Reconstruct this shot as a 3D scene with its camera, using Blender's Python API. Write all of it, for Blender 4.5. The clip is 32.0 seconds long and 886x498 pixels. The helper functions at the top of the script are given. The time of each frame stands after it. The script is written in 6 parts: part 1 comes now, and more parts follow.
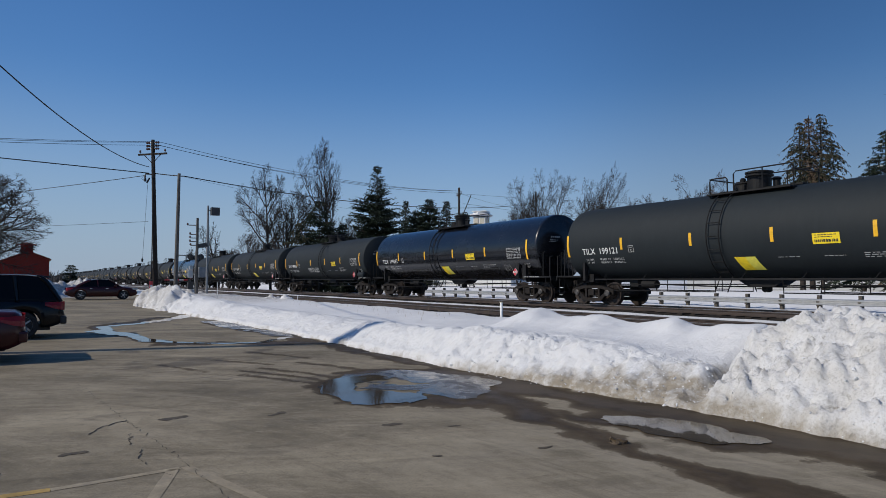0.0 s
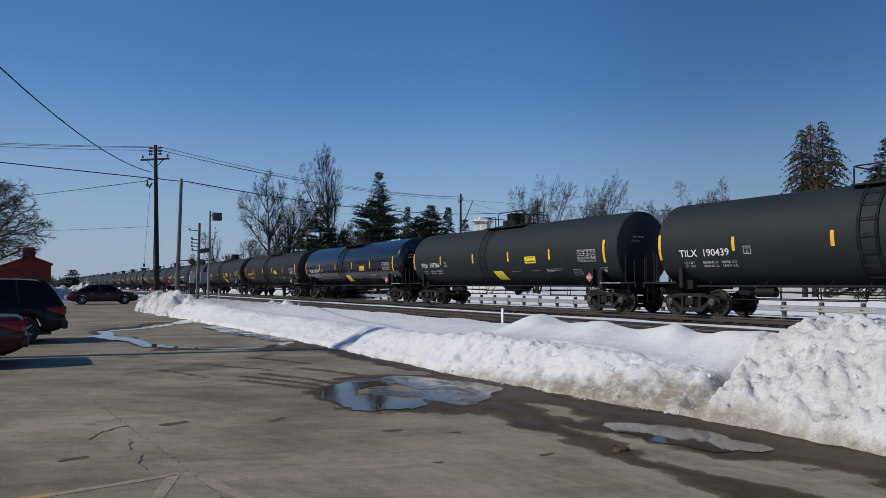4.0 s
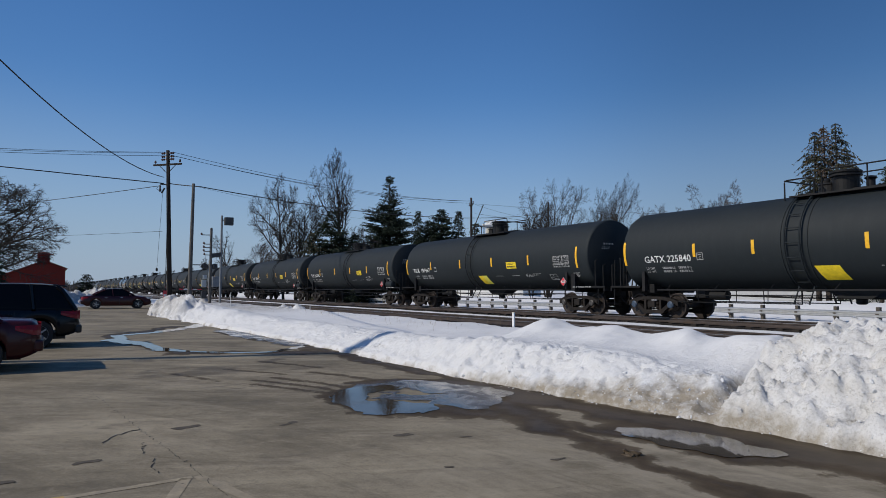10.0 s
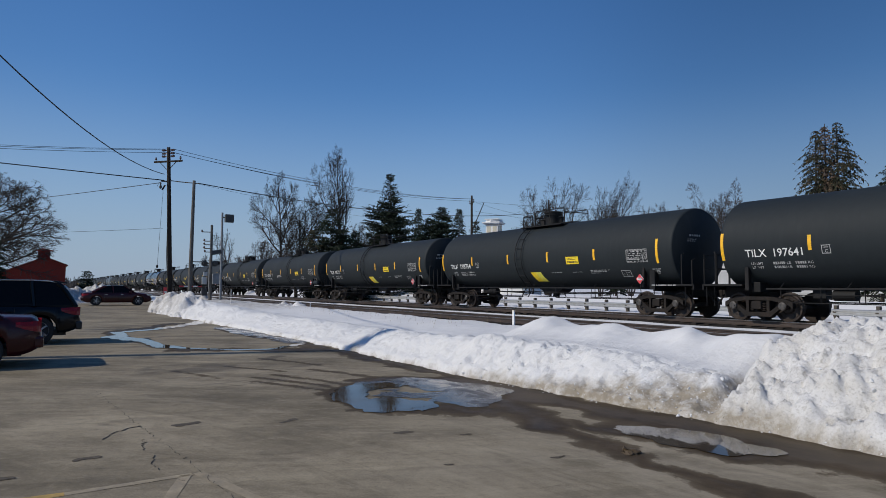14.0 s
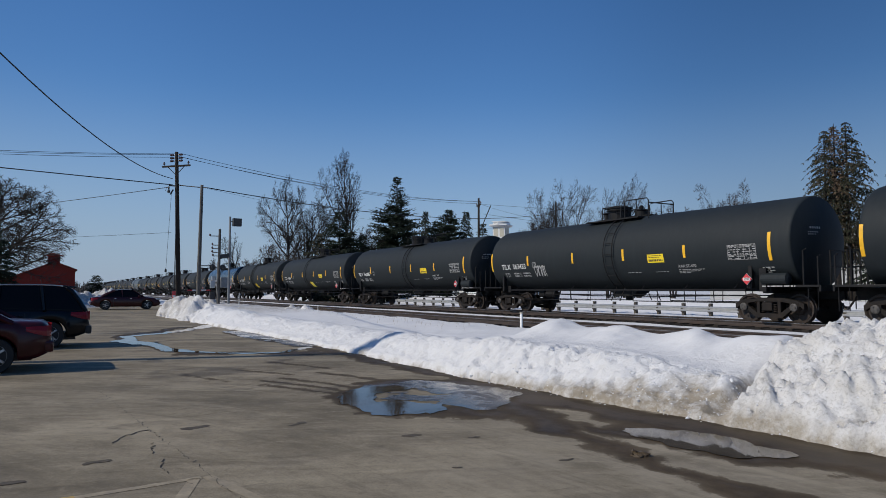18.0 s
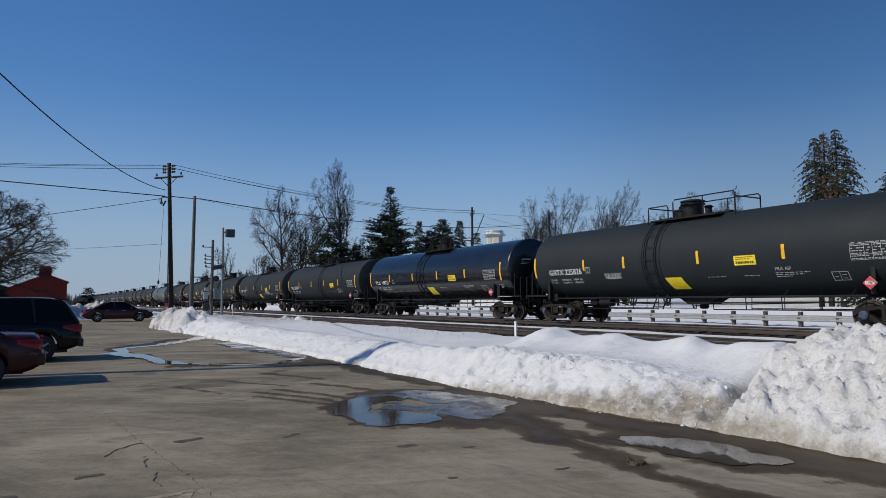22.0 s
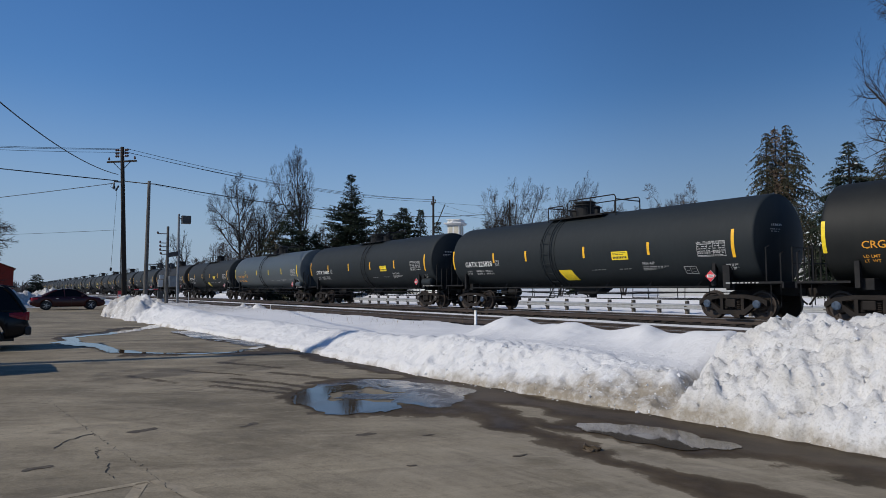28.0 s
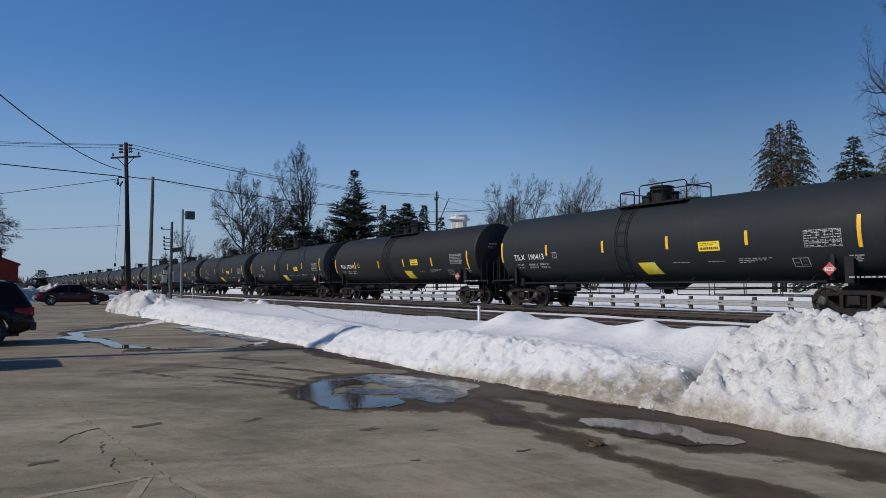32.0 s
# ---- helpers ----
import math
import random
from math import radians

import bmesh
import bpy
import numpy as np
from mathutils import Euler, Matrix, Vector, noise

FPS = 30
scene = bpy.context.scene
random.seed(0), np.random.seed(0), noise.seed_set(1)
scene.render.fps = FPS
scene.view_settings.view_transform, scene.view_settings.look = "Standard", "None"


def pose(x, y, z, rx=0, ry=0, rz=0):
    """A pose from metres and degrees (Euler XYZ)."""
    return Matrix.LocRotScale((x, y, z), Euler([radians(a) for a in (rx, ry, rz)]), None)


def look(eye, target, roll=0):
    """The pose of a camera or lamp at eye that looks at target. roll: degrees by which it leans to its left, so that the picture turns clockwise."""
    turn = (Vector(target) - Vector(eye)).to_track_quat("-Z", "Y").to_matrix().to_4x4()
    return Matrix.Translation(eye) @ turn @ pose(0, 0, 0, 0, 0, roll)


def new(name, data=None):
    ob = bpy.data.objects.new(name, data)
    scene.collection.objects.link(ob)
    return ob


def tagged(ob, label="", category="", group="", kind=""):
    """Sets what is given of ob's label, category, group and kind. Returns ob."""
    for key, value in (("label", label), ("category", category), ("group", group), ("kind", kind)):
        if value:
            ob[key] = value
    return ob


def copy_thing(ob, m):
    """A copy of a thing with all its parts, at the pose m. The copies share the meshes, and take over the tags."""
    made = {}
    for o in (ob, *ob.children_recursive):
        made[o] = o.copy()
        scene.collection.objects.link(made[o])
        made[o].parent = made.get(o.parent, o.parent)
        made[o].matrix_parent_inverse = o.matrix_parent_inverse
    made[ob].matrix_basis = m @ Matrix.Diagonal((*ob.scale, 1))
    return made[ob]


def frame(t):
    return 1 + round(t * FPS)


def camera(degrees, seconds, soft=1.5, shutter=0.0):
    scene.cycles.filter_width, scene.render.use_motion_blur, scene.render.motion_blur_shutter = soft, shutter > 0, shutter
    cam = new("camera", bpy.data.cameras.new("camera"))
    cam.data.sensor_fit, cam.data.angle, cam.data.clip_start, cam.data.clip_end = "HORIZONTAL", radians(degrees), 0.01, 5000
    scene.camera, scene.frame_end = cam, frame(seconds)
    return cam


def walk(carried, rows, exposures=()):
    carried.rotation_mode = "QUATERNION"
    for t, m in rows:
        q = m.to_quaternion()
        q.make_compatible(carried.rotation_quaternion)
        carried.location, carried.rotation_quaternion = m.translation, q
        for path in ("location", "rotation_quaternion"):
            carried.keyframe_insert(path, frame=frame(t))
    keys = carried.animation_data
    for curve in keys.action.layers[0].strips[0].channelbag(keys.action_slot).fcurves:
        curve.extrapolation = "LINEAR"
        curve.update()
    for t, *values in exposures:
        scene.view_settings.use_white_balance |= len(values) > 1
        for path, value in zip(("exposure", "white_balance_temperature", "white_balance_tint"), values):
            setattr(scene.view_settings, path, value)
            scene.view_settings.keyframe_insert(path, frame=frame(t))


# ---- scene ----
# Camera: held by hand at one spot beside the track, turning a little.
EYE = Vector((0.0, 0.0, 1.6))
VIEWS = [
    (0, 57.87, 2.70, 0.03), (0.5, 57.78, 2.66, 0.06), (1, 57.81, 2.72, 0.13), (1.5, 57.96, 2.76, 0.17), (2, 57.86, 3.06, 0.19),
    (2.5, 57.88, 3.09, 0.19), (3, 57.89, 3.14, 0.20), (3.5, 57.96, 3.12, 0.21), (5.5, 58.16, 3.65, 0.30), (6, 58.22, 3.70, 0.24),
    (6.5, 58.39, 3.71, 0.17), (7, 58.48, 3.63, 0.17), (7.5, 58.63, 3.57, 0.20), (8, 58.74, 3.58, 0.19), (8.5, 58.75, 3.67, 0.18),
    (9, 58.80, 3.64, 0.20), (9.5, 58.84, 3.58, 0.11), (10, 58.92, 3.56, 0.17), (10.5, 58.94, 3.44, 0.22), (11, 58.89, 3.26, 0.26),
    (11.5, 58.95, 3.48, 0.31), (12, 59.07, 3.60, 0.21), (12.5, 59.06, 3.72, 0.26), (13, 58.99, 3.62, 0.25), (13.5, 58.97, 3.47, 0.37),
    (14, 58.95, 3.37, 0.35), (14.5, 58.99, 3.28, 0.33), (16.5, 59.45, 3.24, 0.19), (17, 59.60, 3.33, 0.20), (17.5, 59.62, 3.47, 0.10),
    (18, 59.57, 3.60, 0.08), (18.5, 59.66, 3.73, 0.04), (19, 59.54, 3.80, 0.11), (19.5, 59.22, 3.91, -0.10), (20, 59.04, 3.86, -0.09),
    (20.5, 58.94, 3.77, 0.00), (21, 58.99, 3.85, -0.13), (21.5, 59.21, 4.21, -0.29), (22, 59.03, 4.40, -0.41), (22.5, 57.99, 4.42, -0.56),
    (23, 57.06, 4.36, -0.56), (23.5, 56.52, 4.13, -0.67), (24, 56.17, 3.97, -0.50), (24.5, 56.00, 3.80, -0.48), (25, 55.97, 3.76, -0.44),
    (25.5, 55.97, 3.79, -0.40), (27.5, 55.72, 3.63, -0.26), (28, 55.65, 3.43, -0.16), (28.5, 55.52, 3.31, -0.23), (29, 55.58, 3.28, -0.16),
    (29.5, 55.61, 3.20, -0.17), (30, 55.61, 3.14, -0.16), (30.5, 55.65, 3.14, -0.15), (31, 55.78, 3.07, -0.12), (31.5, 55.95, 3.04, -0.15),
    (32, 55.94, 3.03, -0.17),
]


def view(yaw, pitch, roll):
    a, b = radians(yaw), radians(pitch)
    way = Vector((-math.sin(a) * math.cos(b), math.cos(a) * math.cos(b), math.sin(b)))
    return look(EYE, EYE + way * 10, roll)


cam = camera(67.43, 32.0, 0.85)
walk(cam, [(t, view(y, p, r)) for t, y, p, r in VIEWS])

# ---- light ----
SUN_EL, SUN_AZ = 36.0, 193.0      # degrees; azimuth of the sun clockwise from +y
world = bpy.data.worlds.new("sky")
scene.world = world
world.use_nodes = True
wn = world.node_tree.nodes
sky = wn.new("ShaderNodeTexSky")
sky.sky_type, sky.sun_disc = "NISHITA", False
sky.sun_elevation, sky.sun_rotation = radians(SUN_EL), radians(SUN_AZ)
sky.altitude, sky.air_density, sky.dust_density, sky.ozone_density = 200, 1.0, 0.2, 4.0
wn["Background"].inputs["Strength"].default_value = 0.113
vivid = wn.new("ShaderNodeHueSaturation")
vivid.inputs["Saturation"].default_value, vivid.inputs["Hue"].default_value = 1.22, 0.506
world.node_tree.links.new(sky.outputs[0], vivid.inputs["Color"])
# pale blue haze low over the horizon all round
up = wn.new("ShaderNodeSeparateXYZ")
world.node_tree.links.new(wn.new("ShaderNodeTexCoord").outputs["Generated"], up.inputs[0])
low = wn.new("ShaderNodeValToRGB")
low.color_ramp.interpolation = "EASE"
low.color_ramp.elements[0].color, low.color_ramp.elements[1].color = (0.85, 0.85, 0.85, 1), (0, 0, 0, 1)
low.color_ramp.elements[0].position, low.color_ramp.elements[1].position = 0.0, 0.30
world.node_tree.links.new(up.outputs[2], low.inputs[0])
haze = wn.new("ShaderNodeMix")
haze.data_type = "RGBA"
haze.inputs[7].default_value = (2.98, 4.0, 5.68, 1)
world.node_tree.links.new(low.outputs[0], haze.inputs["Factor"])
# the clear sky is deepest opposite the sun and paler square to it
toward = wn.new("ShaderNodeVectorMath")
toward.operation = "DOT_PRODUCT"
toward.inputs[1].default_value = (0.5 * math.sin(radians(SUN_AZ)), 0.5 * math.cos(radians(SUN_AZ)), 0)
world.node_tree.links.new(up.inputs[0].links[0].from_socket, toward.inputs[0])
half = wn.new("ShaderNodeMath")
half.inputs[1].default_value = 0.5
world.node_tree.links.new(toward.outputs["Value"], half.inputs[0])


def deepen(color, stops):
    ramp = wn.new("ShaderNodeValToRGB")
    ramp.color_ramp.interpolation = "EASE"
    while len(ramp.color_ramp.elements) < len(stops):
        ramp.color_ramp.elements.new(0.5)
    for el, (p, v) in zip(ramp.color_ramp.elements, stops):
        el.position, el.color = p, (v * 0.5, v * 0.5, v * 0.5, 1)
    world.node_tree.links.new(half.outputs[0], ramp.inputs[0])
    scaled = wn.new("ShaderNodeVectorMath")
    scaled.operation = "MULTIPLY"
    world.node_tree.links.new(color, scaled.inputs[0])
    world.node_tree.links.new(ramp.outputs[0], scaled.inputs[1])
    doubled = wn.new("ShaderNodeVectorMath")
    doubled.operation = "SCALE"
    doubled.inputs["Scale"].default_value = 2.0
    world.node_tree.links.new(scaled.outputs[0], doubled.inputs[0])
    return doubled.outputs[0]


world.node_tree.links.new(deepen(vivid.outputs[0], [(0.18, 1.0), (0.34, 1.22), (0.55, 1.20), (0.72, 1.0)]), haze.inputs[6])
world.node_tree.links.new(deepen(haze.outputs[2], [(0.04, 0.72), (0.12, 0.80), (0.29, 1.0)]), wn["Background"].inputs["Color"])

sun = new("sun", bpy.data.lights.new("sun", "SUN"))
sun.data.energy, sun.data.angle, sun.data.color = 3.75, radians(0.53), (1.0, 0.93, 0.82)
sun_from = Vector((math.sin(radians(SUN_AZ)) * math.cos(radians(SUN_EL)),
                   math.cos(radians(SUN_AZ)) * math.cos(radians(SUN_EL)), math.sin(radians(SUN_EL))))
sun.matrix_world = look(sun_from * 50, (0, 0, 0))
scene.view_settings.exposure = -0.32


# ---- materials ----
class Nodes:
    """Short names for building a node material."""

    def __init__(self, name):
        self.m = bpy.data.materials.new(name)
        self.m.use_nodes = True
        self.t = self.m.node_tree
        self.b = self.t.nodes["Principled BSDF"]
        self.co = self.t.nodes.new("ShaderNodeTexCoord").outputs["Object"]

    def link(self, a, b):
        self.t.links.new(a, b)

    def place(self):
        return self.t.nodes.new("ShaderNodeNewGeometry").outputs["Position"]

    def scaled(self, vec, s):
        n = self.t.nodes.new("ShaderNodeMapping")
        n.inputs["Scale"].default_value = s
        self.link(vec, n.inputs["Vector"])
        return n.outputs[0]

    def noise(self, vec, scale, detail=4.0, rough=0.55, distort=0.0):
        n = self.t.nodes.new("ShaderNodeTexNoise")
        n.inputs["Scale"].default_value, n.inputs["Detail"].default_value = scale, detail
        n.inputs["Roughness"].default_value, n.inputs["Distortion"].default_value = rough, distort
        self.link(vec, n.inputs["Vector"])
        return n.outputs["Fac"]

    def voronoi(self, vec, scale, feature="F1"):
        n = self.t.nodes.new("ShaderNodeTexVoronoi")
        n.feature = feature
        n.inputs["Scale"].default_value = scale
        self.link(vec, n.inputs["Vector"])
        return n.outputs["Distance"]

    def ramp(self, fac, stops):
        n = self.t.nodes.new("ShaderNodeValToRGB")
        e = n.color_ramp.elements
        while len(e) < len(stops):
            e.new(0.5)
        for el, (p, c) in zip(e, stops):
            el.position = p
            el.color = (*c, 1) if isinstance(c, tuple) else (c, c, c, 1)
        self.link(fac, n.inputs[0])
        return n.outputs[0]

    def mix(self, fac, a, b, mode="MIX"):
        n = self.t.nodes.new("ShaderNodeMix")
        n.data_type, n.blend_type = "RGBA", mode
        for sock, v in ((n.inputs["Factor"], fac), (n.inputs[6], a), (n.inputs[7], b)):
            if isinstance(v, (int, float)):
                sock.default_value = v
            elif isinstance(v, tuple):
                sock.default_value = (*v, 1)
            else:
                self.link(v, sock)
        return n.outputs[2]

    def math(self, op, a, b=0.0, clamp=False):
        n = self.t.nodes.new("ShaderNodeMath")
        n.operation, n.use_clamp = op, clamp
        for sock, v in zip(n.inputs, (a, b)):
            if isinstance(v, (int, float)):
                sock.default_value = v
            else:
                self.link(v, sock)
        return n.outputs[0]

    def axes(self, vec):
        n = self.t.nodes.new("ShaderNodeSeparateXYZ")
        self.link(vec, n.inputs[0])
        return n.outputs

    def bump(self, height, strength=0.3, distance=0.02):
        n = self.t.nodes.new("ShaderNodeBump")
        n.inputs["Strength"].default_value, n.inputs["Distance"].default_value = strength, distance
        self.link(height, n.inputs["Height"])
        self.link(n.outputs[0], self.b.inputs["Normal"])

    def out(self, color=None, rough=None, metal=None, spec=None, coat=None):
        for key, v in (("Base Color", color), ("Roughness", rough), ("Metallic", metal), ("Specular IOR Level", spec), ("Coat Weight", coat)):
            if v is None:
                continue
            if isinstance(v, tuple):
                self.b.inputs[key].default_value = (*v, 1)
            elif isinstance(v, (int, float)):
                self.b.inputs[key].default_value = v
            else:
                self.link(v, self.b.inputs[key])
        return self.m


def worn(name, color, rough=0.6, metal=0.0, vary=0.25, scale=3.0, fine=40.0, bump=0.15, spec=0.5, dirt=None, coat=None):
    """A surface of one colour with broad stains, fine grain and a little relief."""
    n = Nodes(name)
    big, small = n.noise(n.co, scale, 5), n.noise(n.co, fine, 3)
    lo = tuple(c * (1 - vary) for c in color)
    hi = tuple(min(1, c * (1 + vary)) for c in color)
    col = n.ramp(big, [(0.3, lo), (0.7, hi)])
    col = n.mix(0.25, col, n.ramp(small, [(0.3, lo), (0.7, hi)]))
    if dirt:
        col = n.mix(n.ramp(n.noise(n.co, scale * 0.6, 6, 0.65), [(0.5, 0.0), (0.75, 0.7)]), col, dirt)
    n.bump(small, bump, 0.01)
    return n.out(col, n.math("ADD", n.math("MULTIPLY", big, 0.2), rough - 0.1), metal, spec, coat)


def tank_paint(name, color, rough, dust, coat=0.0):
    """Painted steel with rain streaks running down and grime low on the shell."""
    n = Nodes(name)
    info = n.t.nodes.new("ShaderNodeObjectInfo").outputs["Random"]
    shift = n.t.nodes.new("ShaderNodeVectorMath")
    shift.operation = "ADD"
    n.link(n.co, shift.inputs[0])
    n.link(n.math("MULTIPLY", info, 37.0), shift.inputs[1])
    co = shift.outputs[0]
    streak = n.noise(n.scaled(co, (5.0, 5.0, 0.25)), 1.3, 5, 0.6)
    blot = n.noise(co, 0.55, 5, 0.6)
    fine = n.noise(co, 22, 3)
    col = n.mix(n.ramp(streak, [(0.45, 0.0), (0.8, 0.35)]), color, dust)
    col = n.mix(n.ramp(blot, [(0.45, 0.0), (0.75, 0.4)]), col, dust)
    col = n.mix(n.ramp(fine, [(0.62, 0.0), (0.8, 0.12)]), col, tuple(min(1, c * 1.8) for c in dust))
    n.bump(n.noise(co, 1.2, 2), 0.12, 0.03)
    return n.out(col, n.math("ADD", n.math("MULTIPLY", blot, 0.22), rough - 0.1), 0.0, 0.5 if coat else 0.38, coat)


def snow_material(name, dirty):
    n = Nodes(name)
    p = n.place()
    fine, mid = n.noise(p, 26, 6, 0.7), n.noise(p, 6, 6, 0.65)
    white, grey = (0.735, 0.728, 0.714) if dirty else (0.71, 0.71, 0.71), (0.50, 0.48, 0.44)
    col = n.mix(n.ramp(mid, [(0.5, 0.0), (0.8, 0.25)]), white, grey)
    if dirty:
        x, y, z = n.axes(p)
        # sand and salt thrown against the foot of the bank by the plough, thickest where it was piled last
        spot = n.math("SUBTRACT", 1.0, n.math("DIVIDE", n.math("ABSOLUTE", n.math("ADD", x, 6.2)), 3.4), True)
        reach = n.math("ADD", 0.12, n.math("MULTIPLY", spot, 0.34))
        low = n.math("ADD", n.math("SUBTRACT", reach, z), n.math("MULTIPLY", n.math("SUBTRACT", n.noise(p, 1.7, 6, 0.7), 0.5), 0.75))
        mask = n.math("MULTIPLY", n.ramp(low, [(0.0, 0.0), (0.20, 1.0)]), n.ramp(n.noise(p, 5, 6, 0.75), [(0.30, 0.25), (0.56, 1.0)]))
        col = n.mix(n.math("MULTIPLY", mask, 0.84), col, (0.235, 0.185, 0.112))
        heap = n.math("DIVIDE", n.math("ADD", x, 5.6), 0.5, True)
        # hollows of the heap darkened: dirt in them, and their shade put into colour
        cup = n.math("MULTIPLY", n.ramp(n.noise(p, 10, 7, 0.68, 0.6), [(0.55, 0.0), (0.66, 1.0)]), n.ramp(n.noise(p, 1.7, 5, 0.65), [(0.40, 0.0), (0.58, 1.0)]))
        crumb = n.ramp(n.noise(p, 33, 6, 0.75), [(0.50, 0.0), (0.66, 1.0)])
        col = n.mix(n.math("MULTIPLY", heap, n.ramp(n.noise(p, 1.4, 6, 0.7), [(0.36, 0.05), (0.64, 0.45)])), col, (0.50, 0.465, 0.40))
        col = n.mix(n.math("MULTIPLY", n.math("ADD", n.math("MULTIPLY", heap, 0.62), 0.10), n.math("MAXIMUM", cup, n.math("MULTIPLY", crumb, 0.6))), col, (0.22, 0.20, 0.165))
        old = n.math("DIVIDE", n.math("SUBTRACT", -33.0, x), 7.0, True)
        col = n.mix(n.math("MULTIPLY", old, n.ramp(n.noise(p, 2.3, 8, 0.75), [(0.36, 0.0), (0.54, 0.8)])), col, (0.36, 0.335, 0.30))
        grit = n.ramp(n.noise(p, 48, 3, 0.6), [(0.63, 0.0), (0.71, 0.8)])
        col = n.mix(n.math("MULTIPLY", grit, n.ramp(low, [(0.0, 0.06), (0.35, 1.0)])), col, (0.12, 0.09, 0.06))
        ground_off = n.math("MULTIPLY", n.math("MAXIMUM", n.math("SUBTRACT", -15.0, x), 0.0), 0.045)
        crusty = n.math("SUBTRACT", 1.0, n.math("DIVIDE", n.math("SUBTRACT", n.math("ADD", y, ground_off), n.math("ADD", 8.1, n.math("MULTIPLY", n.math("DIVIDE", n.math("ADD", x, 7.0), 1.5, True), 1.3))), 0.5, True))
    h = n.math("ADD", n.math("MULTIPLY", mid, 0.7), n.math("MULTIPLY", fine, 0.5))
    if dirty:
        clod = n.math("ADD", n.voronoi(p, 11.0), n.math("MULTIPLY", n.voronoi(p, 27.0), 0.5))
        col = n.mix(n.math("MULTIPLY", crusty, n.ramp(n.noise(p, 16, 4, 0.7), [(0.58, 0.0), (0.80, 0.20)])), col, (0.50, 0.47, 0.42))
        h = n.math("ADD", n.math("MULTIPLY", h, 0.5), n.math("MULTIPLY", crusty, n.math("ADD", n.math("MULTIPLY", h, 0.5), n.math("ADD", n.math("MULTIPLY", clod, -0.5), n.math("MULTIPLY", n.noise(p, 14, 8, 0.72, 0.5), 1.6)))))
        h = n.math("SUBTRACT", h, n.math("MULTIPLY", n.math("MULTIPLY", cup, crusty), 0.9))
    n.bump(h, 0.40 if dirty else 0.3, 0.05)
    n.b.inputs["Subsurface Weight"].default_value = 0.0
    return n.out(col, 0.75, 0.0, 0.3)


def pavement_material():
    """Old concrete lot: broad stains, tyre arcs, a wet brown margin below the snow bank, puddle rims."""
    n = Nodes("lot_concrete")
    p = n.place()
    x, y, _ = n.axes(p)
    big, mid, fine = n.noise(p, 0.28, 6, 0.6), n.noise(p, 1.7, 6, 0.65, 0.6), n.noise(p, 60, 3, 0.7)
    along = n.t.nodes.new("ShaderNodeMapping")
    along.vector_type = "TEXTURE"
    along.inputs["Rotation"].default_value = (0, 0, radians(62))
    n.link(p, along.inputs["Vector"])
    drag = n.noise(n.scaled(along.outputs[0], (0.45, 1.5, 1)), 0.8, 8, 0.66, 0.9)
    scuff = n.noise(n.scaled(along.outputs[0], (0.7, 2.2, 1)), 1.9, 8, 0.72, 1.4)
    col = n.ramp(big, [(0.36, (0.120, 0.100, 0.066)), (0.5, (0.265, 0.222, 0.154)), (0.64, (0.430, 0.362, 0.256))])
    col = n.mix(0.5, col, n.ramp(drag, [(0.32, (0.125, 0.103, 0.072)), (0.5, (0.250, 0.210, 0.152)), (0.66, (0.420, 0.358, 0.265))]))
    col = n.mix(n.ramp(scuff, [(0.54, 0.0), (0.70, 0.55)]), col, (0.43, 0.365, 0.275))
    col = n.mix(n.ramp(scuff, [(0.30, 0.60), (0.44, 0.0)]), col, (0.095, 0.077, 0.054))
    col = n.mix(n.ramp(mid, [(0.5, 0.0), (0.72, 0.35)]), col, (0.11, 0.095, 0.078))
    col = n.mix(n.ramp(fine, [(0.3, 0.35), (0.6, 0.0)]), col, (0.09, 0.08, 0.07))
    # damp tongues across the far lot
    tongues = n.ramp(n.noise(n.scaled(p, (0.75, 0.42, 1)), 0.9, 6, 0.6, 1.2), [(0.57, 0.0), (0.62, 1.0)])
    left = n.math("MULTIPLY", tongues, n.math("MULTIPLY", n.math("DIVIDE", n.math("SUBTRACT", -9.5, x), 1.5, True), n.math("DIVIDE", n.math("SUBTRACT", y, 0.8), 1.0, True)))
    wet = n.math("MULTIPLY", left, 0.5)
    col = n.mix(wet, col, n.ramp(mid, [(0.3, (0.030, 0.021, 0.013)), (0.7, (0.062, 0.045, 0.029))]))
    speck = n.noise(p, 11, 8, 0.78)
    col = n.mix(n.ramp(speck, [(0.36, 0.28), (0.48, 0.0)]), col, (0.10, 0.082, 0.06))
    col = n.mix(n.ramp(speck, [(0.54, 0.0), (0.68, 0.22)]), col, (0.46, 0.40, 0.31))
    blot = n.noise(p, 0.85, 9, 0.68, 0.5)
    col = n.mix(n.ramp(blot, [(0.30, 0.5), (0.45, 0.0)]), col, (0.115, 0.094, 0.066))
    col = n.mix(n.ramp(blot, [(0.56, 0.0), (0.70, 0.35)]), col, (0.40, 0.345, 0.26))
    # paler blotches beside the run-off, stronger towards the bank and the right
    pale_blots = n.math("MULTIPLY", n.math("DIVIDE", n.math("ADD", x, 8.0), 3.0, True), n.math("DIVIDE", n.math("SUBTRACT", y, 2.2), 2.2, True))
    col = n.mix(n.math("MULTIPLY", pale_blots, n.ramp(n.noise(p, 1.3, 7, 0.7, 0.6), [(0.36, 0.0), (0.60, 0.42)])), col, (0.38, 0.33, 0.26))
    # faint curved tyre tracks
    bent = n.math("SQRT", n.math("ADD", n.math("MULTIPLY", n.math("ADD", x, 3.0), n.math("ADD", x, 3.0)), n.math("MULTIPLY", n.math("ADD", y, 9.0), n.math("ADD", y, 9.0))))
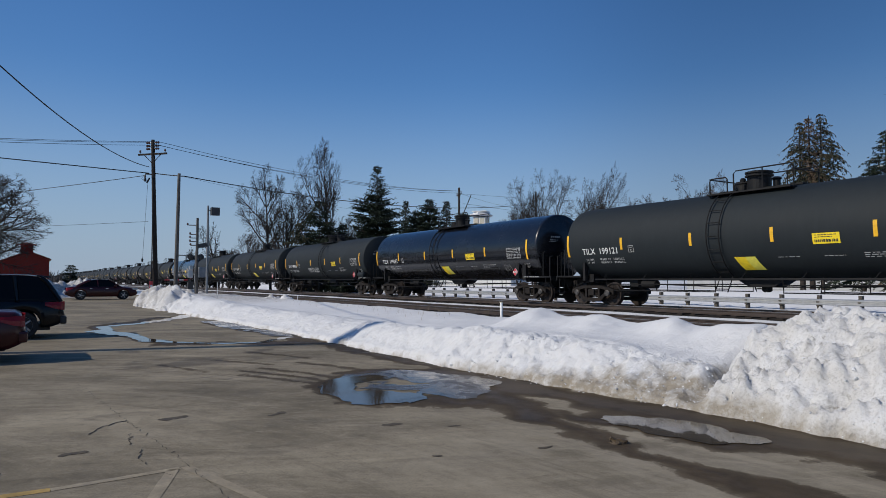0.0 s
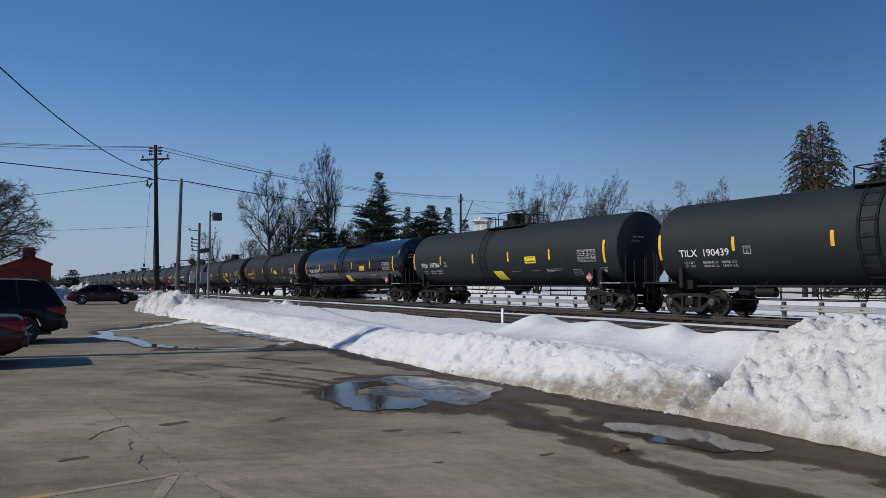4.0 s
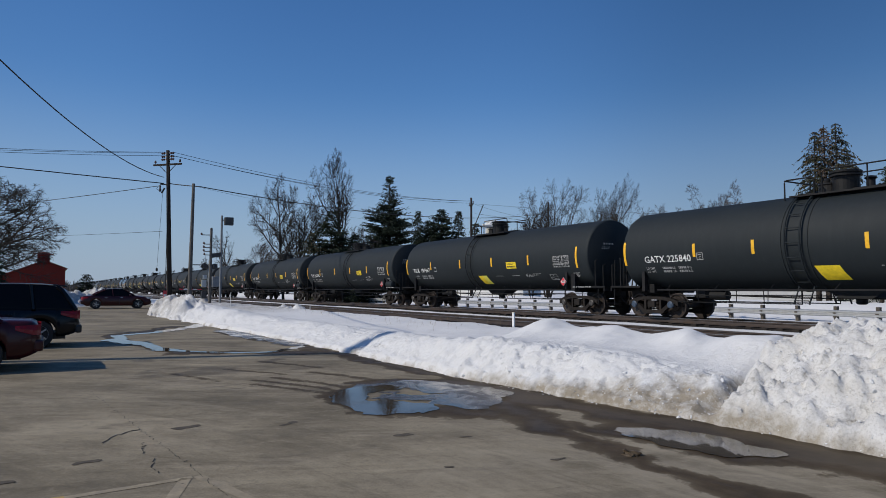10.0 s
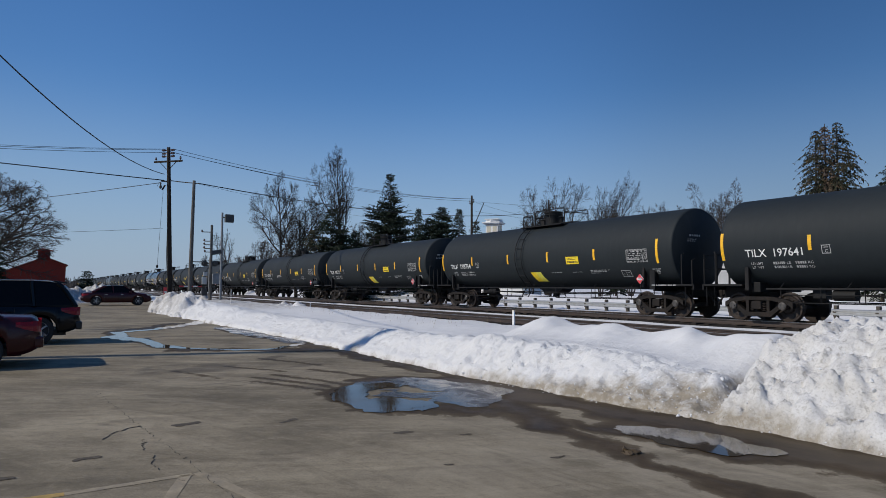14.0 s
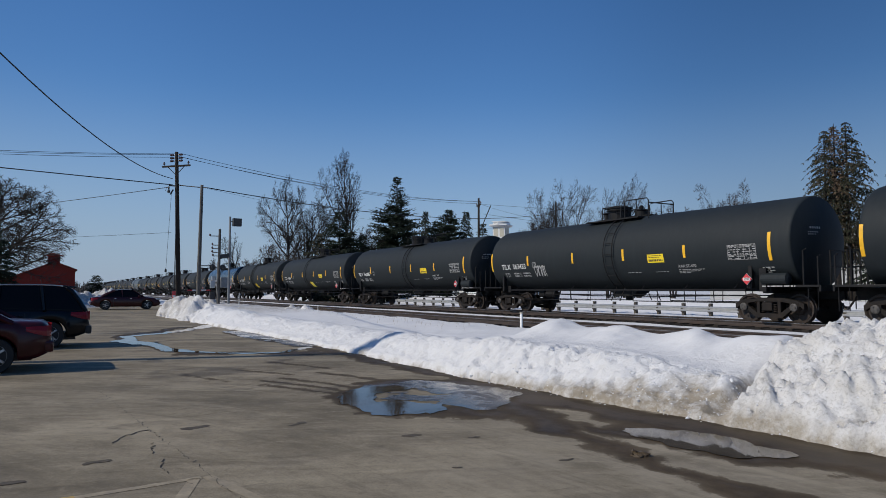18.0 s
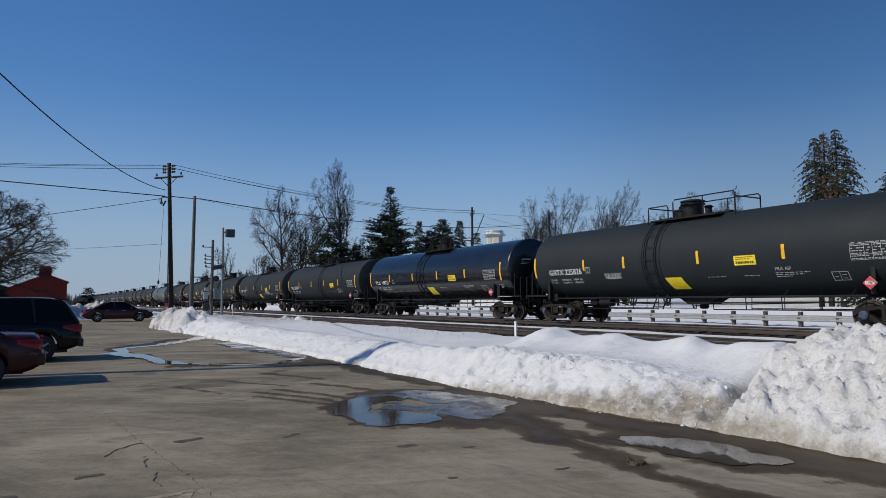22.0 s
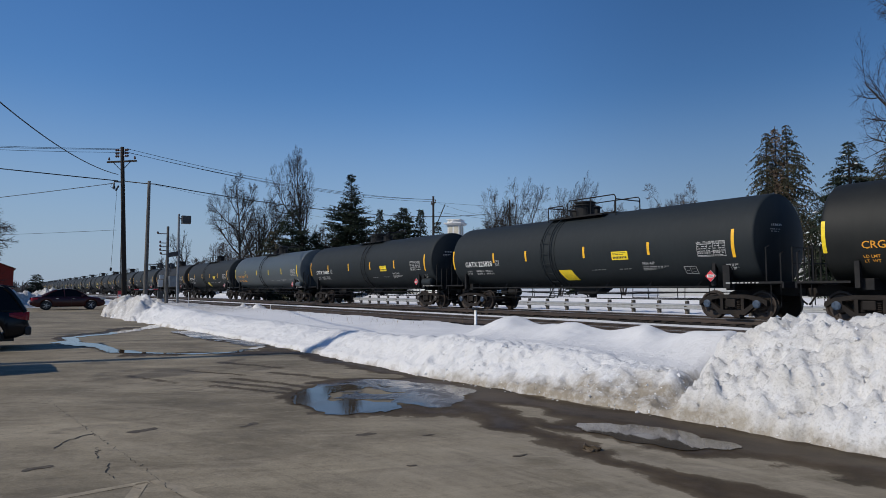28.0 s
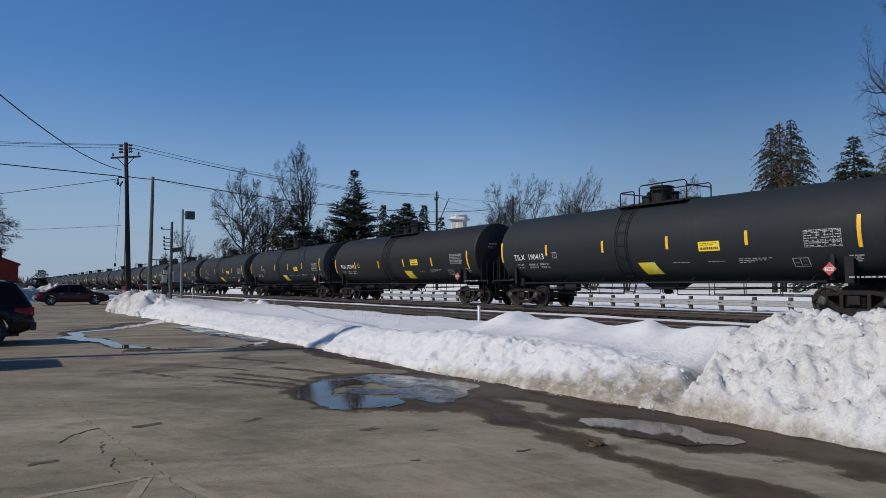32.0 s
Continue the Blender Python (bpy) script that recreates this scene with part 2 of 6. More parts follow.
    sweep = n.t.nodes.new("ShaderNodeCombineXYZ")
    n.link(bent, sweep.inputs[0])
    n.link(n.math("MULTIPLY", x, 0.10), sweep.inputs[1])
    arc = n.noise(sweep.outputs[0], 1.5, 7, 0.75)
    col = n.mix(n.ramp(arc, [(0.34, 0.55), (0.47, 0.0)]), col, (0.12, 0.10, 0.072))
    col = n.mix(n.ramp(arc, [(0.53, 0.0), (0.68, 0.40)]), col, (0.43, 0.37, 0.28))
    col = n.mix(1.0, col, (0.97, 0.965, 0.925), "MULTIPLY")
    # soaked where the melt runs, with crumbly half-dry edges
    damp = n.t.nodes.new("ShaderNodeAttribute")
    damp.attribute_name = "damp"
    edge = n.math("ADD", damp.outputs["Fac"], n.math("MULTIPLY", n.math("SUBTRACT", n.noise(p, 3.1, 9, 0.72, 0.4), 0.5), 0.34))
    edge = n.math("ADD", edge, n.math("MULTIPLY", n.math("SUBTRACT", n.noise(p, 24, 5, 0.7), 0.5), 0.16))
    soak = n.ramp(edge, [(0.425, 0.0), (0.485, 0.80), (0.64, 1.0)])
    col = n.mix(soak, col, n.mix(1.0, col, n.ramp(mid, [(0.3, (0.17, 0.135, 0.092)), (0.7, (0.33, 0.27, 0.20))]), "MULTIPLY"))
    n.bump(n.math("ADD", n.math("MULTIPLY", fine, 0.5), mid), 0.18, 0.012)
    dull = n.math("SUBTRACT", n.math("SUBTRACT", 0.85, n.math("MULTIPLY", wet, 0.25)), n.math("MULTIPLY", n.ramp(edge, [(0.55, 0.0), (0.85, 1.0)]), 0.30))
    return n.out(col, dull, 0.0, n.math("ADD", 0.20, n.math("MULTIPLY", soak, 0.06)))


def bark(name, color):
    n = Nodes(name)
    g = n.noise(n.scaled(n.co, (8, 8, 1.5)), 3, 5, 0.65)
    lo, hi = tuple(c * 0.6 for c in color), tuple(c * 1.4 for c in color)
    n.bump(g, 0.5, 0.03)
    return n.out(n.ramp(g, [(0.3, lo), (0.7, hi)]), 0.9, 0.0, 0.2)


def needles(name, dark, light, brown=None):
    n = Nodes(name)
    r = n.t.nodes.new("ShaderNodeNewGeometry").outputs["Random Per Island"]
    col = n.ramp(r, [(0.0, dark), (0.75, light)] + ([(0.8, light), (1.0, brown)] if brown else []))
    return n.out(col, 0.85, 0.0, 0.2)


def plain(name, color, rough=0.5, metal=0.0, spec=0.5):
    n = Nodes(name)
    g = n.noise(n.co, 9, 4)
    col = n.ramp(g, [(0.3, tuple(c * 0.86 for c in color)), (0.7, tuple(min(1, c * 1.1) for c in color))])
    return n.out(col, rough, metal, spec)


def water_material(name, smooth, dull):
    n = Nodes(name)
    p = n.place()
    n.bump(n.noise(p, 3, 2), 0.03, 0.01)
    n.b.inputs["IOR"].default_value = 1.33
    return n.out(n.ramp(n.noise(p, 2.0, 4), [(0.3, (0.040, 0.031, 0.022)), (0.7, (0.085, 0.067, 0.048))]), n.ramp(n.noise(p, 1.6, 6, 0.7, 0.8), [(0.38, smooth), (0.62, dull)]), 0.0, 0.5)


M = {
    "snow": snow_material("field_snow", False), "bank": snow_material("ploughed_snow", True),
    "lot": pavement_material(), "water": water_material("melt_water", 0.02, 0.06), "film": water_material("thin_melt_water", 0.05, 0.42), "wet": worn("wet_dirt", (0.075, 0.054, 0.032), 0.5, 0.0, 0.4, 9, 60, 0.4, 0.3),
    "slate": tank_paint("tank_slate_paint", (0.0090, 0.0135, 0.0160), 0.70, (0.0185, 0.0255, 0.0290)),
    "black": tank_paint("tank_gloss_black_paint", (0.0045, 0.0055, 0.008), 0.24, (0.013, 0.015, 0.019), 0.3),
    "olive": tank_paint("tank_dull_black_paint", (0.0054, 0.0064, 0.0055), 0.62, (0.0150, 0.0168, 0.0143)),
    "rusty": tank_paint("tank_brown_black_paint", (0.0080, 0.0080, 0.0072), 0.62, (0.0215, 0.0200, 0.0175)),
    "grey": tank_paint("tank_grey_paint", (0.060, 0.075, 0.082), 0.45, (0.100, 0.112, 0.115)),
    "steel": worn("car_black_steel", (0.010, 0.010, 0.0105), 0.6, 0.0, 0.4, 3, 40, 0.2, 0.25, (0.026, 0.022, 0.019)),
    "truck": worn("truck_cast_steel", (0.015, 0.0122, 0.0105), 0.75, 0.0, 0.4, 4, 50, 0.3, 0.25, (0.040, 0.028, 0.020)),
    "tread": worn("wheel_steel", (0.034, 0.026, 0.022), 0.55, 0.3, 0.3, 5, 40, 0.2, 0.5, (0.07, 0.045, 0.03)),
    "bearing": worn("bearing_cap_blue", (0.045, 0.07, 0.11), 0.5, 0.0, 0.3, 8),
    "cap": worn("bearing_cap_grey", (0.085, 0.078, 0.072), 0.5, 0.3, 0.3, 8),
    "yellow": plain("reflective_yellow", (0.86, 0.47, 0.02), 0.45), "warn": plain("panel_yellow", (0.90, 0.66, 0.02), 0.5),
    "lemon": plain("panel_lemon", (0.80, 0.72, 0.10), 0.5),
    "white": plain("stencil_white", (0.72, 0.72, 0.70), 0.6), "orange": plain("stencil_orange", (0.80, 0.36, 0.03), 0.6),
    "dim": plain("stencil_dull_white", (0.42, 0.42, 0.41), 0.7), "red": plain("placard_red", (0.62, 0.05, 0.06), 0.5),
    "ink": plain("panel_ink", (0.03, 0.03, 0.03), 0.6),
    "rail": worn("rail_steel", (0.075, 0.058, 0.050), 0.5, 0.3, 0.3, 2, 30, 0.2, 0.5, (0.09, 0.055, 0.035)),
    "railtop": worn("rail_head_steel", (0.42, 0.42, 0.42), 0.3, 0.9, 0.2, 2),
    "tie": worn("creosote_timber", (0.030, 0.025, 0.021), 0.9, 0.0, 0.4, 5, 40, 0.4, 0.2),
    "timber": bark("weathered_pole_timber", (0.036, 0.029, 0.024)), "oldpole": bark("grey_pole_timber", (0.125, 0.116, 0.104)),
    # second bark, for far trees: paler, with distance haze put into its colour
    "bark": bark("tree_bark", (0.048, 0.040, 0.034)), "hazebark": bark("hazed_tree_bark", (0.085, 0.074, 0.068)),
    "fir": needles("fir_needles", (0.012, 0.018, 0.012), (0.034, 0.046, 0.028)),
    "spruce": needles("spruce_needles", (0.020, 0.025, 0.014), (0.070, 0.072, 0.045), (0.17, 0.115, 0.068)),
    "rustspruce": needles("dying_spruce_needles", (0.070, 0.050, 0.032), (0.18, 0.125, 0.082), (0.28, 0.20, 0.14)),
    "galv": worn("galvanised_steel", (0.46, 0.47, 0.47), 0.45, 0.6, 0.15, 3),
    "post": worn("weathered_timber_post", (0.075, 0.065, 0.052), 0.85),
    "cable": plain("black_cable", (0.008, 0.008, 0.009), 0.6), "porcelain": plain("brown_insulator", (0.10, 0.06, 0.05), 0.3),
    "box": worn("cabinet_grey_paint", (0.22, 0.23, 0.235), 0.5), "darkbox": worn("dark_grey_paint", (0.05, 0.05, 0.05), 0.5),
    "redwall": worn("red_painted_siding", (0.135, 0.021, 0.016), 0.8, 0.0, 0.15, 1.5, 20, 0.2, 0.2),
    "palewall": worn("pale_grey_siding", (0.50, 0.50, 0.49), 0.7, 0.0, 0.10, 1.5), "roof": worn("dark_shingle", (0.09, 0.06, 0.05), 0.85),
    "whitewall": worn("white_painted_wood", (0.78, 0.78, 0.76), 0.6, 0.0, 0.06, 2),
    "glass": plain("dark_window_glass", (0.004, 0.004, 0.005), 0.06, 0.0, 0.12),
    "wine": plain("wine_red_car_paint", (0.040, 0.004, 0.006), 0.28, 0.0, 0.25), "navy": plain("blue_black_car_paint", (0.003, 0.004, 0.006), 0.32, 0.0, 0.2),
    "tyre": worn("tyre_rubber", (0.020, 0.020, 0.020), 0.85), "alloy": worn("alloy_wheel", (0.50, 0.50, 0.51), 0.35, 0.7, 0.1, 6),
    "lamp_red": plain("tail_lamp_red", (0.24, 0.012, 0.020), 0.22, 0.0, 0.3), "trim": plain("black_trim", (0.02, 0.02, 0.02), 0.5),
    "chrome": plain("chrome_trim", (0.7, 0.7, 0.7), 0.15, 1.0), "line": worn("worn_road_paint", (0.40, 0.27, 0.09), 0.85, 0.0, 0.3, 6, 60, 0.2, 0.3, (0.22, 0.18, 0.13)),
    "whiteline": worn("worn_white_paint", (0.33, 0.275, 0.19), 0.85, 0.0, 0.3, 6, 60, 0.2, 0.3, (0.22, 0.19, 0.15)),
    "stain": worn("oil_stain", (0.085, 0.068, 0.048), 0.95, 0.0, 0.5, 14), "crack": plain("crack_dirt", (0.025, 0.022, 0.02), 0.9),
    "grass": plain("dry_stalks", (0.20, 0.15, 0.08), 0.9), "cream": plain("pale_sign", (0.62, 0.58, 0.46), 0.6),
}
for key in ("wine", "navy"):
    M[key].node_tree.nodes["Principled BSDF"].inputs["Coat Weight"].default_value = 0.25
gravel = Nodes("ballast_gravel")
gp = gravel.place()
stone = gravel.voronoi(gp, 24)
gravel.bump(stone, 0.9, 0.04)
M["ballast"] = gravel.out(gravel.mix(gravel.ramp(gravel.noise(gp, 3.0, 6, 0.7), [(0.52, 0.0), (0.60, 0.8)]),
                                     gravel.ramp(gravel.noise(gp, 38, 2), [(0.3, (0.010, 0.009, 0.008)), (0.7, (0.036, 0.031, 0.028))]), (0.030, 0.024, 0.020)), 0.9, 0.0, 0.2)


# ---- geometry helpers ----
def part(name, bm, material, parent=None, label="", smooth=False):
    """Link a bmesh as one mesh object under a thing or part (or at top level)."""
    me = bpy.data.meshes.new(name)
    bmesh.ops.recalc_face_normals(bm, faces=bm.faces)
    bm.to_mesh(me)
    bm.free()
    if smooth:
        me.shade_smooth()
    me.materials.append(M[material] if isinstance(material, str) else material)
    ob = new(name, me)
    if parent:
        ob.parent = parent
    if label:
        ob["label"] = label
    return ob


def thing(name, label, category, m=None, group="", kind=""):
    ob = new(name)
    if m is not None:
        ob.matrix_basis = m
    return tagged(ob, label, category, group, kind)


def box(bm, c, s, m=None, bevel=0.0):
    """A box at centre c of full size s, optionally turned by m and bevelled."""
    g = bmesh.ops.create_cube(bm, size=1)
    t = Matrix.Translation(c) @ (m or Matrix()) @ Matrix.Diagonal((*s, 1))
    bmesh.ops.transform(bm, matrix=t, verts=g["verts"])
    if bevel:
        es = {e for v in g["verts"] for e in v.link_edges}
        bmesh.ops.bevel(bm, geom=list(es), offset=bevel, segments=2, affect="EDGES", profile=0.6)
    return bm


def rod(bm, a, b, r, r2=None, seg=8, caps=True):
    """A round bar from a to b, tapering to r2."""
    a, b = Vector(a), Vector(b)
    d = b - a
    if d.length < 1e-6:
        return bm
    q = d.to_track_quat("Z", "Y").to_matrix().to_4x4()
    g = bmesh.ops.create_cone(bm, cap_ends=caps, segments=seg, radius1=r, radius2=r if r2 is None else r2, depth=d.length)
    bmesh.ops.transform(bm, matrix=Matrix.Translation((a + b) / 2) @ q, verts=g["verts"])
    return bm


def pipe(bm, points, r, seg=6):
    """A bent tube along points, one closed skin."""
    pts = [Vector(p) for p in points]
    rings = []
    up = Vector((0, 0, 1))
    for i, p in enumerate(pts):
        d = (pts[min(i + 1, len(pts) - 1)] - pts[max(i - 1, 0)]).normalized()
        s = d.cross(up if abs(d.z) < 0.95 else Vector((1, 0, 0))).normalized()
        u = s.cross(d)
        rr = r[i] if isinstance(r, (list, tuple)) else r
        rings.append([bm.verts.new(p + (s * math.cos(k * 2 * math.pi / seg) + u * math.sin(k * 2 * math.pi / seg)) * rr) for k in range(seg)])
    for A, B in zip(rings, rings[1:]):
        for k in range(seg):
            bm.faces.new((A[k], A[(k + 1) % seg], B[(k + 1) % seg], B[k]))
    bm.faces.new(rings[0][::-1])
    bm.faces.new(rings[-1])
    return bm


def lathe(bm, profile, axis="x", seg=32, at=(0, 0, 0)):
    """A turned body from (along, radius) pairs about an axis."""
    rings = []
    for a, r in profile:
        ring = []
        for k in range(seg):
            c, s = math.cos(2 * math.pi * k / seg) * r, math.sin(2 * math.pi * k / seg) * r
            v = {"x": (a, c, s), "y": (c, a, s), "z": (c, s, a)}[axis]
            ring.append(bm.verts.new(Vector(v) + Vector(at)))
        rings.append(ring)
    for A, B in zip(rings, rings[1:]):
        for k in range(seg):
            bm.faces.new((A[k], A[(k + 1) % seg], B[(k + 1) % seg], B[k]))
    bm.faces.new(rings[0][::-1])
    bm.faces.new(rings[-1])
    return bm


def prism(bm, outline, y0, y1, axis="y"):
    """An outline in x, z drawn out from y0 to y1."""
    A = [bm.verts.new((x, y0, z)) for x, z in outline]
    B = [bm.verts.new((x, y1, z)) for x, z in outline]
    n = len(outline)
    bm.faces.new(A)
    bm.faces.new(B[::-1])
    for k in range(n):
        bm.faces.new((A[k], B[k], B[(k + 1) % n], A[(k + 1) % n]))
    return bm


def raw(name, verts, faces, material, parent=None, smooth=False, label=""):
    """A mesh straight from arrays, for the large ones."""
    me = bpy.data.meshes.new(name)
    me.from_pydata(verts, [], faces)
    me.update()
    if smooth:
        me.shade_smooth()
    me.materials.append(M[material])
    ob = new(name, me)
    if parent:
        ob.parent = parent
    if label:
        ob["label"] = label
    return ob


def fract(x, y, scale, octaves=4, gain=0.5, seed=0.0):
    v, a, s = 0.0, 1.0, scale
    for _ in range(octaves):
        v += a * noise.noise(Vector((x * s + seed, y * s - seed, seed * 0.37)))
        a, s = a * gain, s * 2.03
    return v


def smooth_step(t):
    t = max(0.0, min(1.0, t))
    return t * t * (3 - 2 * t)


def lot_height(x):
    """The lot rises gently away from the camera along the track."""
    return 0.0030 * max(0.0, -x - 4.0)

# ---- ground, lot, road and snow ----
RAIL_Z, TRACK_Y, NEAR_Y = 0.59, 20.97, 15.25


def ground_height(x, y):
    if y < 7.5:
        return -0.06 + lot_height(x)
    if y < 12.5:
        return -0.06 + 0.30 * smooth_step((y - 7.5) / 5)
    return 0.22 - 0.10 * smooth_step((y - 23) / 6) + (0.95 + 0.22 * fract(x, 0.0, 0.25, 3, 0.5, 9.0)) * math.exp(-((y - 36.8) / 1.9) ** 2) + 0.05 * fract(x, y, 0.12, 3, 0.5, 4.0)


def ground_sheet():
    xs = [-2500, -1400, -800, -500, -320, -220] + [-160 + 2.0 * i for i in range(101)] + [70, 110, 200, 400, 800, 1600]
    ys = [-1500, -700, -300, -120, -60, -30, -10, 5, 7] + [8.5 + 0.9 * i for i in range(70)] + [78, 90, 110, 150, 220, 350, 600, 1100, 2500]
    vs = [(x, y, ground_height(x, y)) for y in ys for x in xs]
    w = len(xs)
    fs = [(j * w + i, j * w + i + 1, (j + 1) * w + i + 1, (j + 1) * w + i) for j in range(len(ys) - 1) for i in range(w - 1)]
    return tagged(raw("ground", vs, fs, "snow", None, True), "snow-covered open ground reaching to the horizon", "ground", kind="structure")


ground_sheet()


def between(x, table):
    return float(np.interp(-x, [-a for a, _ in table], [b for _, b in table]))


FOOT = [(8, 7.2), (-3.2, 7.0), (-5.9, 6.95), (-7.4, 6.72), (-10, 6.5), (-15, 6.52), (-19, 6.5), (-24, 6.3), (-33, 5.8), (-42, 5.3), (-46, 6.4), (-48, 8.5)]
CREST = [(8, 0.42), (-5.3, 0.42), (-5.7, 0.46), (-6.5, 0.57), (-7.7, 0.64), (-8.6, 0.67), (-10.4, 0.66), (-12, 0.58), (-15, 0.48), (-24, 0.50), (-33, 0.70), (-39, 0.95), (-42, 1.05), (-45, 0.90), (-47, 0.35), (-52, 0.2)]
HEAP = [(8, 1.42), (-2, 1.36), (-4.0, 1.25), (-4.9, 1.16), (-5.5, 1.08), (-9, 1.0)]
DRIFT = [(8, 1.2), (-5.4, 1.05), (-6.2, 0.94), (-6.8, 0.84), (-10.9, 0.83), (-11.6, 0.74), (-12.4, 0.58), (-13.6, 0.48), (-20, 0.42)]


def bank_height(x, y):
    d = y - between(x, FOOT) - (0.10 + 0.14 * smooth_step((-25 - x) / 8)) * fract(x, 0.0, 1.4, 4, 0.6, 31.0)
    field = 0.30 + 0.14 * smooth_step((y - 9) / 3.5) + lot_height(x) * 0.5
    crest, top = between(x, CREST), between(x, HEAP)
    near = 1.0 - smooth_step((-12.5 - x) / 3.0)
    # the older bank: a rough front, then wind-blown drifts with sharp crests behind it
    wide = 0.95 + 0.25 * (1 - near)
    drift = between(x, DRIFT)
    bend = x + 0.22 * math.sin(y * 2.1) + 0.10 * (y - 9.3)
    for peak, size, fore, back in ((-10.9, 0.15, 0.85, 0.55), (-9.0, 0.13, 0.60, 0.42), (-7.35, 0.13, 0.48, 0.34), (-6.4, 0.06, 0.35, 0.3)):
        off = bend - peak
        drift += size * math.exp(-(off / (back if off > 0 else fore)) ** 2) * (1 + 0.5 * fract(x, y, 1.6, 2, 0.5, 12.0))
    if d < 0:
        h = -0.08
    elif d < wide:
        h = crest * (0.18 * smooth_step(d / 0.10) + 0.82 * smooth_step(d / wide) ** 0.75)
    elif y < 9.3:
        g = (d - wide) / max(0.3, 9.3 - between(x, FOOT) - wide)
        old = crest + (drift - crest) * smooth_step(g) ** 1.4 * near - (1 - near) * (crest - field) * smooth_step(g)
        h = old - 0.05 * near * math.sin(math.pi * g)
    else:
        peak = drift * near + field * (1 - near)
        h = field + (peak - field) * math.exp(-((y - 9.3) / 0.95) ** 2)
    # the last heap pushed against it
    edge = x + 5.42 + 0.10 * (y - 8.2) + 0.16 * fract(x, y, 1.1, 3, 0.5, 2.0)
    right = smooth_step((edge + 0.16) / 0.32)
    if d > 0:
        g = min(1.0, d / 2.15)
        heap = top * (0.12 * smooth_step(d / 0.10) + 0.88 * math.sin(g * math.pi / 2) ** 1.05)
        if d > 2.15:
            heap = field + (top - field) * math.exp(-((d - 2.15) / 1.1) ** 2)
        h += (heap - h) * right
    if d > -0.1:
        rough = smooth_step(d / 0.2) * ((1 - right) * (1 - smooth_step((d - wide - 0.05) / 0.35)) + right * (1 - smooth_step((d - 2.9) / 0.6)))
        left = smooth_step((-31 - x) / 5)
        cell = noise.voronoi(Vector((x * 3.4, y * 3.4, 0.7)))[0][0]
        small = noise.voronoi(Vector((x * 8.5, y * 8.5, 3.1)))[0][0]
        hole = noise.voronoi(Vector((x * 5.8 + 0.4 * y, y * 5.8 + h * 3.0, 8.3)))[0][0]
        rim = math.exp(-((edge - 0.12) / 0.34) ** 2) * smooth_step(d / 0.5)
        where = min(1.0, smooth_step((fract(x, y, 0.9, 3, 0.5, 21.0) + 0.16) / 0.3) + rim)
        calm = 1 - 0.55 * smooth_step((-9.5 - x) / 4)
        bump = fract(x, y, 1.3, 4, 0.58, 7.0) * (0.08 * calm + 0.07 * right) + (0.4 - cell) * (0.06 * calm + 0.11 * right) + (0.4 - small) * (0.026 * calm + 0.07 * right) + fract(x, y, 7.5, 2, 0.6, 33.0) * (0.026 * calm + 0.05 * right)
        bump -= (0.08 + 0.085 * right + 0.06 * rim) * (1 - smooth_step((hole - 0.06) / 0.24)) * where
        big = noise.voronoi(Vector((x * 1.3, y * 1.3, 5.0)))[0][0]
        bump += left * ((0.45 - big) * 0.55 + 0.30 * fract(x, y, 1.2, 3, 0.6, 17.0))
        notch = -0.22 * math.exp(-((edge + 0.08) / 0.19) ** 2) * smooth_step(d / 0.5) * (1 - smooth_step((d - 2.3) / 0.7))
        h += rough * bump + notch
        h += (0.05 * fract(x, y, 0.5, 3, 0.5, 5.0) + 0.012 * fract(x, y, 3.0, 2, 0.5, 6.0)) * smooth_step(d / 1.0)
        # groove shaped into the bank to stand in for the pole's shadow there
        h += 0.10 * math.exp(-((x + 15.6 + 0.6 * (y - 7.5)) / 0.10) ** 2) * -0.7 * smooth_step(d / 0.3) * (1 - smooth_step((d - 2.6) / 0.8))
        h -= 0.0 if y < 12.6 else 0.35 * smooth_step((y - 12.6) / 0.8)
    return h + lot_height(x) * (1.0 if y < 8 else 0.4)


def snow_bank():
    xs, x = [], 4.0
    while x > -55:
        xs.append(x)
        x -= 0.08 if x > -1.5 else 0.038 if x > -9 else min(0.20, 0.038 + (-9 - x) * 0.008)
    ys = [4.9 + 0.04 * i for i in range(128)] + [10.0 + 0.13 * i for i in range(30)]
    vs = [(x, y, bank_height(x, y)) for y in ys for x in xs]
    w = len(xs)
    fs = [(j * w + i, (j + 1) * w + i, (j + 1) * w + i + 1, j * w + i + 1) for j in range(len(ys) - 1) for i in range(w - 1)
          if max(vs[j * w + i][2] - lot_height(xs[i]), vs[(j + 1) * w + i + 1][2] - lot_height(xs[i])) > -0.05 or ys[j] > 8]
    return tagged(raw("snow_bank", vs, fs, "bank", None, True), "ploughed snow bank, sandy and gritty along its foot", "snow bank", kind="structure")


snow_bank()


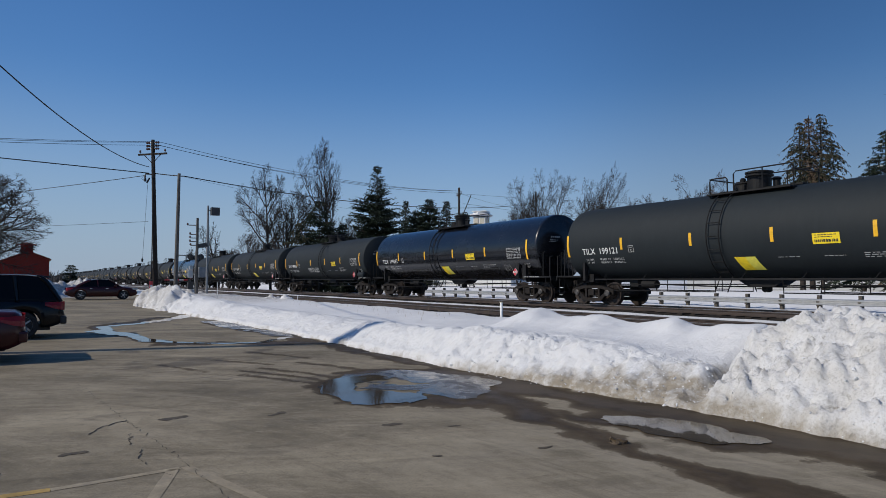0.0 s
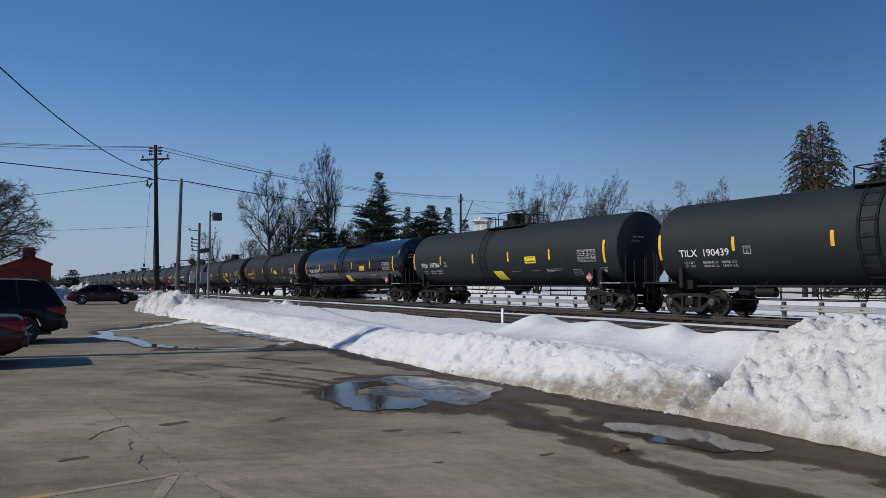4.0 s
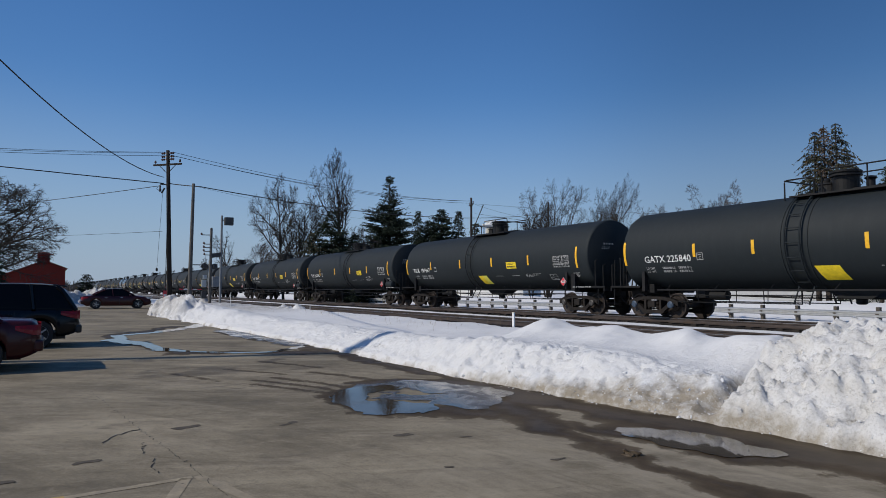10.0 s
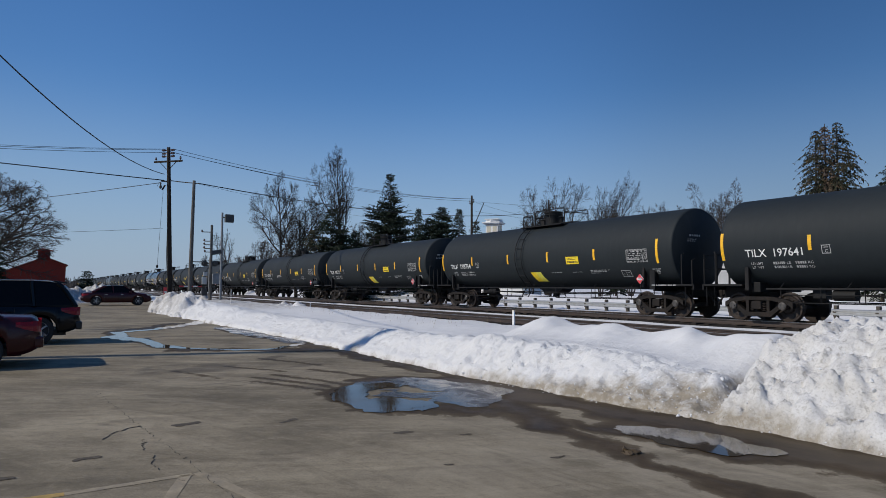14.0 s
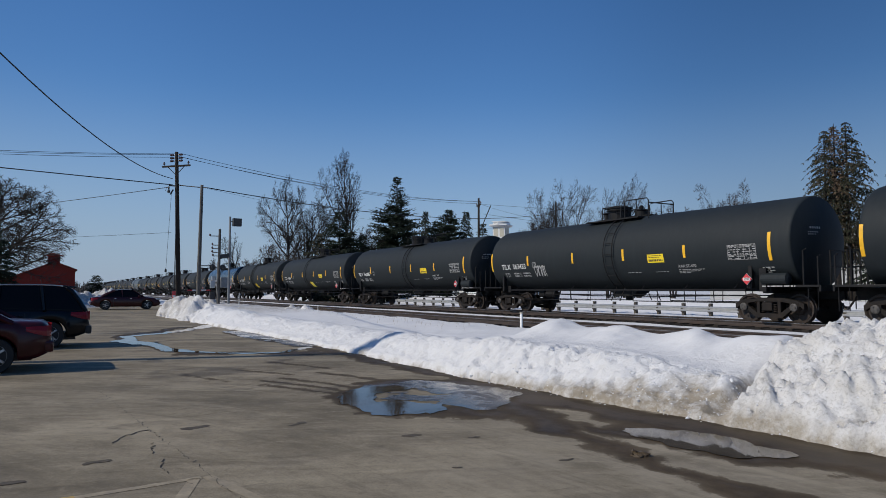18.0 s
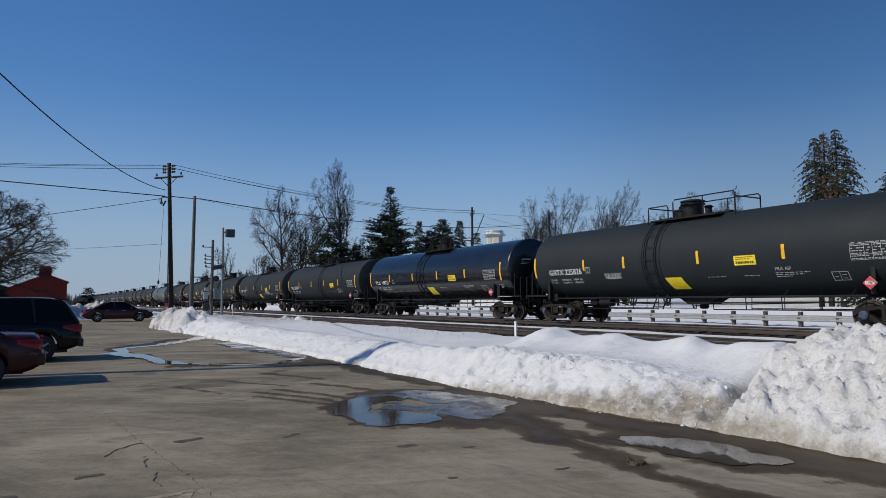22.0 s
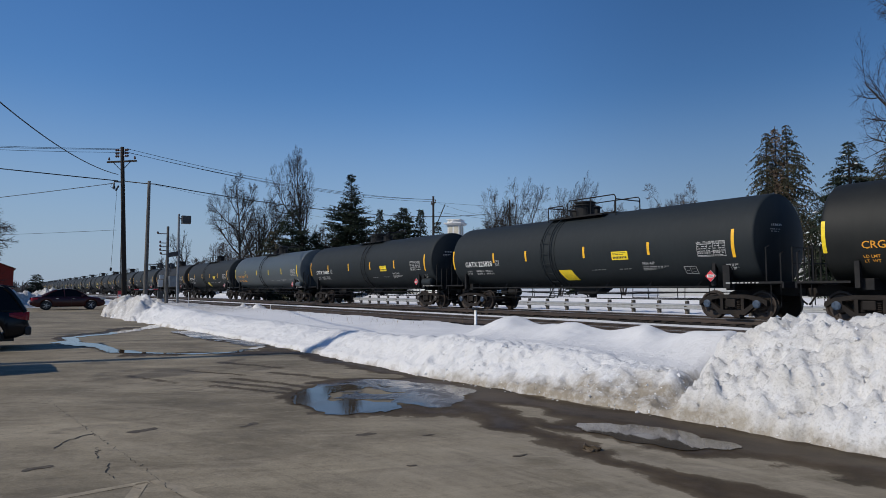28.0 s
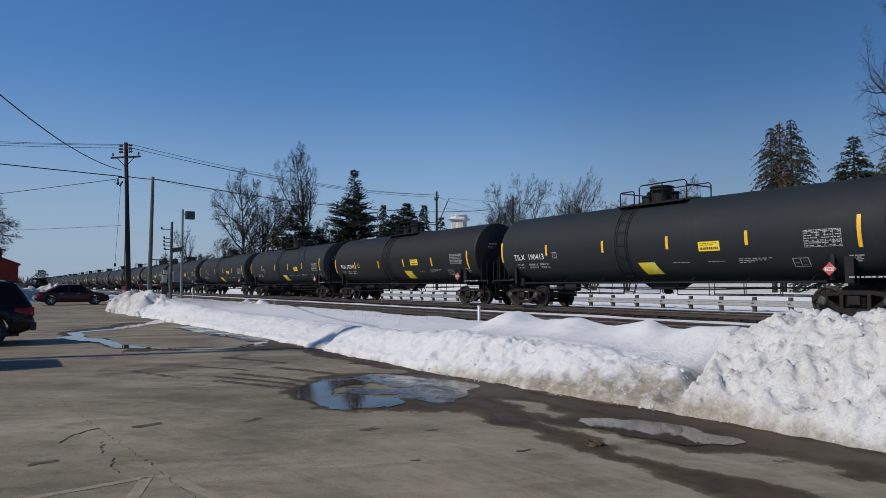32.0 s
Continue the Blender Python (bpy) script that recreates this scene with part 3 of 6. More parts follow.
def snow_clods():
    """Crumbs of snow broken off by the plough, lying on the face of the bank."""
    rng = random.Random(17)
    bm = bmesh.new()
    bmesh.ops.create_icosphere(bm, subdivisions=1, radius=1.0)
    ball, tris = [v.co.copy() for v in bm.verts], [tuple(v.index for v in f.verts) for f in bm.faces]
    bm.free()
    vs, fs = [], []
    for _ in range(1300):
        x = rng.uniform(-5.6, 1.0) if rng.random() < 0.7 else rng.uniform(-10.5, -5.6)
        y = between(x, FOOT) + (rng.uniform(0.0, 2.3) if x > -5.5 else rng.uniform(-0.06, 1.0))
        r = rng.uniform(0.006, 0.015) * (2.2 if rng.random() < 0.05 else 1.0)
        z, b = bank_height(x, y), len(vs)
        if z < lot_height(x):
            z = lot_height(x)
        for v in ball:
            g = rng.uniform(0.5, 1.5) * r
            vs.append((x + v.x * g, y + v.y * g, z + v.z * g * 0.8))
        fs.extend(tuple(b + k for k in t) for t in tris)
    tagged(raw("snow_clods", vs, fs, "snow"), "crumbs of frozen snow scattered over the bank", "snow", kind="stuff")


snow_clods()


def seep(strokes, seed, warp=0.30, dry=(), octaves=4, stretch=1.0):
    """How far inside an uneven wet area a place lies, from a few strokes."""
    def reach(x, y, lines):
        best = -9.0
        for x0, y0, x1, y1, r in lines:
            dx, dy = x1 - x0, y1 - y0
            g = max(0.0, min(1.0, ((x - x0) * dx + (y - y0) * dy) / max(1e-6, dx * dx + dy * dy)))
            best = max(best, r - math.hypot(x - x0 - dx * g, y - y0 - dy * g))
        return best

    def depth(x, y):
        wx, wy = x + warp * fract(x * stretch, y, 1.1, octaves, 0.6, seed), y + warp * fract(x * stretch, y, 1.1, octaves, 0.6, seed + 9)
        f = reach(wx, wy, strokes) + 0.05 * warp * (octaves - 1) * fract(x * stretch, y, 6.0, 3, 0.6, seed + 4)
        return min(f, -reach(wx, wy, dry)) if dry else f
    return depth


def pool(name, strokes, material, z, label, category, seed, step=0.05, warp=0.30, dry=(), octaves=4, stretch=1.0):
    """A shallow sheet of melt water: the uneven area within reach of a few strokes."""
    depth = seep(strokes, seed, warp, dry, octaves, stretch)
    big = max(r for *_, r in strokes) + 1.6 * warp
    x0, x1 = min(min(s[0], s[2]) for s in strokes) - big, max(max(s[0], s[2]) for s in strokes) + big
    y0, y1 = min(min(s[1], s[3]) for s in strokes) - big, max(max(s[1], s[3]) for s in strokes) + big
    nx, ny = int((x1 - x0) / step) + 1, int((y1 - y0) / step) + 1
    f = [[depth(x0 + i * step, y0 + j * step) for i in range(nx + 1)] for j in range(ny + 1)]
    vs, fs, seen = [], [], {}
    for j in range(ny):
        for i in range(nx):
            q = [(i, j), (i + 1, j), (i + 1, j + 1), (i, j + 1)]
            v = [f[b][a] for a, b in q]
            if max(v) <= 0:
                continue
            face = []
            for k in range(4):
                (a, b), (c, e), va, vb = q[k], q[(k + 1) % 4], v[k], v[(k + 1) % 4]
                if va > 0:
                    face.append((a, b))
                if (va > 0) != (vb > 0):
                    g = va / (va - vb)
                    face.append((a + (c - a) * g, b + (e - b) * g))
            if len(face) > 2:
                ring = []
                for a, b in face:
                    key = (round(a, 4), round(b, 4))
                    if key not in seen:
                        seen[key] = len(vs)
                        x = x0 + a * step
                        vs.append((x, y0 + b * step, z + lot_height(x)))
                    if seen[key] not in ring:
                        ring.append(seen[key])
                if len(ring) > 2:
                    fs.append(tuple(ring))
    return tagged(raw(name, vs, fs, material), label, category, kind="structure")


# soaked ground: along the foot of the bank and round the puddles, the streams across the far lot, tyre streaks
SOAKED = [
    ((-16.5, 7.4, 3.9, 7.4), seep([(-16, 6.35, -9, 6.45, 0.30), (-9, 6.4, -7.2, 6.35, 0.5), (-7.2, 6.4, -3.2, 6.75, 0.46), (-7.7, 5.6, -6.2, 5.1, 0.34), (-6.2, 5.05, -4.8, 4.95, 0.20), (-5.9, 5.75, -4.2, 5.95, 0.42),
                                   (-4.8, 4.9, -3.7, 4.86, 0.17), (-3.7, 4.88, -2.0, 4.95, 0.20), (-3.9, 6.40, 0.0, 6.8, 0.48), (-3.5, 4.75, -1.5, 4.6, 0.25)], 1.0, 0.26, dry=[(-6.6, 5.66, -6.05, 5.92, 0.15)])),
    ((-12.0, -6.4, 2.8, 7.2), seep([(-9.3, 3.75, -7.7, 4.1, 0.36), (-9.3, 3.8, -10.2, 4.9, 0.36), (-10.2, 4.9, -9.9, 6.0, 0.55), (-9.9, 6.0, -7.6, 6.2, 0.55), (-7.6, 4.4, -7.2, 5.2, 0.30)], 3.0, dry=[(-9.5, 4.85, -9.25, 5.1, 0.17)])),
    ((-31.0, -10.0, 0.8, 7.2), seep([(-17.5, 2.9, -16.0, 5.8, 0.35), (-24.2, 1.9, -18.0, 2.85, 0.28), (-24.2, 1.9, -29.2, 4.8, 0.32), (-25, 5.6, -16.5, 6.2, 0.34)], 5.0, 0.50, stretch=0.3)),
    ((-15.5, -9.2, 1.8, 5.6), seep([(-11.7, 3.23, -10.1, 4.0, 0.05), (-11.9, 3.62, -10.4, 4.3, 0.04), (-11.2, 3.1, -9.8, 3.75, 0.03), (-12.35, 4.5, -10.7, 5.1, 0.06), (-13.5, 3.2, -12.2, 4.0, 0.03), (-14.6, 4.2, -12.9, 4.9, 0.05), (-13.2, 2.2, -11.9, 2.7, 0.03)], 21.0, 0.09)),
]


def dampness(x, y):
    best = -1.0
    for (x0, x1, y0, y1), depth in SOAKED:
        if x0 < x < x1 and y0 < y < y1:
            best = max(best, depth(x, y))
    return max(0.0, min(1.0, 0.5 + 1.1 * best))


def lot_sheet():
    xs = [14 - 0.5 * i for i in range(29)] + [-0.07 * i for i in range(1, 200)] + [-14.0 - 0.2 * i for i in range(90)] + [-32 - 2 * i for i in range(29)]
    ys = [-60, -30, -14, -8, -5, -3] + [-2 + 0.5 * i for i in range(6)] + [1.0 + 0.15 * i for i in range(12)] + [2.8 + 0.07 * i for i in range(68)] + [7.6, 8.0, 8.5, 9.0]
    vs = [(x, y, lot_height(x)) for y in ys for x in xs]
    w = len(xs)
    fs = [(j * w + i, (j + 1) * w + i, (j + 1) * w + i + 1, j * w + i + 1) for j in range(len(ys) - 1) for i in range(w - 1)]
    lot = raw("pavement", vs, fs, "lot", None, True)
    lot.data.attributes.new("damp", "FLOAT", "POINT").data.foreach_set("value", [dampness(x, y) for x, y, _ in vs])
    return tagged(lot, "stained concrete parking lot, wet along the snow bank", "parking lot", kind="structure")


lot_sheet()
POOL = "shallow melt-water puddle on the concrete lot"
pool("puddle", [(-9.15, 3.85, -7.85, 4.05, 0.33), (-9.15, 3.92, -9.9, 4.6, 0.30), (-8.6, 4.3, -7.75, 4.45, 0.30)], "water", 0.0075, POOL, "puddle", 3.0)
pool("puddle", [(-9.9, 4.7, -10.1, 5.4, 0.34), (-10.0, 5.5, -8.4, 5.9, 0.40), (-8.4, 5.85, -7.9, 5.2, 0.36), (-8.9, 4.6, -8.2, 5.4, 0.36)], "film", 0.0068, "thin film of melt water on the concrete", "puddle", 3.5, dry=[(-9.5, 4.85, -9.25, 5.1, 0.17)])
pool("puddle", [(-5.3, 5.80, -4.6, 6.00, 0.27), (-4.7, 5.92, -4.0, 6.15, 0.20), (-4.9, 5.68, -4.2, 5.82, 0.16), (-5.1, 6.05, -4.5, 6.22, 0.20)], "water", 0.0081, POOL, "puddle", 7.0, warp=0.16)
pool("puddle", [(-22.4, 1.9, -24.4, 2.3, 0.24), (-24.4, 2.3, -25.7, 3.5, 0.18), (-25.7, 3.5, -27.9, 5.1, 0.24), (-27.9, 5.1, -30.2, 6.0, 0.30), (-22.4, 1.9, -20.6, 2.4, 0.27), (-20.6, 2.4, -18.5, 2.8, 0.22)], "water", 0.0096, POOL, "puddle", 5.0, 0.05, 0.30, octaves=4, stretch=0.45)
pool("puddle", [(-18.3, 2.8, -17.4, 3.5, 0.15), (-17.4, 3.5, -16.6, 4.3, 0.14), (-16.6, 4.3, -16.8, 5.1, 0.15), (-16.8, 5.1, -17.6, 6.2, 0.16)], "water", 0.0101, POOL, "puddle", 6.0, 0.04, 0.24, octaves=4, stretch=0.5)
pool("puddle", [(-25.6, 5.75, -23.2, 5.95, 0.36), (-23.2, 5.95, -20.7, 5.95, 0.42), (-20.7, 5.95, -18.2, 6.2, 0.42)], "film", 0.0106, "thin film of melt water on the concrete", "puddle", 10.0, 0.06, 0.42, octaves=4, stretch=0.35)
bm = bmesh.new()
bmesh.ops.create_icosphere(bm, subdivisions=3, radius=0.07, matrix=pose(-4.70, 4.98, 0.005) @ Matrix.Diagonal((1.2, 1.0, 0.55, 1)))
for v in bm.verts:
    v.co += Vector((fract(v.co.x, v.co.y, 30, 2, 0.5, 1.0), fract(v.co.y, v.co.z, 30, 2, 0.5, 2.0), 0.8 * fract(v.co.x, v.co.y, 20, 3, 0.6, 3.0))) * 0.05
tagged(part("dirt_clod", bm, "wet"), "wet clod of dirt lying on soaked concrete", "dirt clod")


# ---- tracks ----
def track(yc, z, gauge_z, name, x0=-760.0, x1=70.0):
    bed = thing(name, "railway track on dark ballast with snow along it", "track", kind="structure")
    bm = bmesh.new()
    n = 420
    prof = [(-1.85, -0.52), (-1.5, -0.27), (-1.2, -0.185), (1.2, -0.185), (1.5, -0.27), (1.85, -0.52)]
    prev = None
    for i in range(n):
        x = x1 + (x0 - x1) * (i / (n - 1)) ** 2.2
        row = [bm.verts.new((x, yc + a + 0.22 * fract(x, a, 0.6, 3, 0.5, yc), z + b + 0.035 * fract(x, a * 3, 2.5, 2, 0.5, 1.0))) for a, b in prof]
        if prev:
            for k in range(len(prof) - 1):
                bm.faces.new((prev[k], prev[k + 1], row[k + 1], row[k]))
        prev = row
    part("ballast", bm, "ballast", bed)
    for s in (-0.7525, 0.7525):
        bm = bmesh.new()
        o = [(-0.075, -0.17), (0.075, -0.17), (0.075, -0.155), (0.012, -0.13), (0.012, -0.05), (0.036, -0.04), (0.036, -0.004), (-0.036, -0.004), (-0.036, -0.04), (-0.012, -0.05), (-0.012, -0.13), (-0.075, -0.155)]
        A = [bm.verts.new((x0, yc + s + a, z + b)) for a, b in o]
        B = [bm.verts.new((x1, yc + s + a, z + b)) for a, b in o]
        for k in range(len(o)):
            bm.faces.new((A[k], A[(k + 1) % len(o)], B[(k + 1) % len(o)], B[k]))
        r = part("rail", bm, "rail", bed)
        bm = bmesh.new()
        box(bm, ((x0 + x1) / 2, yc + s, z), (x1 - x0, 0.062, 0.008))
        part("rail_head", bm, "railtop", r, "worn bright running surface")
    return bed


far_track = track(TRACK_Y, RAIL_Z, 0, "track_main")
near_track = track(NEAR_Y, 0.52, 0, "track_siding")


def strip_of_snow():
    """Snow left lying between the two tracks."""
    vs, fs = [], []
    n = 260
    for i in range(n):
        x = 40 - 420 * (i / (n - 1)) ** 1.9
        w = 0.75 + 0.22 * fract(x, 0, 0.5, 3, 0.5, 8.0)
        c = 18.0 + 0.12 * fract(x, 3, 0.3, 2, 0.5, 2.0)
        for s, h in ((-1, 0.28), (-0.6, 0.40), (0, 0.46), (0.6, 0.41), (1, 0.28)):
            vs.append((x, c + s * w, h + 0.03 * fract(x, s * 2, 1.2, 3, 0.5, 6.0)))
        if i:
            for k in range(4):
                fs.append((5 * i - 5 + k, 5 * i - 4 + k, 5 * i + k + 1, 5 * i + k))
    return tagged(raw("snow_strip", vs, fs, "snow", None, True), "snow lying between the two tracks", "snow", kind="structure")


strip_of_snow()

# ---- tank cars ----
R, ZC = 1.53, 2.54          # shell radius, and its axis above the rail
PITCH = 18.10               # coupled length of one car
HALF = 7.92                 # half the straight shell


def on_shell(u, v, lift=0.006):
    """A place on the camera side of the shell: u along the car, v up along the skin from its widest line."""
    a = v / R
    return Vector((u, -(R + lift) * math.cos(a), ZC + (R + lift) * math.sin(a)))


def decal(bm, u0, v0, u1, v1, lift=0.006, skew=0.0):
    """A patch laid on the shell; skew shifts its lower edge along the car."""
    n = max(1, int(abs(v1 - v0) / 0.12) + 1)
    prev = None
    for i in range(n + 1):
        f = i / n
        v = v0 + (v1 - v0) * f
        s = skew * (1 - f)
        row = [bm.verts.new(on_shell(u0 + s, v, lift)), bm.verts.new(on_shell(u1 + s, v, lift))]
        if prev:
            bm.faces.new((prev[0], prev[1], row[1], row[0]))
        prev = row
    return bm


TEXT_CACHE = {}


def letters(text, size):
    """The outline of words in the built-in font, as flat points and faces."""
    if (text, size) not in TEXT_CACHE:
        cu = bpy.data.curves.new("words", "FONT")
        cu.body, cu.size, cu.resolution_u, cu.offset = text, size, 2, size * 0.008
        ob = new("words", cu)
        dg = bpy.context.evaluated_depsgraph_get()
        me = bpy.data.meshes.new_from_object(ob.evaluated_get(dg))
        TEXT_CACHE[text, size] = ([tuple(w.co[:2]) for w in me.vertices], [tuple(p.vertices) for p in me.polygons])
        bpy.data.objects.remove(ob)
        bpy.data.meshes.remove(me)
    return TEXT_CACHE[text, size]


def lettering(name, text, u, v, size, material, parent, label=""):
    """Words bent round the shell."""
    co, faces = letters(text, size)
    return raw(name, [on_shell(u + a, v + b, 0.009) for a, b in co], faces, material, parent, label=label)


def bars(bm, u, v, lines, rng, height=0.05, gap=0.085, long=0.17, space=0.035):
    """Lines of small stencilling that cannot be read: short bars."""
    for i, width in enumerate(lines):
        a = u
        while a < u + width:
            w = rng.uniform(long * 0.35, long)
            decal(bm, a, v - i * gap, min(a + w, u + width), v - i * gap + height)
            a += w + space * rng.uniform(0.6, 1.8)
    return bm


def build_truck(parent, x, caps):
    t = new("truck")
    t.parent, t.location = parent, (x, 0, 0)
    for s in (-1, 1):
        bm = bmesh.new()
        y0, y1 = s * 0.93, s * 1.10
        # cast side frame: a bowed top chord, a deep bottom chord and the window between them
        prism(bm, [(-1.18, 0.44), (-1.18, 0.62), (-0.95, 0.72), (-0.45, 0.80), (0.45, 0.80), (0.95, 0.72), (1.18, 0.62), (1.18, 0.44), (0.98, 0.58), (0.45, 0.68), (-0.45, 0.68), (-0.98, 0.58)], y0, y1)
        prism(bm, [(-0.98, 0.60), (-0.80, 0.60), (-0.38, 0.30), (0.38, 0.30), (0.80, 0.60), (0.98, 0.60), (0.45, 0.16), (-0.45, 0.16)], y0, y1)
        for a in (-0.36, 0.36):
            box(bm, (a, (y0 + y1) / 2, 0.50), (0.10, 0.15, 0.46))
        for a in (-0.865, 0.865):
            box(bm, (a, (y0 + y1) / 2, 0.58), (0.30, 0.19, 0.16), None, 0.02)
        part("side_frame", bm, "truck", t, "rust-brown cast side frame")
    bm = bmesh.new()
    box(bm, (0, 0, 0.52), (0.34, 2.36, 0.26), None, 0.03)
    box(bm, (0, 0, 0.70), (0.5, 0.5, 0.14))
    part("bolster", bm, "truck", t)
    bm = bmesh.new()
    for s in (-1, 1):
        for a in (-0.20, 0.0, 0.20):
            for k in range(5):
                lathe(bm, [(0.33 + k * 0.055, 0.055), (0.355 + k * 0.055, 0.085), (0.38 + k * 0.055, 0.055)], "z", 10, (a, s * 1.03, 0))
    tagged(part("spring_nest", bm, "truck", t), kind="stuff")
    for a in (-0.865, 0.865):
        bm = bmesh.new()
        for s in (-1, 1):
            lathe(bm, [(s * 0.66, 0.40), (s * 0.665, 0.485), (s * 0.695, 0.475), (s * 0.70, 0.457), (s * 0.805, 0.455), (s * 0.81, 0.40), (s * 0.77, 0.36), (s * 0.76, 0.20), (s * 0.83, 0.16), (s * 0.84, 0.10)], "y", 40)
            for k in range(6):     # spoked look of cast plate: shallow ribs on the wheel face
                c, q = math.cos(k * math.pi / 3), math.sin(k * math.pi / 3)
                box(bm, (c * 0.28, s * 0.775, q * 0.28), (0.05, 0.02, 0.05))
        rod(bm, (0, -0.9, 0), (0, 0.9, 0), 0.085, None, 12)
        w = part("wheelset", bm, "tread", t, "steel wheels on an axle", False)
        w.location = (a, 0, 0.457)
        for s in (-1, 1):
            bm = bmesh.new()
            lathe(bm, [(s * 1.09, 0.13), (s * 1.15, 0.13), (s * 1.17, 0.10), (s * 1.175, 0.02)], "y", 14)
            for k in range(3):
                rod(bm, (0.07 * math.cos(k * 2.09), s * 1.16, 0.07 * math.sin(k * 2.09)), (0.07 * math.cos(k * 2.09), s * 1.19, 0.07 * math.sin(k * 2.09)), 0.022, None, 6)
            ob = part("bearing_cap", bm, caps, t)
            ob.location = (a, 0, 0.50)
    return t


def build_tank_car(style):
    """One tank car, its origin on the rail under its middle. style: where the platform and ladder sit and which panels it bears."""
    rng = random.Random(style["seed"])
    car = thing("tank_car", style["label"], "tank car", group="tank cars of the train")
    bm = bmesh.new()
    # flanged head: a tight knuckle, then a shallow dish
    dish = [(-HALF - 0.13 - 0.30 * (1 - (k / 8) ** 2), max(0.02, (R - 0.06) * k / 8)) for k in range(9)]
    knuckle = [(-HALF - 0.13 * math.cos(a), R - 0.06 + 0.06 * math.sin(a)) for a in (0.35, 0.75, 1.15)]
    prof = dish + knuckle + [(-HALF, R), (-HALF + 0.06, R)]
    mid = []
    for k in range(1, 12):
        mid.append((-HALF + k * 2 * HALF / 12, R))
    full = prof + mid + [(-a, r) for a, r in prof[::-1]]
    lathe(bm, full, "x", 64, (0, 0, ZC))
    part("tank_shell", bm, style["paint"], car, "", True)
    # saddle bolsters and sills that carry the shell
    for s in (-1, 1):
        bm = bmesh.new()
        box(bm, (s * 7.75, 0, 0.93), (2.3, 0.36, 0.36), None, 0.02)
        box(bm, (s * 7.0, 0, 1.10), (0.30, 2.3, 0.32), None, 0.02)
        x0, x1 = (-7.25, -7.12) if s < 0 else (6.88, 7.12)
        prism(bm, [(x0, 1.0), (x1, 1.0), (x1, 1.75), (x0, 1.75)], -1.36, -1.20)
        prism(bm, [(s * 6.88, 1.0), (s * 7.12, 1.0), (s * 7.12, 1.75), (s * 6.88, 1.75)], 1.20, 1.36)
        part("stub_sill", bm, "steel", car)
        bm = bmesh.new()
        box(bm, (s * 8.1, 0, 1.17), (1.5, 2.75, 0.07), None, 0.01)
        box(bm, (s * 8.85, 0, 1.10), (0.06, 2.75, 0.18))
        for y in (-1.3, 1.3):
            pipe(bm, [(s * 8.75, y, 1.15), (s * 8.75, y, 0.45), (s * 8.45, y, 0.45), (s * 8.45, y, 1.15)], 0.018)
        part("end_platform", bm, "steel", car)
        for y in (-1.36, 1.36):
            bm = bmesh.new()
            if s < 0 and style["endrail"]:
                pipe(bm, [(s * 7.40, y, 1.2), (s * 7.40, y, 2.05), (s * 7.46, y, 2.10), (s * 8.5, y, 2.10), (s * 8.56, y, 2.02), (s * 8.56, y, 1.2)], 0.02)
            else:
                pipe(bm, [(s * 8.35, y, 1.2), (s * 8.35, y, 2.25), (s * 8.42, y * 0.97, 2.30)], 0.026)
                pipe(bm, [(s * 8.80, y, 1.2), (s * 8.80, y, 2.05), (s * 8.80, y * 0.9, 2.10)], 0.024)
            part("grab_iron", bm, "steel", car)
        bm = bmesh.new()
        pipe(bm, [(s * 8.80, -0.7, 1.2), (s * 8.80, -0.7, 2.25), (s * 8.80, 0.7, 2.25), (s * 8.80, 0.7, 1.2)], 0.022)
        box(bm, (s * 8.80, 0, 1.75), (0.035, 1.4, 0.035))
        box(bm, (s * 8.80, 0, 1.72), (0.04, 0.04, 1.05))
        part("end_handrail", bm, "steel", car)
        bm = bmesh.new()
        box(bm, (s * 8.72, 0, 0.87), (0.5, 0.14, 0.18), None, 0.02)
        box(bm, (s * 9.0, 0.02, 0.87), (0.18, 0.26, 0.28), None, 0.04)
        pipe(bm, [(s * 8.75, -0.35, 0.85), (s * 8.9, -0.36, 0.62), (s * 9.02, -0.30, 0.5)], 0.03)
        part("coupler", bm, "truck", car, "cast steel knuckle coupler and hose")
        for y in (-1.0, 1.0) if s > 0 else (1.0,):
            bm = bmesh.new()
            prism(bm, [(s * 6.50, 1.1), (s * 6.62, 1.1), (s * 6.62, 1.95), (s * 6.50, 1.95)], y * 1.36, y * 1.22)
            part("support_plate", bm, "steel", car)
    # side handrails hung low along both sides
    for y in (-1.48, 1.48):
        bm = bmesh.new()
        box(bm, (0, y * 0.98, 1.05), (12.9, 0.035, 0.055), None, 0.008)
        for k in range(7):
            x = -6.0 + k * 2.0
            rod(bm, (x, y * 0.98, 1.06), (x + 0.12, y * 0.94, 1.24), 0.014, None, 5)
        part("side_sill", bm, "steel", car)
        for a in (-3.7, 3.7):
            bm = bmesh.new()
            rod(bm, (a - 2.5, y * 0.72, 0.86), (a + 2.5, y * 0.72, 0.86), 0.018, None, 6)
            rod(bm, (a - 2.5, y * 0.72, 0.62), (a + 2.5, y * 0.72, 0.62), 0.018, None, 6)
            for k in range(5):
                rod(bm, (a - 2.5 + k * 1.25, y * 0.72, 0.60), (a - 2.5 + k * 1.25, y * 0.74, 1.12), 0.016, None, 5)
            part("side_handrail", bm, "steel", car)
    # bottom outlet and its skid
    bm = bmesh.new()
    prism(bm, [(-0.9, 1.06), (0.9, 1.06), (0.45, 0.80), (-0.45, 0.80)], -0.34, 0.34)
    lathe(bm, [(0.62, 0.10), (0.66, 0.16), (0.80, 0.16)], "z", 14)
    part("outlet_skid", bm, "steel", car)
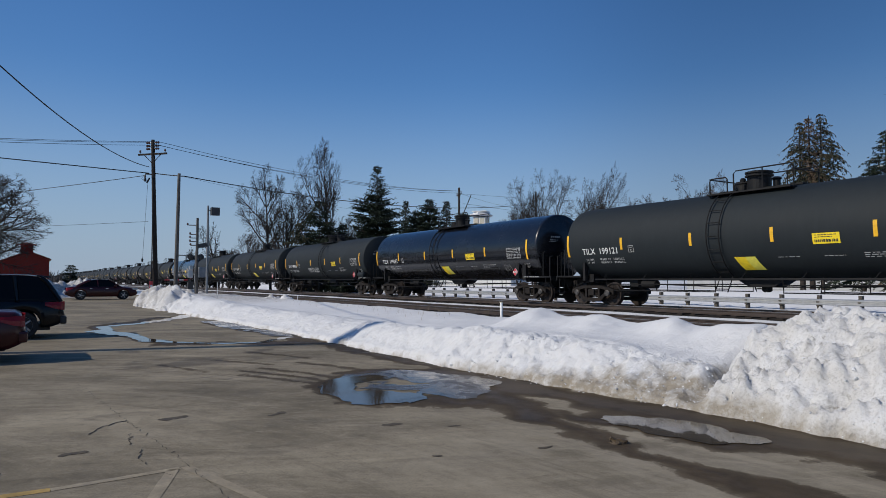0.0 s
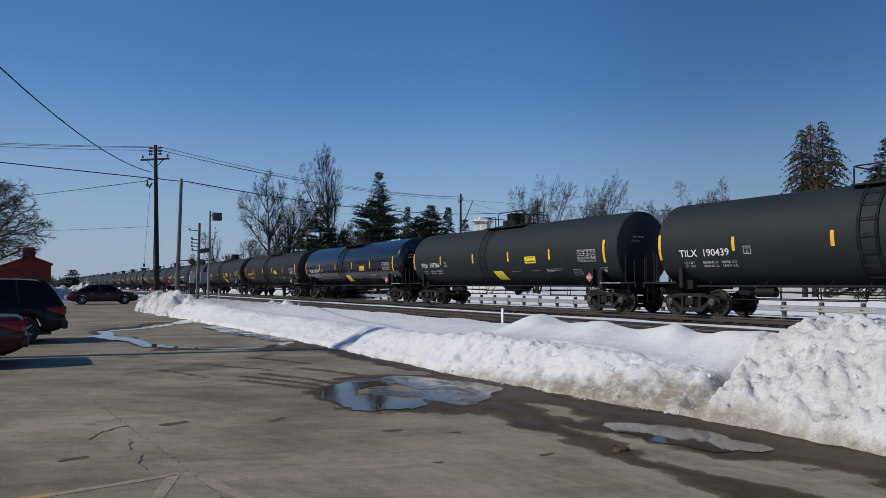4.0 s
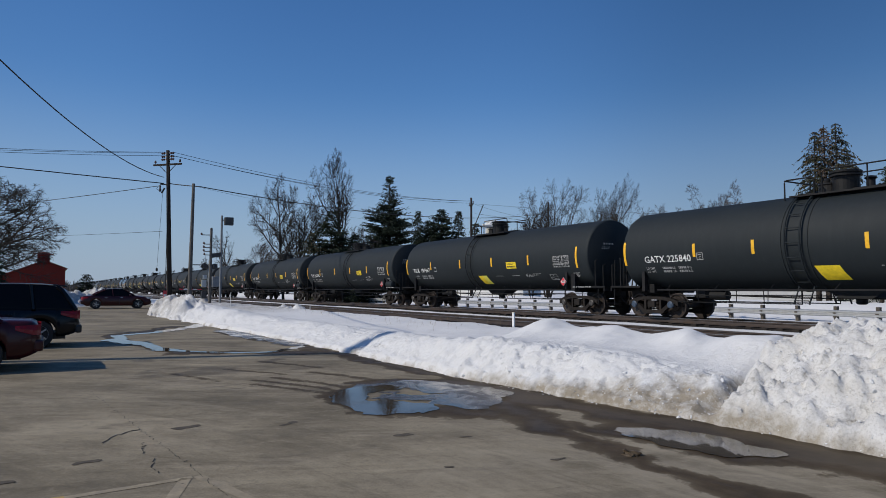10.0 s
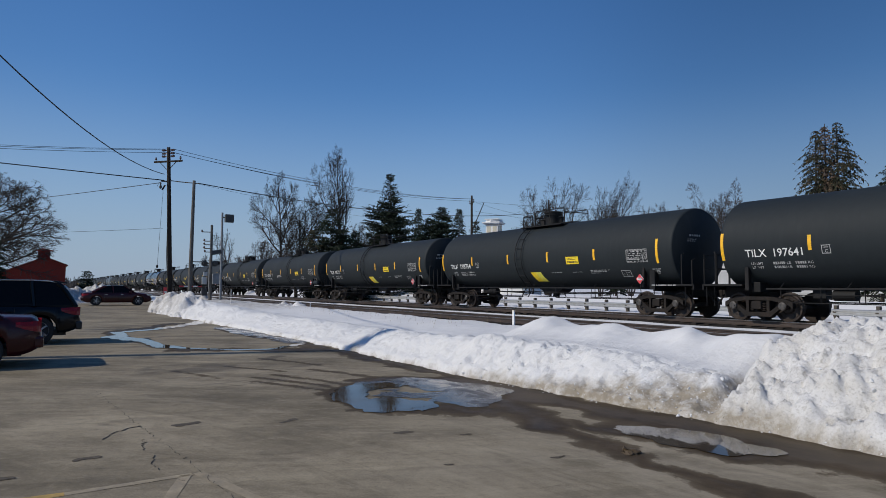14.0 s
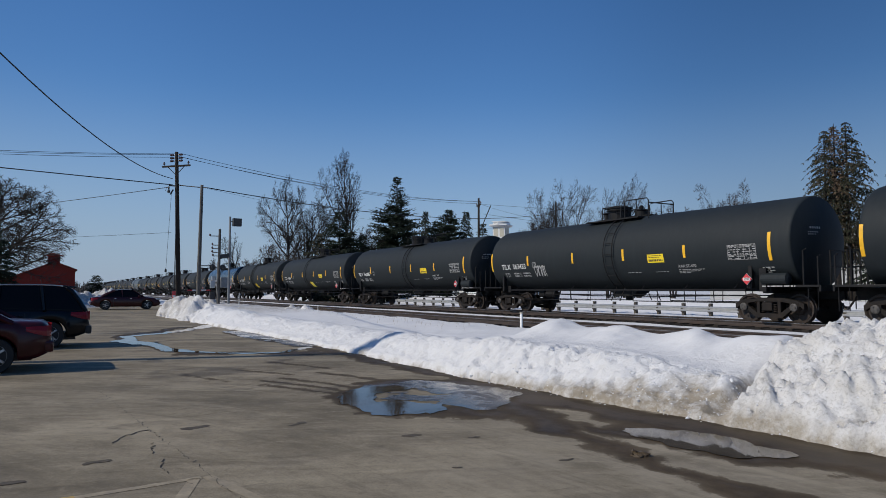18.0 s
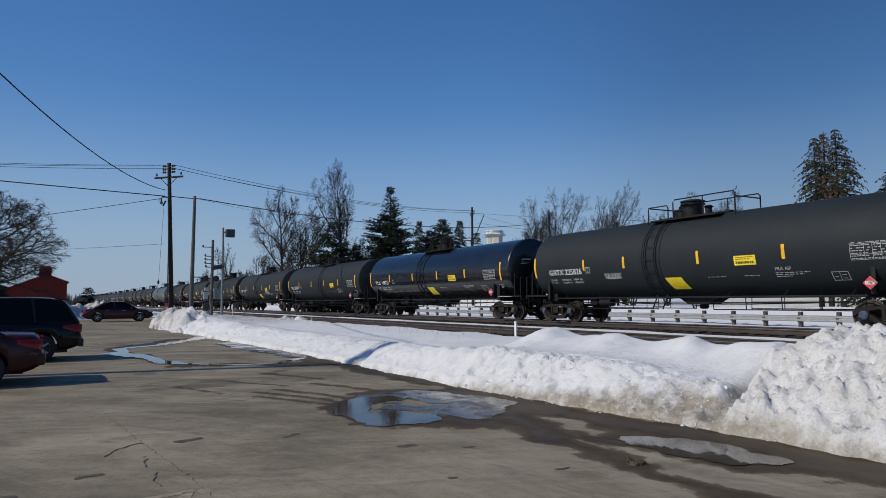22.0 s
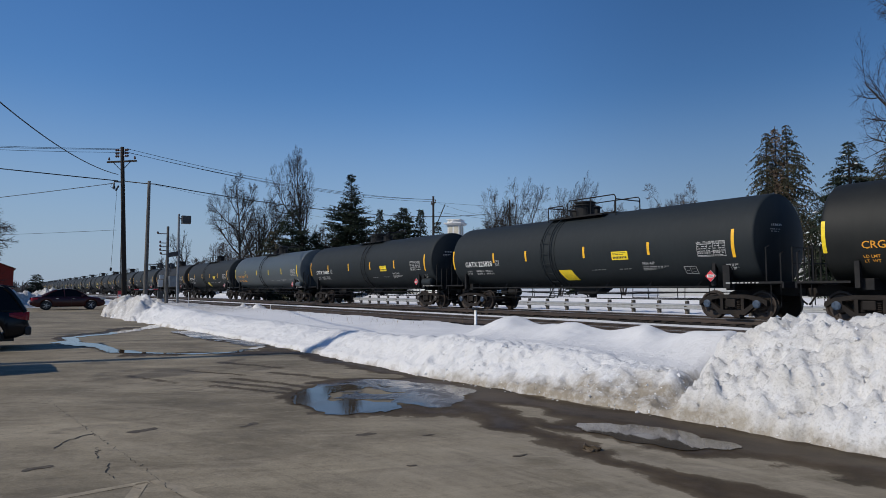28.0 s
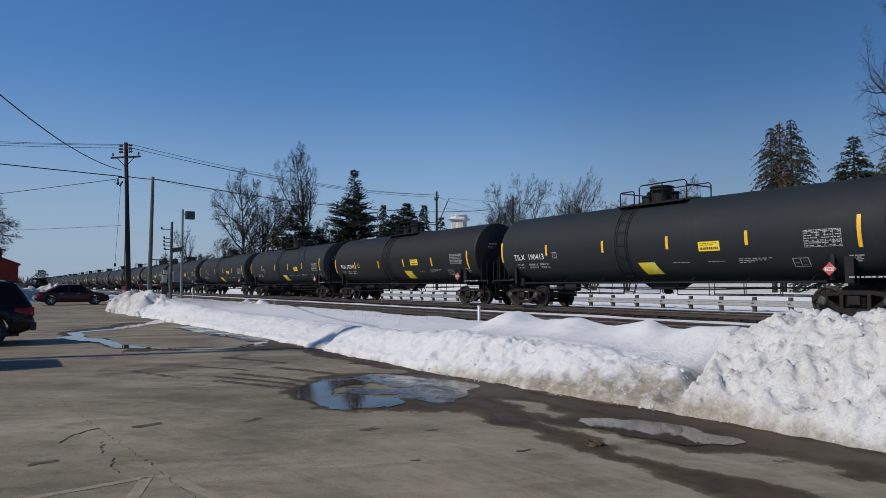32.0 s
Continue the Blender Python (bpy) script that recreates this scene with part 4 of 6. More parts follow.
    bm = bmesh.new()
    lathe(bm, [(-0.35, 0.08), (-0.33, 0.17), (0.33, 0.17), (0.35, 0.08)], "x", 16, (-4.6, -0.35, 0.86))
    box(bm, (-5.4, -0.2, 0.9), (0.42, 0.34, 0.30), None, 0.03)
    pipe(bm, [(-4.2, -0.35, 0.86), (-2, -0.2, 0.8), (2, -0.2, 0.8), (4.5, -0.2, 0.85)], 0.025)
    part("brake_gear", bm, "steel", car)
    # platform, hatch and fittings on top
    px, top = style["top"], ZC + R
    bm = bmesh.new()
    for y in (-0.72, 0.0, 0.72):
        box(bm, (px - 0.1, y, top + 0.03 if y == 0 else top - 0.10), (3.0, 0.42, 0.05))
    part("walkway", bm, "steel", car)
    bm = bmesh.new()
    k, tall = style["wide"], 0.61 - (style["wide"] - 0.38)
    lathe(bm, [(top - 0.1, k), (top + tall - 0.17, k), (top + tall - 0.16, k + 0.07), (top + tall - 0.11, k + 0.07), (top + tall - 0.10, k + 0.02), (top + tall - 0.06, k + 0.02), (top + tall - 0.05, k + 0.07), (top + tall, k + 0.07), (top + tall + 0.03, k - 0.04), (top + tall + 0.05, 0.12)], "z", 24, (px + style["hatch"], 0, 0))
    part("manway", bm, "steel", car, "round bolted hatch")
    bm = bmesh.new()
    h2 = px + style["valve"]
    lathe(bm, [(top - 0.1, 0.30), (top + 0.22, 0.30), (top + 0.26, 0.33), (top + 0.30, 0.30)], "z", 20, (h2, 0, 0))
    lathe(bm, [(top + 0.3, 0.08), (top + 0.45, 0.10), (top + 0.5, 0.05)], "z", 10, (h2 - 0.12, 0.1, 0))
    part("valve_housing", bm, "steel", car)
    bm = bmesh.new()
    v3 = px - style["valve"] * 0.9 + style["hatch"]
    lathe(bm, [(top - 0.08, 0.12), (top + 0.25, 0.12), (top + 0.30, 0.18), (top + 0.36, 0.10)], "z", 12, (v3, -0.1, 0))
    part("vent", bm, "steel", car)
    bm = bmesh.new()
    x0, x1, h = px + style["rail0"], px + style["rail1"], top + 0.52
    for y in (-0.72, 0.72):
        zf = ZC + math.sqrt(R * R - 0.7 * 0.7)
        step = style["step"]
        pipe(bm, [(x0, y, zf), (x0, y, h - 0.12), (x0 + 0.06, y, h - 0.05), (step - 0.3, y, h - 0.05), (step - 0.24, y, h - 0.12), (step - 0.24, y, zf)], 0.024)
        pipe(bm, [(step + 0.0, y, zf), (step + 0.0, y, h + 0.03), (step + 0.08, y, h + 0.12), (x1 - 0.08, y, h + 0.12), (x1, y, h + 0.03), (x1, y, zf)], 0.024)
        rod(bm, ((step + x1) / 2, y, zf), ((step + x1) / 2, y, h + 0.1), 0.02, None, 6)
    for x in (x0, x1):
        rod(bm, (x, -0.72, h - 0.06), (x, 0.72, h - 0.06), 0.024, None, 6)
    part("safety_rail", bm, "steel", car)
    # ladder bowed over each side
    for s in (-1, 1):
        bm = bmesh.new()
        lx, lw, rr = style["ladder"], 0.24, R + 0.10
        arc = [radians(a) for a in range(-58, 78, 8)]
        for e in (-lw, lw):
            pts = [(lx + e, s * rr * math.cos(a), ZC + rr * math.sin(a)) for a in arc]
            pipe(bm, [(lx + e, s * (R - 0.35), 0.62)] + pts, 0.030 if style["heavy"] else 0.022)
        for a in arc[1::2]:
            rod(bm, (lx - lw, s * rr * math.cos(a), ZC + rr * math.sin(a)), (lx + lw, s * rr * math.cos(a), ZC + rr * math.sin(a)), 0.016, None, 6)
        rod(bm, (lx - lw, s * (R - 0.35), 0.72), (lx + lw, s * (R - 0.35), 0.72), 0.016, None, 6)
        part("ladder", bm, style["paint"] if style["heavy"] else "steel", car)
    if style["band"]:
        bm = bmesh.new()
        for e in (style["ladder"] - 0.42, style["ladder"] + 0.42):
            lathe(bm, [(e - 0.02, R - 0.02), (e - 0.02, R + 0.02), (e + 0.02, R + 0.02), (e + 0.02, R - 0.02)], "x", 64, (0, 0, ZC))
        part("shell_seam", bm, style["paint"], car)
    # reflective stripes: tall ones at the ends, short ones between
    for u, h in [(-7.96, 0.914), (7.36, 0.914)] + [(u, 0.457) for u in style["stripes"]]:
        bm = bmesh.new()
        decal(bm, u - 0.055, style["stripe_v"] - h / 2, u + 0.055, style["stripe_v"] + h / 2, 0.007)
        part("reflector_stripe", bm, style["stripe"], car, "orange-yellow reflective stripe")
    if style["hotline"]:
        u = style["hotline"]
        bm = bmesh.new()
        decal(bm, u - 0.39, -0.47, u + 0.39, -0.15, 0.007)
        panel = part("warning_panel", bm, "warn", car, "yellow warning panel with dark print")
        bm = bmesh.new()
        bars(bm, u - 0.32, -0.22, [0.62], rng, 0.025, 0.05, 0.10, 0.02)
        bars(bm, u - 0.32, -0.28, [0.50], rng, 0.025, 0.05, 0.10, 0.02)
        bars(bm, u - 0.33, -0.42, [0.66], rng, 0.08, 0.05, 0.065, 0.018)
        for w in bm.verts:
            w.co.y -= 0.004
        tagged(part("print", bm, "ink", panel), kind="stuff")
    if style["square"]:
        u = style["square"]
        bm = bmesh.new()
        decal(bm, u - 0.40, -1.36, u - 0.02, -0.80, 0.007, 0.18)
        p1 = part("placard_panel", bm, "warn", car, "yellow and pale panel low on the shell")
        bm = bmesh.new()
        decal(bm, u - 0.02, -1.36, u + 0.34, -0.80, 0.007, 0.18)
        part("pale_half", bm, style["pale"], p1)
    # small stencilling on the leading head
    bm = bmesh.new()
    for z, height, width in ((0.42, 0.07, 0.62), (0.30, 0.028, 0.5), (0.23, 0.028, 0.4)):
        y = -0.95
        while y < -0.95 + width:
            w = rng.uniform(0.03, 0.07)
            q = []
            for a, b in ((y, z), (y + w, z), (y + w, z + height), (y, z + height)):
                q.append(bm.verts.new((HALF + 0.138 + 0.30 * (1 - (a * a + b * b) / (R - 0.11) ** 2), a, ZC + b)))
            bm.faces.new(q)
            y += w + rng.uniform(0.02, 0.05)
    tagged(part("head_stencil", bm, "dim", car), kind="stuff")
    # data tables and small print
    u = style["table"]
    bm = bmesh.new()
    for i in range(7):
        if i in (0, 2, 6):
            decal(bm, u, -0.50 + i * 0.075, u + 1.05, -0.50 + i * 0.075 + 0.012)
        a = u + 0.03
        while a < u + 1.0:
            w = rng.uniform(0.03, 0.13)
            decal(bm, a, -0.470 + i * 0.075, min(a + w, u + 1.03), -0.470 + i * 0.075 + 0.024)
            a += w + rng.choice((0.02, 0.03, 0.10))
    for a in (u, u + 0.38, u + 0.60, u + 0.82, u + 1.03):
        decal(bm, a, -0.50, a + 0.012, 0.0)
    tagged(part("data_table", bm, "dim", car, "white stencilled inspection table"), kind="stuff")
    if style["frame_u"]:
        bm = bmesh.new()
        for a, b, c, d in ((0, -1.14, 0.48, -1.12), (0, -0.84, 0.48, -0.82), (0, -1.14, 0.02, -0.82), (0.46, -1.14, 0.48, -0.82), (0.22, -1.14, 0.235, -0.82), (0.06, -1.0, 0.17, -0.985), (0.28, -1.06, 0.41, -1.045), (0.28, -0.94, 0.41, -0.925)):
            decal(bm, style["frame_u"] + a, b, style["frame_u"] + c, d)
        part("stencil_frame", bm, "dim", car)
    bm = bmesh.new()
    bars(bm, 1.2, -0.86, [0.7], rng, 0.022)
    bars(bm, 2.6, -0.86, [0.6], rng, 0.022)
    bars(bm, 3.7, -0.80, [1.1, 0.9, 0.5], rng, 0.025, 0.065)
    bars(bm, 7.0, -0.82, [0.4, 0.3, 0.4, 0.3], rng, 0.035, 0.06)
    tagged(part("small_print", bm, "dim", car), kind="stuff")
    if style["words"]:
        lettering("stencil_words", style["words"], 3.72, -0.70, 0.155, "dim", car)
    # flammable placard in its holder
    bm = bmesh.new()
    prism(bm, [(6.55, 1.212), (6.738, 1.40), (6.55, 1.588), (6.362, 1.40)], -1.53, -1.50)
    pl = part("placard", bm, "white", car, "red diamond placard with a white band")
    bm = bmesh.new()
    prism(bm, [(6.55, 1.215), (6.735, 1.40), (6.55, 1.585), (6.365, 1.40)], -1.536, -1.533)
    part("red_field", bm, "red", pl)
    bm = bmesh.new()
    prism(bm, [(6.43, 1.355), (6.67, 1.355), (6.67, 1.45), (6.43, 1.45)], -1.540, -1.538)
    part("number_band", bm, "white", pl)
    co, faces = letters("1987", 0.105)
    raw("placard_number", [(6.45 + a, -1.5425, 1.367 + b) for a, b in co], faces, "ink", pl)
    bm = bmesh.new()
    rod(bm, (6.55, -1.48, 1.10), (6.55, -1.48, 1.4), 0.015)
    box(bm, (6.55, -1.485, 1.40), (0.2, 0.02, 0.24))
    part("placard_holder", bm, "steel", car)
    if style["reservoir"]:
        bm = bmesh.new()
        lathe(bm, [(-0.46, 0.10), (-0.42, 0.19), (0.42, 0.19), (0.46, 0.10)], "x", 18, (7.4, -1.28, 1.40))
        part("air_reservoir", bm, style["paint"], car)
    bm = bmesh.new()
    bars(bm, 7.0, -1.26, [1.1], rng, 0.05)
    for w in bm.verts:
        w.co.y, w.co.z = -1.385, w.co.z * 0 + 1.17 + (0.018 if w.co.z > on_shell(0, -1.24).z else -0.018)
    tagged(part("sill_print", bm, "dim", car), kind="stuff")
    for s in (-1, 1):
        build_truck(car, s * 7.0, style["caps"])
    return car


BASE = dict(seed=1, label="", paint="slate", endrail=False, top=0.0, hatch=-0.2, valve=-0.75, rail0=-1.6, rail1=1.4, step=-0.68, ladder=-0.9, heavy=False,
            band=False, stripes=(-5.0, -1.85, 1.12, 4.08), stripe="yellow", hotline=2.75, square=0.1, pale="lemon", table=5.85, frame_u=5.4, reservoir=False, caps="cap", words="", wide=0.38, stripe_v=-0.11)
STYLES = {
    "plain": dict(BASE, label="dark slate-grey tank car with orange reflective stripes"),
    "bare": dict(BASE, seed=2, label="dark slate-grey tank car with a tall black ladder", square=None, ladder=0.36, hatch=-0.5, valve=0.75, rail0=-0.8, rail1=1.75, step=0.50, wide=0.48, frame_u=None, words="AAR ST-470", reservoir=True),
    "gloss": dict(BASE, seed=3, label="glossy blue-black tank car reflecting the sky", paint="black", band=True),
    "seamed": dict(BASE, seed=4, label="dark grey tank car with a double seam and yellow panel", band=True, hatch=-0.35, valve=-0.85, rail0=-1.87, rail1=1.94, ladder=-1.15, square=-0.25, pale="warn", heavy=True,
                   stripes=(-4.75, -2.5, 0.95, 4.08), stripe="yellow", caps="bearing", table=6.05, words="FRA AIP"),
    "old": dict(BASE, seed=5, label="dull black tank car with orange lettering", paint="olive", stripe="warn", band=True, square=None, hatch=0.75, valve=-0.6, rail0=-1.7, rail1=2.3, step=-0.4, ladder=-1.0, hotline=2.0, caps="bearing", reservoir=True),
    "brown": dict(BASE, seed=6, label="weathered brown-black tank car", paint="rusty", stripe_v=-0.33, band=True, square=1.4, pale="warn", hatch=0.3, hotline=2.3),
    "light": dict(BASE, seed=7, label="light grey tank car with orange lettering", paint="grey", stripe="warn", hotline=None, square=None, ladder=-0.67, hatch=0.55, valve=-0.9, rail0=-1.5, rail1=2.4, step=-0.40, reservoir=True, table=6.0),
}
# the train from its head: style, lettering, its colour
TRAIN = [
    ("plain", "TILX 199121", "white"), ("gloss", "TILX 199093", "white"), ("bare", "TILX 199010", "white"), ("plain", "TILX 190439", "white"),
    ("plain", "TILX 197766", "white"), ("gloss", "TILX 195374", "white"), ("old", "CRGX 302024", "orange"), ("brown", "FURX 160002", "white"),
    ("seamed", "GATX 225840", "white"), ("plain", "TILX 191467", "white"), ("bare", "TILX 363390", "white"), ("bare", "TILX 197641", "white"),
    ("plain", "TILX 198754", "white"), ("plain", "TILX 195131", "white"), ("bare", "TILX 191507", "white"), ("bare", "TILX 363433", "white"),
    ("bare", "TILX 363385", "white"), ("plain", "TILX 198951", "white"), ("seamed", "GATX 225826", "white"), ("gloss", "TILX 198721", "white"),
    ("bare", "TILX 363357", "white"), ("plain", "TILX 192497", "white"), ("old", "CRGX 302045", "orange"), ("seamed", "GATX 225828", "white"),
    ("bare", "GATX 225820", "white"), ("light", "UTLX 209282", "orange"), ("plain", "TILX 190413", "white"), ("brown", "TILX 202044", "white"),
    ("plain", "", "white"), ("plain", "", "white"), ("bare", "", "white"), ("plain", "", "white"), ("seamed", "", "white"), ("plain", "", "white"),
    ("bare", "", "white"), ("plain", "", "white"), ("old", "", "white"), ("plain", "", "white"), ("bare", "", "white"), ("plain", "", "white"),
    ("plain", "", "white"), ("bare", "", "white"), ("plain", "", "white"), ("seamed", "", "white"), ("plain", "", "white"), ("plain", "", "white"),
    ("bare", "", "white"), ("plain", "", "white"),
]
protos = {}
cars = []
for n, (kind_of, words, ink) in enumerate(TRAIN):
    if kind_of not in protos:
        protos[kind_of] = build_tank_car(STYLES[kind_of])
        car = protos[kind_of]
    else:
        car = None
    cars.append((n, kind_of, words, ink, car))
ready = []
for n, kind_of, words, ink, car in cars:
    if car is None:
        car = copy_thing(protos[kind_of], Matrix())
    ready.append((n, car))
for (n, car), (_, kind_of, words, ink, _) in zip(ready, cars):
    if words:
        lettering("car_number", words.replace("X ", "X  ") if words[0] == "T" else words, -7.7 if words[0] == "F" else -7.13 if words[0] == "T" else -7.0, -0.48, {"F": 0.43, "U": 0.30, "C": 0.30}.get(words[0], 0.35), ink, car, "stencilled reporting mark and number")
    rng = random.Random(100 + n)
    mark = -4.75 if words[:1] == "F" else -4.66
    bm = bmesh.new()
    first = -7.55 if words[:1] == "F" else -7.0
    for v in (-0.75, -0.89):
        bars(bm, first + 0.76, v, [0.40], rng, 0.085, 0.1, 0.06, 0.022)
        bars(bm, first + 1.48, v, [0.34], rng, 0.085, 0.1, 0.06, 0.022)
    for a, b, c, d in ((0, 0, 0.26, 0.02), (0, 0.24, 0.26, 0.26), (0, 0, 0.02, 0.26), (0.24, 0, 0.26, 0.26), (0.06, 0.18, 0.20, 0.20)):
        decal(bm, mark + a, -0.46 + b, mark + c, -0.46 + d)
    tagged(part("weight_stencil", bm, "dim" if ink == "white" else ink, car), kind="stuff")
    if words:
        co, faces = [], []
        for text, u, v, size in (("LD LMT", first, -0.75, 0.125), ("LT  WT", first, -0.89, 0.125), ("LB", first + 1.20, -0.75, 0.125), ("LB", first + 1.20, -0.89, 0.125), ("KG", first + 1.86, -0.75, 0.125), ("KG", first + 1.86, -0.89, 0.125), ("C", mark + 0.085, -0.43, 0.14)):
            pts, polys = letters(text, size)
            faces.extend(tuple(k + len(co) for k in q) for q in polys)
            co.extend(on_shell(u + a, v + b, 0.009) for a, b in pts)
        tagged(raw("load_stencil", co, faces, "dim" if ink == "white" else ink, car), kind="stuff")
    car.matrix_basis = pose(-400 + n, TRACK_Y, RAIL_Z)


def scrawl(car, u, v, width, height, seed, ink):
    """A tangle of thin painted strokes on the shell."""
    rng = random.Random(seed)
    bm = bmesh.new()
    a = u
    while a < u + width:
        w = rng.uniform(0.18, 0.32)
        pts = [(a + w * (0.5 + 0.5 * math.cos(t * 1.3 + rng.uniform(-0.4, 0.4))), v + height * (0.5 + 0.5 * math.sin(t * 2.1 + a * 3))) for t in [k * 0.55 for k in range(11)]]
        for (u0, v0), (u1, v1) in zip(pts, pts[1:]):
            d = Vector((u1 - u0, v1 - v0))
            if d.length < 1e-4:
                continue
            q = Vector((-d.y, d.x)).normalized() * 0.016
            bm.faces.new([bm.verts.new(on_shell(uu, vv, 0.008)) for uu, vv in ((u0 - q.x, v0 - q.y), (u0 + q.x, v0 + q.y), (u1 + q.x, v1 + q.y), (u1 - q.x, v1 - q.y))])
        a += w * 0.75
    tagged(part("graffiti", bm, ink, car, "thin sprayed graffiti scrawl"), kind="stuff")


for n, u, v, w, h in ((2, -2.6, -0.95, 2.1, 0.40), (15, -4.6, -0.9, 0.7, 0.55), (21, 2.2, -0.85, 1.2, 0.42), (18, -3.6, -0.75, 0.7, 0.25), (14, -3.2, -0.6, 1.2, 0.2), (7, 0.6, -0.7, 0.6, 0.3)):
    scrawl(ready[n][1], u, v, w, h, n, "dim")


def run(t):
    """How far the train has gone at t seconds, counted from 13 s; it speeds up slightly, then slows."""
    u = t - 13.0
    return 14.57 * u + 0.151 + 0.07556 * u - 0.0051356 * u * u + 3.6e-6 * u ** 3


def car_x(n, t):
    return -21.02 + PITCH * (11 - n) + run(t)


def motions():
    times = [2.0 * i for i in range(17)]
    for n, car in ready:
        walk(car, [(t, pose(car_x(n, t), TRACK_Y, RAIL_Z)) for t in times])
        # wheels turn while the car is near enough to see it
        near = [i / FPS for i in range(0, 32 * FPS + 1) if -62 < car_x(n, i / FPS) < 10]
        if len(near) < 10:
            continue
        near = sorted({0.0, 32.0} | set(near))
        lo, hi = near[1], near[-2]
        for truck in [o for o in car.children if o.name.startswith("truck")]:
            for w in [o for o in truck.children if o.name.startswith("wheelset")]:
                walk(w, [(t, Matrix.Translation(w.location) @ Matrix.Rotation((car_x(n, min(max(t, lo), hi)) / 0.457) % (2 * math.pi), 4, "Y")) for t in near])

# ---- beside the tracks: guard rail, post, crossing equipment, poles and wires ----
def guard_rail():
    g = thing("guard_rail", "galvanised corrugated guard rail on short timber posts in the snow", "guard rail")
    prof = [(-0.03, 0.155), (0.03, 0.11), (0.03, 0.06), (-0.03, 0.015), (-0.03, -0.015), (0.03, -0.06), (0.03, -0.11), (-0.03, -0.155)]
    bm = bmesh.new()
    A = [bm.verts.new((-1.93, -a, z)) for a, z in prof] + [bm.verts.new((-1.93, -a + 0.006, z)) for a, z in prof[::-1]]
    B = [bm.verts.new((1.93, v.co.y, v.co.z)) for v in A]
    for k in range(len(A)):
        bm.faces.new((A[k], A[(k + 1) % len(A)], B[(k + 1) % len(A)], B[k]))
    bm.faces.new(A)
    bm.faces.new(B[::-1])
    beam = part("beam", bm, "galv", g)
    bm = bmesh.new()
    box(bm, (0, 0.20, -0.10), (0.16, 0.20, 0.92), None, 0.01)
    box(bm, (0, 0.06, 0.0), (0.15, 0.10, 0.36), None, 0.01)
    post = part("post", bm, "post", g)
    n = 0
    x = -92.0
    while x < 14:
        b = beam if n == 0 else new("beam", beam.data)
        b.parent, b.location = g, (x, 32.6 + (n % 2) * 0.006, 0.56)
        for e in (-1.905, 0.0):
            p = post if n == 0 and e < 0 else new("post", post.data)
            p.parent, p.location = g, (x + e, 32.6, 0.53)
        x += 3.81
        n += 1


guard_rail()


def marker_post():
    m = thing("marker_post", "short white marker post standing in the snow", "post", pose(-17.1, 12.95, 0.28))
    bm = bmesh.new()
    box(bm, (0, 0, 0.29), (0.09, 0.05, 0.62), None, 0.01)
    part("stake", bm, "whitewall", m)
    bm = bmesh.new()
    box(bm, (0, 0, 0.61), (0.10, 0.06, 0.04), None, 0.008)
    part("cap", bm, "cream", m)


marker_post()
for x, y, h in ((-44.5, 10.6, 1.1), (-35.0, 12.6, 0.45)):
    s = thing("snow_stake", "thin pale stake standing in the snow", "stake", pose(x, y, 0.35))
    bm = bmesh.new()
    rod(bm, (0, 0, 0), (0.03, 0, h), 0.022, 0.018)
    part("rod", bm, "whitewall", s)


def utility_pole(name, x, y, h, r, label, material="timber", lean=(0, 0), base=0.0, tilt=(0, 0)):
    p = thing(name, label, "utility pole", pose(x, y, base))
    bm = bmesh.new()
    n = 14
    pipe(bm, [(lean[0] * i / n + tilt[0] * (1 - i / n), lean[1] * i / n + tilt[1] * (1 - i / n), (h - base) * i / n) for i in range(n + 1)], [r * (1 - 0.35 * i / n) for i in range(n + 1)], 12)
    part("shaft", bm, material, p, "", True)
    return p


ARM = Vector((0.72, 0.69, 0)).normalized()     # crossarms face across the street's wires


def crossarm(p, z, half, pins, r=0.06, side=ARM):
    bm = bmesh.new()
    rot = Matrix.Rotation(math.atan2(side.y, side.x), 4, "Z")
    box(bm, (0.0, 0.0, z), (2 * half, 0.10, 0.12), rot, 0.01)
    arm = part("crossarm", bm, "timber", p)
    for s in (-1, 1):
        bm = bmesh.new()
        a = side * s * half * 0.62
        rod(bm, (a.x, a.y, z), (0, 0, z - 0.65), 0.025)
        part("brace", bm, "timber", p)
    for q in pins:
        bm = bmesh.new()
        c = side * q
        lathe(bm, [(z + 0.06, 0.02), (z + 0.14, 0.02), (z + 0.15, 0.07), (z + 0.22, 0.075), (z + 0.26, 0.05), (z + 0.30, 0.055), (z + 0.33, 0.03)], "z", 10, (c.x, c.y, 0))
        part("insulator", bm, "porcelain", p)


POLE = (-49.5, 7.25)
pole = utility_pole("utility_pole", *POLE, 11.35, 0.18, "tall dark timber utility pole with crossarms and insulators", tilt=(0.05, 0.40))
crossarm(pole, 10.35, 1.15, (-1.0, 1.0))
for z in (11.15, 10.92, 10.72):
    for s in (-1, 1):
        bm = bmesh.new()
        a = ARM * s
        rod(bm, (0, 0, z), tuple(a * 0.25 + Vector((0, 0, z))), 0.03)
        lathe(bm, [(0.22, 0.05), (0.30, 0.09), (0.36, 0.05), (0.44, 0.09), (0.52, 0.04)], "x", 10)
        for v in bm.verts:
            if abs(v.co.z) < 0.2 and v.co.length < 1.0:
                v.co = Vector((a.x * v.co.x - a.y * v.co.y, a.y * v.co.x + a.x * v.co.y, v.co.z + z))
        part("side_insulator", bm, "porcelain", pole)
bm = bmesh.new()
box(bm, (-0.12, -0.22, 8.95), (0.10, 0.40, 0.08))
